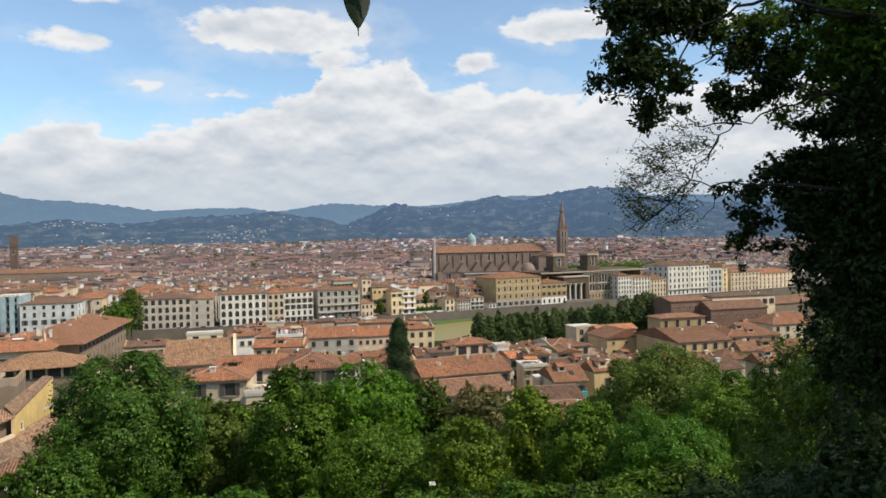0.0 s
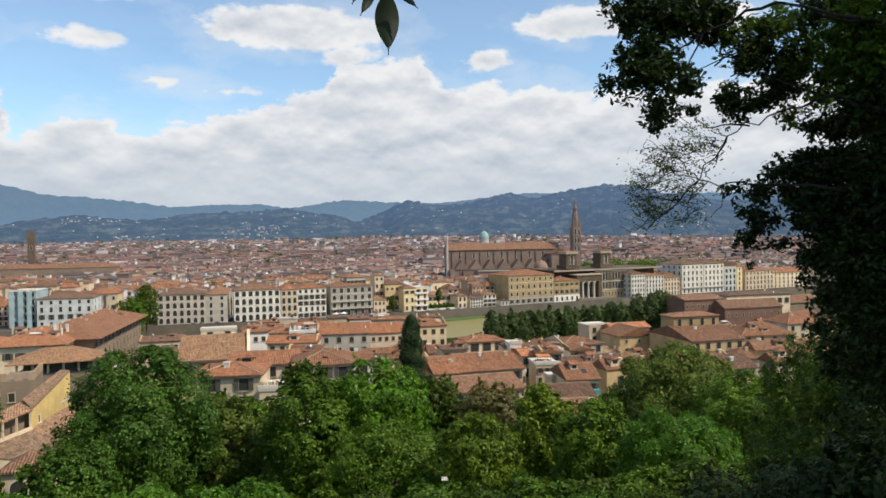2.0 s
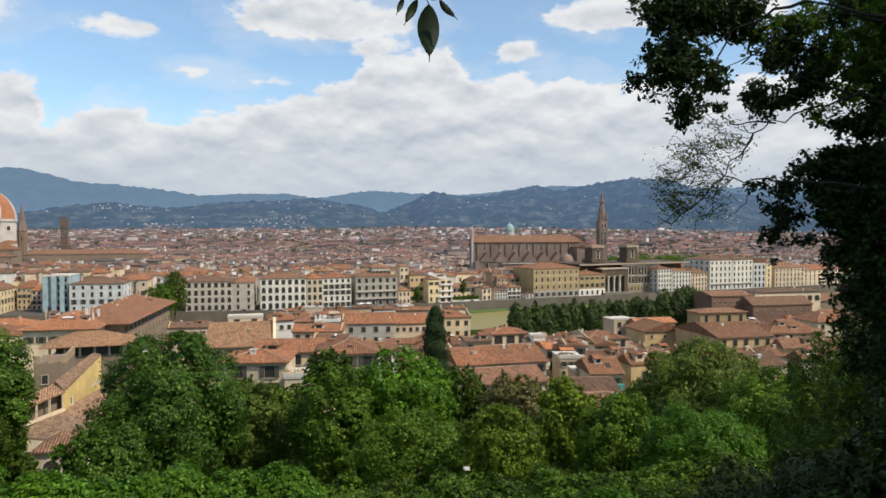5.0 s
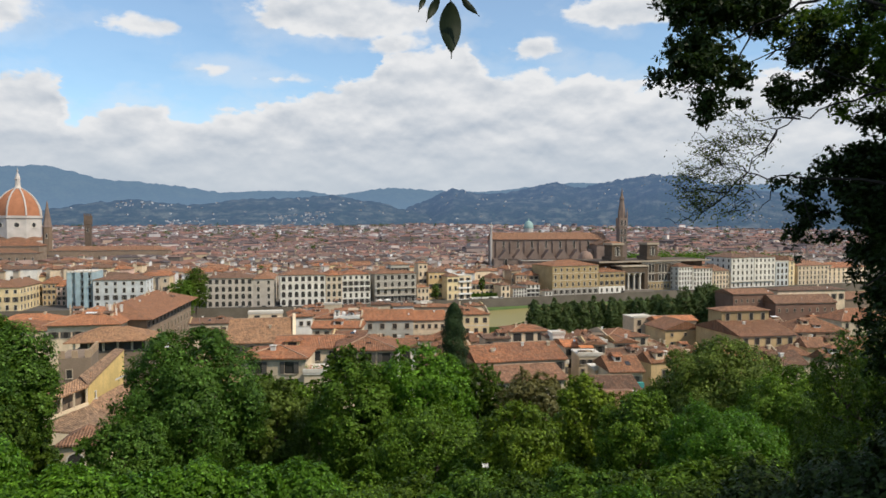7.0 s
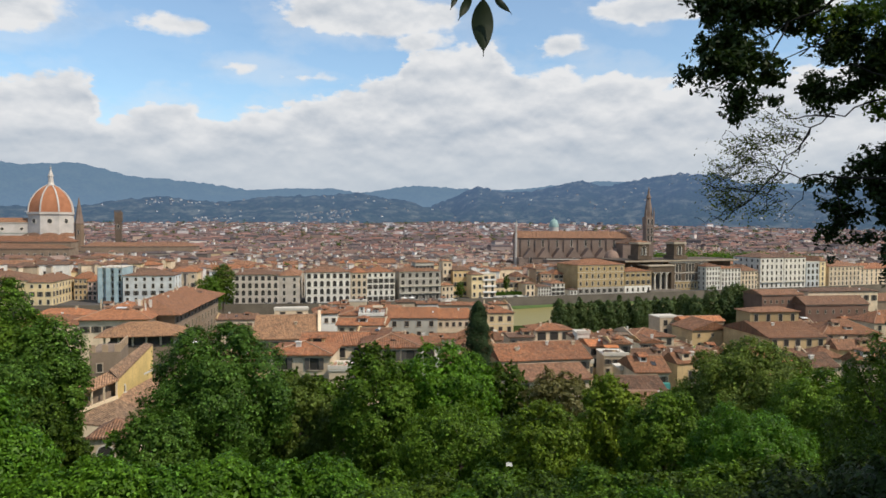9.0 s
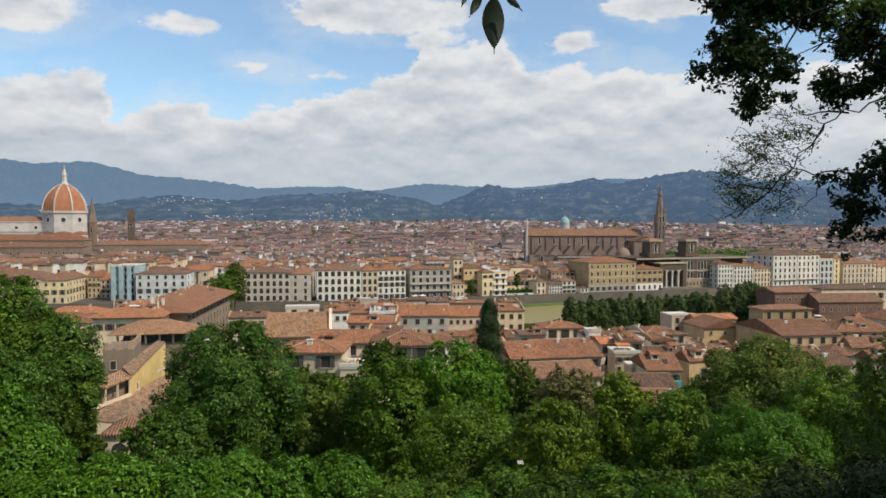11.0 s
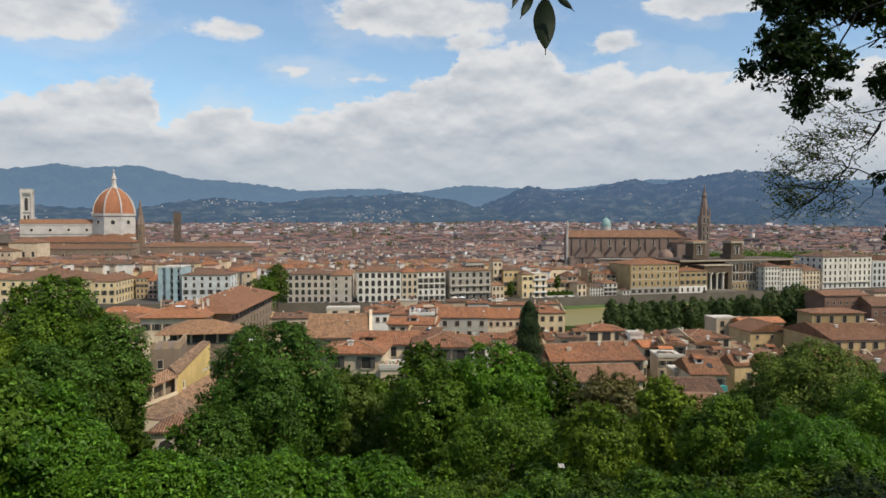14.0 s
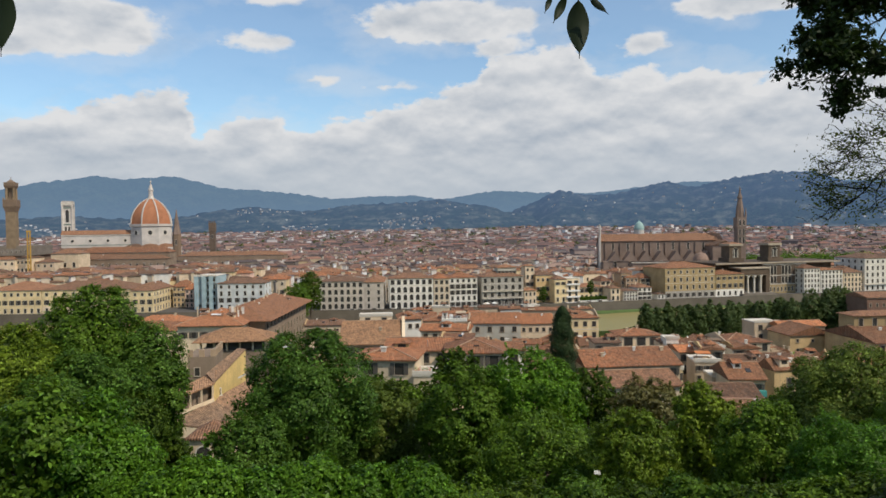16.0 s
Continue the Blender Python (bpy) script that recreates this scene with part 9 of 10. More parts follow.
tree("plane_tree", 164.64, 355.68, 3.57, 5.56, 10.90, LEAF_PLANE, 549, "dark green plane tree in the riverside row", 70, 120, 0.75, clump=0.27, flat_bottom=0.95, cone=0.42)
tree("plane_tree", 168.33, 353.73, 6.12, 5.88, 10.69, LEAF_PLANE, 556, "dark green plane tree in the riverside row", 70, 120, 0.75, clump=0.27, flat_bottom=0.95, cone=0.42)
tree("plane_tree", 171.64, 349.07, 6.13, 5.36, 10.49, LEAF_PLANE, 563, "dark green plane tree in the riverside row", 70, 120, 0.75, clump=0.27, flat_bottom=0.95, cone=0.42)
tree("plane_tree", 181.55, 356.02, 1.93, 5.95, 12.60, LEAF_PLANE, 570, "dark green plane tree in the riverside row", 70, 120, 0.75, clump=0.27, flat_bottom=0.95, cone=0.42)
tree("plane_tree", 183.17, 352.33, 8.37, 7.24, 12.55, LEAF_PLANE, 577, "dark green plane tree in the riverside row", 70, 120, 0.75, clump=0.27, flat_bottom=0.95, cone=0.42)
tree("plane_tree", 189.21, 349.61, 8.14, 6.48, 12.22, LEAF_PLANE, 584, "dark green plane tree in the riverside row", 70, 120, 0.75, clump=0.27, flat_bottom=0.95, cone=0.42)
tree("plane_tree", 194.05, 351.13, 10.38, 7.61, 11.30, LEAF_PLANE, 591, "dark green plane tree in the riverside row", 70, 120, 0.75, clump=0.27, flat_bottom=0.95, cone=0.42)
tree("plane_tree", 198.56, 351.68, 11.13, 7.38, 10.88, LEAF_PLANE, 598, "dark green plane tree in the riverside row", 70, 120, 0.75, clump=0.27, flat_bottom=0.95, cone=0.42)
tree("broadleaf_tree", 17.88, 169.06, 22.28, 1.49, 2.88, LEAF_DARK, 605, "small dark round tree among the roofs", 30, 120, 0.5, clump=0.36, flat_bottom=0.95)


# white roof deck with railings on the house near the river
deck = thing("roof_deck", 3.6, 254.0, 19.31, -4, "white painted roof terrace with railings and a water tank", "terrace")
part("platform", box(bmesh.new(), -4.6, 4.6, 0.0, 4.0, -0.9, 0.0), MATS["plaster_white"], deck)
for zr in (0.55, 1.05):
    for y0 in (0.05, 3.9):
        part("rail", box(bmesh.new(), -4.5, 4.5, y0, y0 + 0.07, zr, zr + 0.07), WHITEPAINT, deck)
for k in range(10):
    for y0 in (0.05, 3.9):
        part("rail_post", box(bmesh.new(), -4.5 + 0.99 * k, -4.42 + 0.99 * k, y0, y0 + 0.08, 0.0, 1.1), WHITEPAINT, deck)
cabin = part("cabin", box(bmesh.new(), -4.4, -2.6, 1.6, 3.8, 0.0, 2.1), MATS["plaster_white"], deck)
part("cabin_roof", slab_box(-4.7, -2.3, 1.3, 4.0, 2.4, 0.28), TILES["TERRA"], cabin)
part("cabin_door", box(bmesh.new(), -3.9, -3.1, 1.56, 1.596, 0.0, 1.8), SHUTTER, cabin)
part("water_tank", lathe(bmesh.new(), [(0.62, 0.0), (0.68, 0.2), (0.68, 1.1), (0.45, 1.35), (0.1, 1.42)], 14), WHITEPAINT, deck, at=pose(-1.2, 2.6, 0.0))
for sx in (0.6, 3.9):
    part("awning_post", box(bmesh.new(), sx - 0.05, sx + 0.05, 0.9, 1.0, 0.0, 2.0), METAL, deck)
part("awning", slab_box(0.4, 4.2, 0.8, 3.6, 2.5, 0.5), MATS["plaster_pale"], deck, "faded cloth awning")

# cypress
cyp = thing("cypress", 25.0, 150.0, ground_z(25, 150), 0, "tall dark slender cypress among the roofs", "tree")
gcy = np.random.default_rng(5)
hgt = 35.2 - ground_z(25, 150)
tt = gcy.uniform(0.0, 1.0, 26000) ** 0.9
rad = np.interp(tt, (0, 0.25, 0.45, 0.62, 0.80, 0.92, 0.975, 1), (2.6, 3.0, 3.1, 2.8, 2.1, 1.45, 0.9, 0.15)) * np.sqrt(gcy.uniform(0.2, 1.0, 26000))
ang = gcy.uniform(0, 2 * np.pi, 26000)
rad = rad * (1 + 0.13 * np.sin(tt * 31 + 2 * ang) + 0.08 * np.sin(5 * ang - tt * 17))
pc = np.stack([rad * np.cos(ang), rad * np.sin(ang), 1.0 + tt * (hgt - 1.0)], 1)
part("crown", leaf_mesh("crown", pc, np.stack([np.cos(ang), np.sin(ang), 0.6 + 0 * ang], 1), 0.34, LEAF_CYPRESS, 6), None, cyp)
bm = bmesh.new()
limb(bm, (0, 0, -1), (0, 0, hgt * 0.8), 0.3, 0.08, 8, 0.1, 3)
part("trunk", bm, BARK, cyp)


# cars along the river road
def car(x, y, rot, paint, look):
    e = thing("car", x, y, 0.0, rot, look, "car", "cars along the river road")
    bm = prism(bmesh.new(), [(-2.1, 0.35), (2.1, 0.35), (2.15, 0.75), (1.2, 0.92), (-1.9, 0.95), (-2.15, 0.75)], -0.85, 0.85)
    part("body", bm, paint, e)
    part("cabin", prism(bmesh.new(), [(-1.6, 0.94), (1.0, 0.92), (0.5, 1.45), (-1.3, 1.48)], -0.74, 0.74), PANE, e)
    part("roof", box(bmesh.new(), -1.25, 0.48, -0.72, 0.72, 1.482, 1.54), paint, e)
    for sx in (-1.3, 1.3):
        for sy in (-0.8, 0.8):
            part("wheel", lathe(bmesh.new(), [(0.33, -0.1), (0.33, 0.1)], 12), SHUTTER, e, at=pose(sx, sy, 0.33, 90, 0, 0))


PAINTS = [WHITEPAINT, METAL, plain("dark_car_paint", (0.03, 0.035, 0.045), 0.3, vary=0.1), plain("red_car_paint", (0.30, 0.03, 0.025), 0.3, vary=0.1)]
PAINT_NAMES = ["white", "silver grey", "dark blue", "red"]
for k in range(22):
    x = -60 + k * 8.3 + r2.uniform(-2, 2)
    i = r2.choice((0, 0, 1, 1, 2, 2, 3))
    car(x, bank_y(x) + 3.2, 0 if x < -20 else 13.5, PAINTS[i], PAINT_NAMES[i] + " car parked along the river road")


# white parasols on the river road, and a clipped hedge before the yellow villa
for k, px in enumerate((28.0, 33.2)):
    ps = thing("parasol", px, bank_y(px) + 4.5, 0.0, 0, "open white parasol beside the river road", "parasol", "parasols by the river")
    part("pole", lathe(bmesh.new(), [(0.05, 0.0), (0.05, 2.6)], 8), METAL, ps)
    part("canopy", lathe(bmesh.new(), [(2.3, 2.25), (2.3, 2.32), (1.2, 2.75), (0.1, 3.1)], 10), WHITEPAINT, ps, "white cloth canopy")
    part("base", lathe(bmesh.new(), [(0.4, 0.0), (0.4, 0.12), (0.1, 0.16)], 12), STONE, ps)
hg = np.random.default_rng(63)
hp = np.stack([hg.uniform(-10, 10, 2600), hg.uniform(-0.9, 0.9, 2600), 2.4 + hg.uniform(-1.3, 1.3, 2600) + 0.3 * np.sin(hg.uniform(0, 6, 2600))], 1)
hedge = thing("hedge", 102.7, bank_y(102.7) + 9.0, 0.0, 13, "clipped green hedge on the villa terrace wall", "hedge")
part("leaves", leaf_mesh("leaves", hp, hg.normal(0, 0.6, (2600, 3)) + np.array([0, -0.5, 0.6]), 0.75, LEAF_MID, 64), None, hedge)
part("terrace_wall", box(bmesh.new(), -10.5, 10.5, -1.0, 1.0, -0.5, 1.3), MATS["plaster_white"], hedge, "low white terrace wall")

# ---- the oak whose boughs reach over the path ----
oak = thing("oak_tree", 4.9, 4.7, 49.8, 0, "dark leafy oak with boughs reaching over the garden", "tree")
oak_pts, oak_nrm, young_pts, young_nrm, lit_pts, lit_nrm = [], [], [], [], [], []
go = np.random.default_rng(77)


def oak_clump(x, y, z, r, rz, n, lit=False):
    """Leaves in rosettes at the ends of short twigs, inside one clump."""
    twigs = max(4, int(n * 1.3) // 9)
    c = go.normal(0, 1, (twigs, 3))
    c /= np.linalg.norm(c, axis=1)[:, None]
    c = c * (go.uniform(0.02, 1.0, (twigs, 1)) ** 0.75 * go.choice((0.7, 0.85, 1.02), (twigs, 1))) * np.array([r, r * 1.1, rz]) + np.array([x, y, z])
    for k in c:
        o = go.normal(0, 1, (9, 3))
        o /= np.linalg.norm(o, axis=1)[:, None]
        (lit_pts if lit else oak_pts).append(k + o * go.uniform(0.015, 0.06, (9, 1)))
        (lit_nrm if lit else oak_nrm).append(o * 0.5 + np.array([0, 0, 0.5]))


def twig_leaves(x, y, z, r, rz, n):
    p = go.normal(0, 0.55, (n, 3)) * np.array([r, r, rz]) + np.array([x, y, z])
    young_pts.append(p)
    young_nrm.append(go.normal(0, 1, (n, 3)) + np.array([0, 0, 0.5]))


oak_clump(3.49, 6.20, 54.01, 0.59, 0.32, 3556)
oak_clump(3.25, 6.40, 54.11, 0.24, 0.27, 952)
oak_clump(4.03, 6.40, 54.10, 0.31, 0.37, 1750)
oak_clump(3.18, 6.00, 53.42, 0.41, 0.28, 2134)
oak_clump(3.33, 6.10, 53.09, 0.21, 0.18, 569)
oak_clump(3.32, 6.20, 52.95, 0.08, 0.07, 40)
oak_clump(2.91, 6.20, 53.34, 0.16, 0.13, 170)
oak_clump(3.07, 6.30, 53.64, 0.14, 0.15, 168)
oak_clump(3.67, 6.20, 53.38, 0.18, 0.20, 337)
oak_clump(3.72, 6.20, 53.15, 0.09, 0.09, 51)
oak_clump(2.95, 6.40, 54.17, 0.09, 0.11, 66)
oak_clump(4.61, 6.50, 53.79, 0.34, 0.34, 1366)
oak_clump(4.22, 6.30, 53.25, 0.21, 0.27, 794)
oak_clump(4.05, 6.30, 53.27, 0.08, 0.10, 55)
oak_clump(4.79, 6.40, 53.37, 0.31, 0.14, 493)
oak_clump(5.08, 6.60, 53.75, 0.31, 0.23, 590)
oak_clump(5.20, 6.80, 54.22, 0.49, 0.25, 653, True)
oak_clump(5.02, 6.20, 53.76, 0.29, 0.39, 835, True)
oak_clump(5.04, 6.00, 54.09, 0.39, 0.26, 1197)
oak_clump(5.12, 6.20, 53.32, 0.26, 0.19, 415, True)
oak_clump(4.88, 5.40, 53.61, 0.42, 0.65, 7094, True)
oak_clump(4.87, 5.20, 52.98, 0.34, 0.40, 4119)
oak_clump(5.16, 5.90, 53.02, 0.39, 0.19, 880)
oak_clump(5.03, 6.20, 53.01, 0.23, 0.13, 220)
oak_clump(4.83, 6.10, 52.63, 0.31, 0.19, 692)
oak_clump(4.98, 5.70, 52.60, 0.48, 0.25, 2295)
oak_clump(4.60, 6.20, 52.56, 0.18, 0.14, 206)
oak_clump(4.51, 6.30, 52.42, 0.27, 0.10, 220)
oak_clump(4.23, 6.40, 52.40, 0.17, 0.09, 87)
oak_clump(4.37, 6.20, 52.17, 0.21, 0.16, 289)
oak_clump(4.37, 6.30, 51.92, 0.13, 0.18, 146)
oak_clump(4.39, 6.30, 51.69, 0.06, 0.10, 22)
oak_clump(4.56, 6.20, 52.11, 0.13, 0.11, 100)
oak_clump(4.81, 6.00, 52.30, 0.28, 0.18, 658)
oak_clump(4.87, 5.70, 52.13, 0.48, 0.30, 2662)
oak_clump(4.83, 5.20, 52.16, 0.34, 0.51, 5154)
oak_clump(4.73, 6.20, 51.87, 0.12, 0.10, 83)
oak_clump(4.64, 6.30, 51.85, 0.09, 0.06, 28)
oak_clump(4.88, 6.00, 51.73, 0.23, 0.17, 392)
oak_clump(4.91, 5.60, 51.71, 0.42, 0.30, 2300)
oak_clump(4.87, 6.10, 51.53, 0.11, 0.14, 103)
oak_clump(4.99, 5.90, 51.32, 0.27, 0.21, 681)
oak_clump(4.82, 5.30, 51.33, 0.34, 0.34, 2646)
oak_clump(4.92, 6.00, 51.07, 0.14, 0.14, 139)
oak_clump(5.00, 5.70, 50.92, 0.33, 0.27, 1486)
oak_clump(4.90, 5.20, 50.81, 0.35, 0.40, 3655)
oak_clump(4.99, 5.90, 50.67, 0.19, 0.16, 250)
oak_clump(3.21, 6.10, 53.66, 0.23, 0.17, 570)
oak_clump(4.79, 5.10, 52.49, 0.33, 0.33, 2933)
oak_clump(4.75, 5.30, 51.87, 0.34, 0.34, 2593)
oak_clump(4.89, 5.80, 52.55, 0.30, 0.24, 1096)
oak_clump(4.88, 6.00, 52.03, 0.22, 0.21, 519)
oak_clump(4.80, 5.10, 51.64, 0.28, 0.33, 2444)
oak_clump(5.03, 5.90, 52.89, 0.25, 0.15, 415)
oak_clump(4.89, 5.40, 53.16, 0.27, 0.23, 1185)
oak_clump(4.94, 5.80, 53.45, 0.25, 0.25, 683)
oak_clump(4.91, 5.60, 51.51, 0.24, 0.24, 844)
oak_clump(4.80, 5.10, 51.16, 0.28, 0.34, 2475)
oak_clump(4.64, 6.10, 52.41, 0.18, 0.13, 220)
oak_clump(5.00, 6.50, 53.66, 0.27, 0.27, 637)
oak_clump(4.73, 5.90, 52.29, 0.28, 0.18, 561)
oak_clump(4.78, 5.60, 52.18, 0.41, 0.26, 1583)
oak_clump(4.81, 6.00, 52.62, 0.31, 0.17, 591)
oak_clump(4.90, 5.60, 52.54, 0.42, 0.21, 1328)
oak_clump(4.44, 6.20, 52.33, 0.24, 0.10, 176)
oak_clump(4.70, 6.10, 52.52, 0.18, 0.11, 182)
oak_clump(4.41, 6.20, 52.03, 0.16, 0.21, 217)
oak_clump(3.96, 6.40, 54.02, 0.20, 0.12, 330)
oak_clump(4.29, 6.50, 53.91, 0.20, 0.16, 330, True)
oak_clump(4.38, 6.30, 53.62, 0.17, 0.17, 300)
oak_clump(4.63, 6.40, 54.00, 0.30, 0.20, 620, True)
oak_clump(4.70, 6.20, 53.47, 0.24, 0.24, 560)
oak_clump(4.52, 6.30, 53.25, 0.20, 0.12, 300)
oak_clump(4.75, 6.20, 53.11, 0.15, 0.12, 160, True)
oak_clump(3.97, 6.20, 54.03, 0.30, 0.10, 380)

# the crown goes on above and behind the path's edge: mostly out of view, added to shade the boughs
for k in range(85):
    oak_clump(go.uniform(1.2, 10.5), go.uniform(-2.0, 7.5), go.uniform(55.2, 58.6), 1.0, 0.7, 190)
for k in range(40):
    a, e = go.uniform(38, 130), go.uniform(5, 75)
    d = go.uniform(3.5, 7.0)
    oak_clump(5.4 + d * math.sin(radians(a)) * math.cos(radians(e)) * 0.8, 3.5 + d * math.cos(radians(a)) * math.cos(radians(e)) * 0.8, 53.6 + d * math.sin(radians(e)) * 0.7, 0.75, 0.6, 230)
twig_leaves(3.50, 6.06, 52.64, 0.29, 0.20, 273)
twig_leaves(3.30, 6.17, 52.30, 0.23, 0.17, 208)
twig_leaves(3.15, 6.25, 52.44, 0.11, 0.09, 58)
twig_leaves(3.39, 6.12, 52.08, 0.25, 0.09, 97)
twig_leaves(3.66, 5.96, 52.94, 0.22, 0.09, 58)
twig_leaves(3.60, 6.00, 52.40, 0.20, 0.10, 78)
twig_leaves(3.79, 5.89, 52.81, 0.14, 0.14, 39)
twig_leaves(3.65, 5.97, 52.11, 0.14, 0.11, 58)
twig_leaves(4.19, 5.61, 53.75, 0.39, 0.22, 110)
twig_leaves(4.00, 5.74, 53.65, 0.22, 0.17, 58)
twig_leaves(4.33, 5.50, 53.51, 0.22, 0.22, 58)

oak_off = np.array([4.9, 4.7, 49.8])
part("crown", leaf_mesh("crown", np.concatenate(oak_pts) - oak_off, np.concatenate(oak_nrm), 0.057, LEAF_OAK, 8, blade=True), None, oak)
oak_bm = bmesh.new()
limb(oak_bm, (5.03, 4.87, 53.57), (4.18, 5.61, 53.98), 0.0217, 0.0099, 6, 0.04, 0, 5)
limb(oak_bm, (5.04, 4.86, 52.48), (4.53, 5.33, 53.14), 0.0217, 0.0112, 6, 0.04, 1, 5)
limb(oak_bm, (4.53, 5.33, 53.14), (4.19, 5.61, 53.03), 0.0112, 0.0074, 6, 0.04, 2, 5)
limb(oak_bm, (4.19, 5.61, 53.03), (3.85, 5.85, 52.85), 0.0074, 0.0056, 6, 0.04, 3, 5)
limb(oak_bm, (3.85, 5.85, 52.85), (3.60, 6.00, 52.40), 0.0072, 0.0045, 6, 0.04, 4, 5)
limb(oak_bm, (4.00, 5.74, 52.93), (3.69, 5.95, 52.94), 0.0090, 0.0045, 6, 0.04, 5, 5)
limb(oak_bm, (3.85, 5.85, 52.85), (3.77, 5.90, 52.60), 0.0072, 0.0036, 6, 0.04, 6, 5)
limb(oak_bm, (4.90, 5.00, 52.30), (4.01, 5.74, 52.41), 0.0186, 0.0087, 6, 0.04, 7, 5)
limb(oak_bm, (4.01, 5.74, 52.41), (3.65, 5.98, 52.47), 0.0074, 0.0050, 6, 0.04, 8, 5)
limb(oak_bm, (3.65, 5.98, 52.47), (3.25, 6.20, 52.03), 0.0072, 0.0036, 6, 0.04, 9, 5)
limb(oak_bm, (3.65, 5.98, 52.47), (3.43, 6.10, 52.72), 0.0054, 0.0027, 6, 0.04, 10, 5)
limb(oak_bm, (3.50, 6.06, 52.30), (3.16, 6.25, 52.33), 0.0063, 0.0027, 6, 0.04, 11, 5)
limb(oak_bm, (3.43, 6.10, 52.22), (3.16, 6.24, 52.03), 0.0054, 0.0027, 6, 0.04, 12, 5)
limb(oak_bm, (3.65, 5.98, 52.47), (3.47, 6.08, 52.56), 0.0054, 0.0027, 6, 0.04, 13, 5)
limb(oak_bm, (3.43, 6.10, 52.72), (3.25, 6.20, 52.86), 0.0045, 0.0018, 6, 0.04, 14, 5)
limb(oak_bm, (3.47, 6.08, 52.56), (3.16, 6.25, 52.52), 0.0045, 0.0018, 6, 0.04, 15, 5)
limb(oak_bm, (3.60, 6.00, 52.40), (3.54, 6.04, 52.08), 0.0054, 0.0027, 6, 0.04, 16, 5)
limb(oak_bm, (3.76, 5.90, 53.48), (3.96, 5.77, 53.61), 0.0072, 0.0090, 6, 0.04, 17, 5)
limb(oak_bm, (3.96, 5.77, 53.61), (3.64, 5.98, 53.46), 0.0072, 0.0036, 6, 0.04, 18, 5)
limb(oak_bm, (4.18, 5.61, 53.98), (3.68, 5.95, 53.79), 0.0155, 0.0074, 6, 0.04, 19, 5)
limb(oak_bm, (3.68, 5.95, 53.79), (3.25, 6.20, 53.42), 0.0074, 0.0037, 6, 0.04, 20, 5)
limb(oak_bm, (4.89, 5.01, 53.60), (4.43, 5.42, 53.83), 0.0186, 0.0124, 6, 0.04, 21, 5)
limb(oak_bm, (4.75, 5.14, 52.97), (4.08, 5.69, 53.39), 0.0099, 0.0050, 6, 0.04, 22, 5)
limb(oak_bm, (3.68, 5.95, 53.79), (3.43, 6.10, 53.19), 0.0090, 0.0045, 6, 0.04, 23, 5)
limb(oak_bm, (4.01, 5.74, 52.41), (4.09, 5.68, 51.98), 0.0087, 0.0037, 6, 0.04, 24, 5)
limb(oak_bm, (4.90, 5.00, 52.02), (4.41, 5.43, 51.48), 0.0186, 0.0062, 6, 0.04, 25, 5)
limb(oak_bm, (3.25, 6.20, 52.03), (3.02, 6.31, 52.06), 0.0036, 0.0018, 6, 0.04, 26, 5)
limb(oak_bm, (3.25, 6.20, 52.86), (3.21, 6.22, 52.73), 0.0027, 0.0018, 6, 0.04, 27, 5)
limb(oak_bm, (3.39, 6.13, 52.62), (3.25, 6.20, 52.57), 0.0027, 0.0018, 6, 0.04, 28, 5)
limb(oak_bm, (3.60, 6.00, 52.40), (3.39, 6.13, 52.32), 0.0036, 0.0018, 6, 0.04, 29, 5)
limb(oak_bm, (3.54, 6.04, 52.56), (3.34, 6.15, 52.40), 0.0027, 0.0018, 6, 0.04, 30, 5)
limb(oak_bm, (3.73, 5.92, 52.47), (3.58, 6.01, 52.69), 0.0036, 0.0018, 6, 0.04, 31, 5)
limb(oak_bm, (3.58, 6.01, 52.69), (3.47, 6.08, 52.87), 0.0027, 0.0014, 6, 0.04, 32, 5)
limb(oak_bm, (3.85, 5.85, 52.85), (3.66, 5.96, 52.99), 0.0045, 0.0018, 6, 0.04, 33, 5)
limb(oak_bm, (3.77, 5.90, 52.81), (3.62, 5.99, 52.81), 0.0027, 0.0014, 6, 0.04, 34, 5)
limb(oak_bm, (3.64, 5.98, 53.00), (3.54, 6.04, 53.05), 0.0027, 0.0014, 6, 0.04, 35, 5)
limb(oak_bm, (3.37, 6.14, 52.16), (3.25, 6.20, 52.11), 0.0027, 0.0014, 6, 0.04, 36, 5)
limb(oak_bm, (3.30, 6.17, 52.09), (3.12, 6.27, 52.17), 0.0027, 0.0014, 6, 0.04, 37, 5)
limb(oak_bm, (3.50, 6.06, 52.30), (3.32, 6.16, 52.48), 0.0027, 0.0014, 6, 0.04, 38, 5)
limb(oak_bm, (3.21, 6.22, 52.33), (3.09, 6.28, 52.41), 0.0018, 0.0009, 6, 0.04, 39, 5)
limb(oak_bm, (3.89, 5.82, 52.39), (3.73, 5.92, 52.13), 0.0054, 0.0027, 6, 0.04, 40, 5)
limb(oak_bm, (3.73, 5.92, 52.13), (3.61, 6.00, 52.03), 0.0027, 0.0018, 6, 0.04, 41, 5)
SPRAY = [(3.65, 5.98, 52.47), (3.47, 6.08, 52.61), (3.52, 6.05, 52.29), (3.34, 6.15, 52.17), (3.43, 6.10, 52.72), (3.58, 6.01, 52.71), (3.30, 6.17, 52.46), (3.69, 5.95, 52.89), (3.77, 5.90, 52.76), (3.56, 6.03, 52.40), (3.25, 6.20, 52.30), (3.39, 6.13, 52.56), (3.67, 5.96, 52.19)]

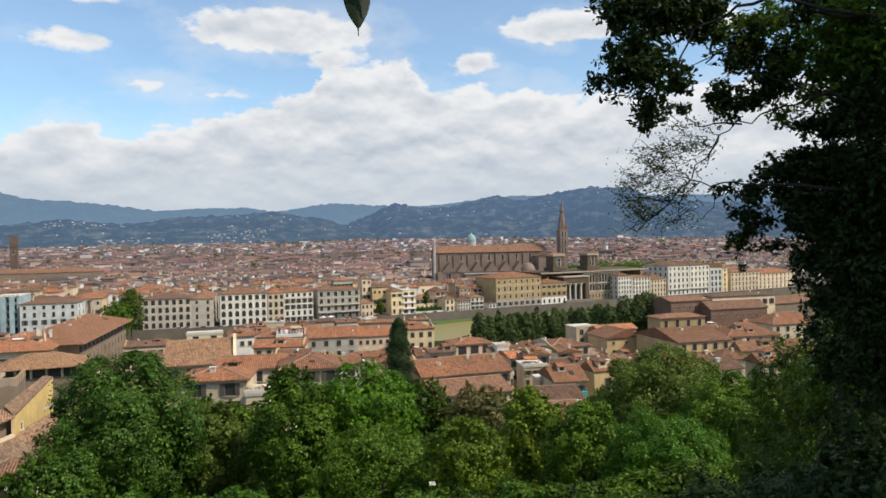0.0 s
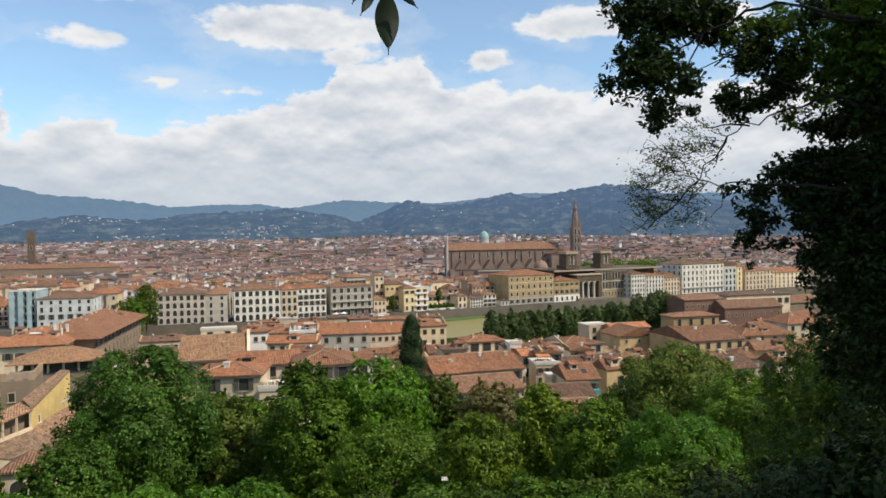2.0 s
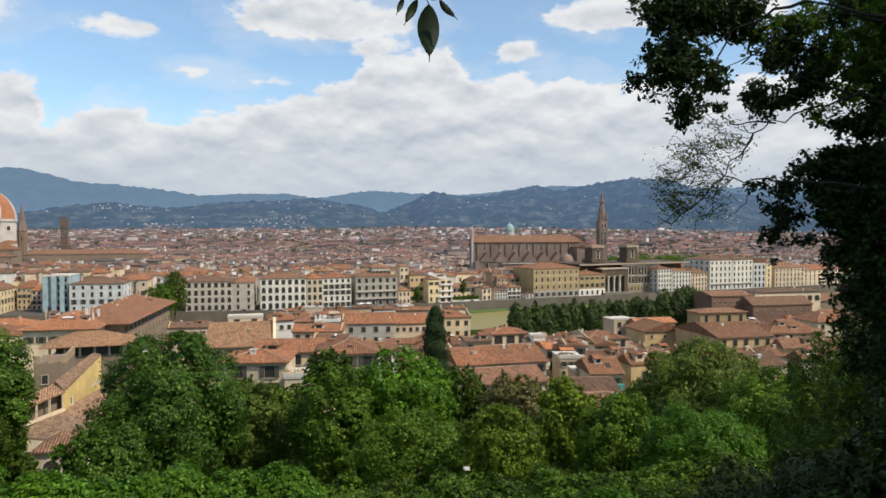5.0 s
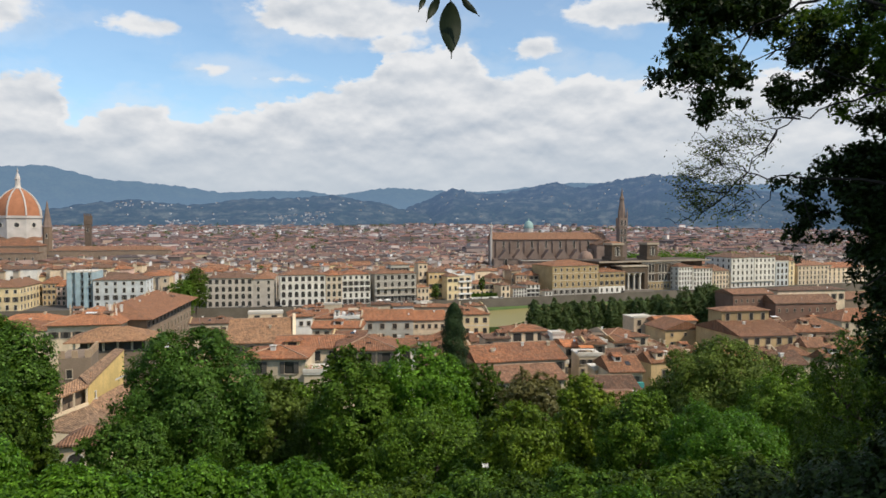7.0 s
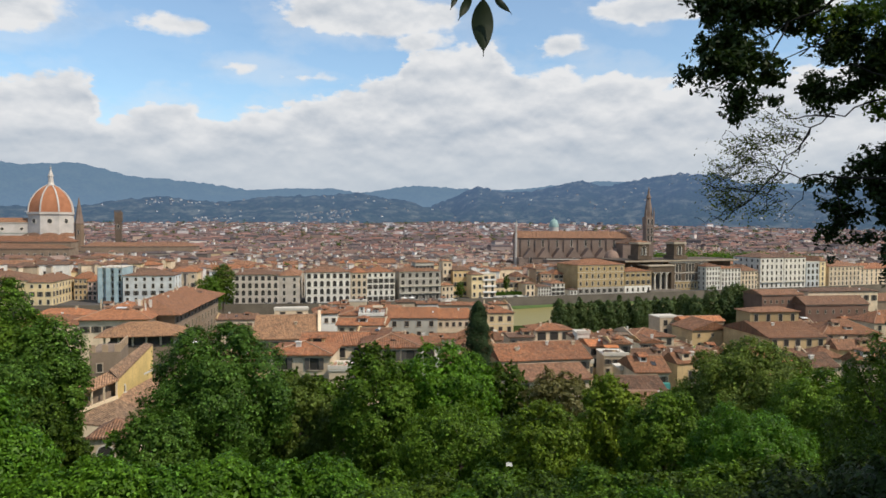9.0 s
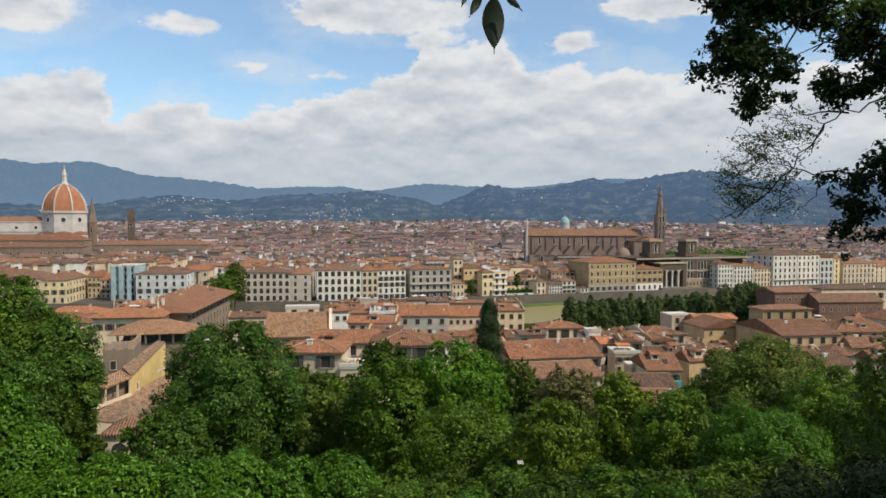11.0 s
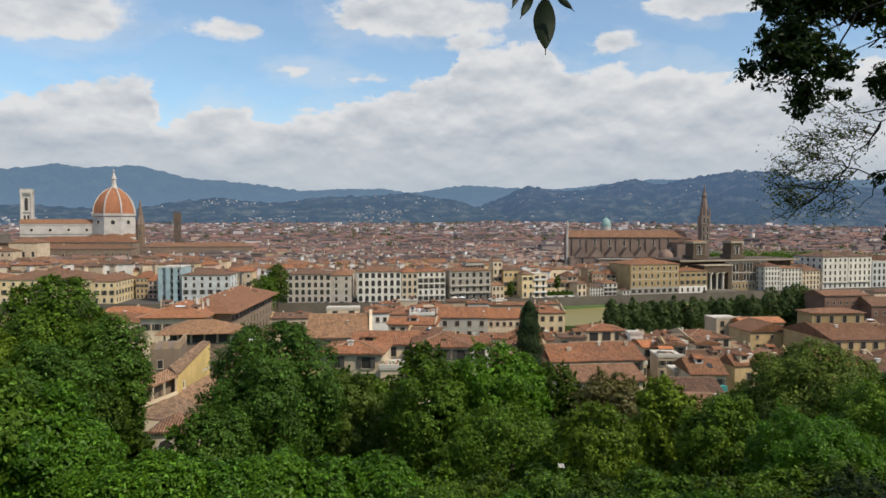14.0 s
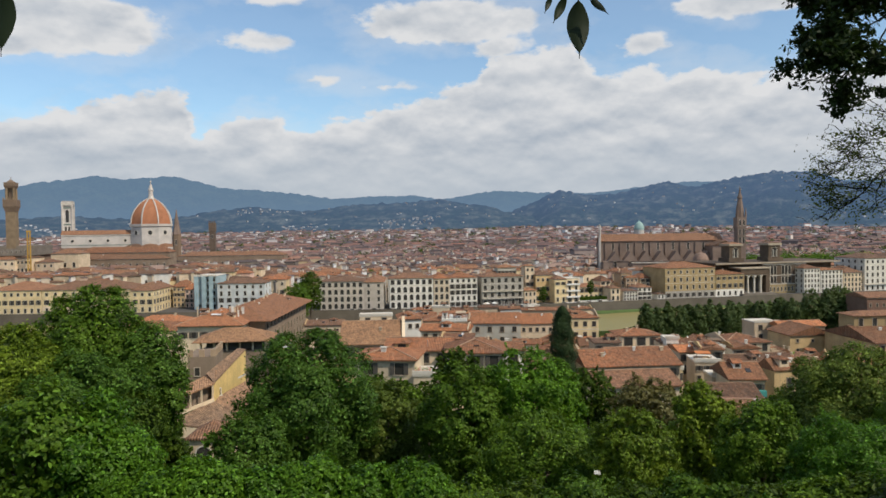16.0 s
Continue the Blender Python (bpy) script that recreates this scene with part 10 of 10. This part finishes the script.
# fine twigs of the light spray
gw = random.Random(91)
for k in range(190):
    x0, y0, z0 = gw.choice(SPRAY)
    x0, z0 = x0 + gw.uniform(-0.12, 0.12), z0 + gw.uniform(-0.08, 0.08)
    ln = gw.uniform(0.08, 0.26)
    up = gw.uniform(-0.9, 0.9)
    limb(oak_bm, (x0, y0, z0), (x0 - ln * math.cos(up), y0 + ln * 0.3, z0 + ln * math.sin(up)), 0.0032, 0.0012, 4, 0.012, k, 3)
    f = go.uniform(0.25, 1.08, (9, 1))
    young_pts.append(np.array([x0, y0, z0]) + f * np.array([-ln * math.cos(up), ln * 0.3, ln * math.sin(up)]) + go.normal(0, 0.016, (9, 3)))
    young_nrm.append(go.normal(0, 1, (9, 3)) + np.array([0, -0.4, 0.5]))
part("sunlit_leaves", leaf_mesh("sunlit_leaves", np.concatenate(lit_pts) - oak_off, np.concatenate(lit_nrm), 0.057, LEAF_LIT, 10, blade=True), None, oak, "green oak leaves in a paler sunlit colour, light passing through")
part("young_leaves", leaf_mesh("young_leaves", np.concatenate(young_pts) - oak_off, np.concatenate(young_nrm), 0.029, LEAF_TWIG, 9, 0.5), None, oak, "sparse light green young leaves")
limb(oak_bm, (5.6, 4.2, 49.0), (5.5, 4.3, 53.5), 0.20, 0.15, 10, 0.08, 40)
for i, q in enumerate(((4.6, 5.1, 54.2), (5.3, 4.4, 52.6), (6.2, 4.6, 56.8), (6.6, 2.2, 56.0), (5.2, 4.6, 55.4))):
    limb(oak_bm, (5.5, 4.3, 52.0 + 0.3 * i), q, 0.09, 0.035, 8, 0.1, 60 + i)
# high bough over the path, from which the sprigs hang
limb(oak_bm, (5.5, 4.3, 53.2), (2.6, 3.2, 54.9), 0.07, 0.04, 7, 0.08, 71)
limb(oak_bm, (2.6, 3.2, 54.9), (0.9, 2.3, 54.6), 0.04, 0.02, 7, 0.05, 72)
limb(oak_bm, (0.9, 2.3, 54.6), (-1.1, 1.95, 54.5), 0.02, 0.008, 7, 0.05, 73)
bmesh.ops.translate(oak_bm, verts=oak_bm.verts, vec=(-4.9, -4.7, -49.8))
part("trunk", oak_bm, plain("oak_bark", (0.024, 0.020, 0.017), 0.95, vary=0.4, scale=4.0, bump=0.6), oak)

# ---- leaves hanging into the view ----
# near-black leaf: its look as a shaded silhouette is put into the colour
LEAF_NEAR = leaves("leaf_near_dark", (0.010, 0.018, 0.010), (0.016, 0.026, 0.012), 0.5, 0.08)


def hanging_leaf(parent, a, b, w):
    """One broad leaf from its stalk a to its drip tip b, folded along the rib and waved at the rim."""
    a, b = Vector(a), Vector(b)
    axis = b - a
    across = axis.cross(Vector((0, 1, 0.0))).normalized()
    out_v = across.cross(axis).normalized()
    bm = bmesh.new()
    rows, n = [], 18
    for i in range(n + 1):
        t = i / n
        wide = w * 0.5 * (math.sin(math.pi * min(1, t / 0.9) ** 0.85) ** 0.8 if t < 0.9 else 0.02 + 0.0 * t)
        wide = max(wide, 0.0012)
        p = a + axis * t + out_v * 0.006 * math.sin(t * 5)
        rows.append([bm.verts.new(p - across * wide + out_v * (0.25 * wide + 0.0006 * math.sin(t * 30))), bm.verts.new(p - across * wide * 0.5 + out_v * 0.1 * wide), bm.verts.new(p),
                     bm.verts.new(p + across * wide * 0.5 + out_v * 0.1 * wide), bm.verts.new(p + across * wide + out_v * (0.25 * wide + 0.0006 * math.cos(t * 30)))])
    for r0, r1 in zip(rows, rows[1:]):
        for k in range(4):
            bm.faces.new((r0[k], r0[k + 1], r1[k + 1], r1[k])).smooth = True
    return part("leaf", bm, LEAF_NEAR, parent)


sprig = thing("hanging_sprig", 0, 0, 0, 0, "dark hanging sprig of broad pointed leaves", "sprig")
hanging_leaf(sprig, (0.299, 2.160, 52.682), (0.299, 2.160, 52.505), 0.069)
hanging_leaf(sprig, (0.269, 2.200, 52.708), (0.226, 2.200, 52.623), 0.028)
hanging_leaf(sprig, (0.233, 2.250, 52.729), (0.208, 2.250, 52.669), 0.018)
hanging_leaf(sprig, (0.324, 2.120, 52.684), (0.378, 2.120, 52.625), 0.022)
hanging_leaf(sprig, (0.270, 2.100, 52.704), (0.346, 2.100, 52.684), 0.037)
hanging_leaf(sprig, (0.235, 2.150, 52.745), (0.149, 2.150, 52.717), 0.038)

bm = bmesh.new()
limb(bm, (0.299, 2.16, 52.68), (0.262, 2.15, 52.745), 0.0016, 0.002, 6, 0.0, 1)
limb(bm, (0.262, 2.15, 52.745), (0.22, 2.15, 53.15), 0.002, 0.003, 6, 0.01, 2)
limb(bm, (0.22, 2.15, 53.15), (0.9, 2.3, 54.6), 0.003, 0.008, 6, 0.05, 3)
part("stalk", bm, BARK, sprig)
sprig2 = thing("hanging_leaf", 0, 0, 0, 0, "single dark leaf hanging from a thin stalk", "leaf")
hanging_leaf(sprig2, (-1.282, 1.9, 52.66), (-1.285, 1.9, 52.47), 0.062)
bm = bmesh.new()
limb(bm, (-1.282, 1.9, 52.655), (-1.1, 1.95, 54.5), 0.0016, 0.006, 6, 0.03, 2)
part("stalk", bm, BARK, sprig2)

# a bit of white sheet caught in the foliage
sheet_bm = bmesh.new()
gs = random.Random(12)
rows = [[sheet_bm.verts.new((-0.28 + 0.14 * i, -0.16 + 0.11 * j, gs.uniform(-0.05, 0.07))) for i in range(5)] for j in range(4)]
for ra, rb in zip(rows, rows[1:]):
    for i in range(4):
        sheet_bm.faces.new((ra[i], ra[i + 1], rb[i + 1], rb[i]))
bmesh.ops.solidify(sheet_bm, geom=list(sheet_bm.faces), thickness=0.01)
single("plastic_sheet", sheet_bm, WHITEPAINT, "small crumpled white plastic sheet caught in the foliage", "sheet", at=pose(6.89, 32.5, 40.6, 50, 10, 20) @ Matrix.Scale(0.62, 4))
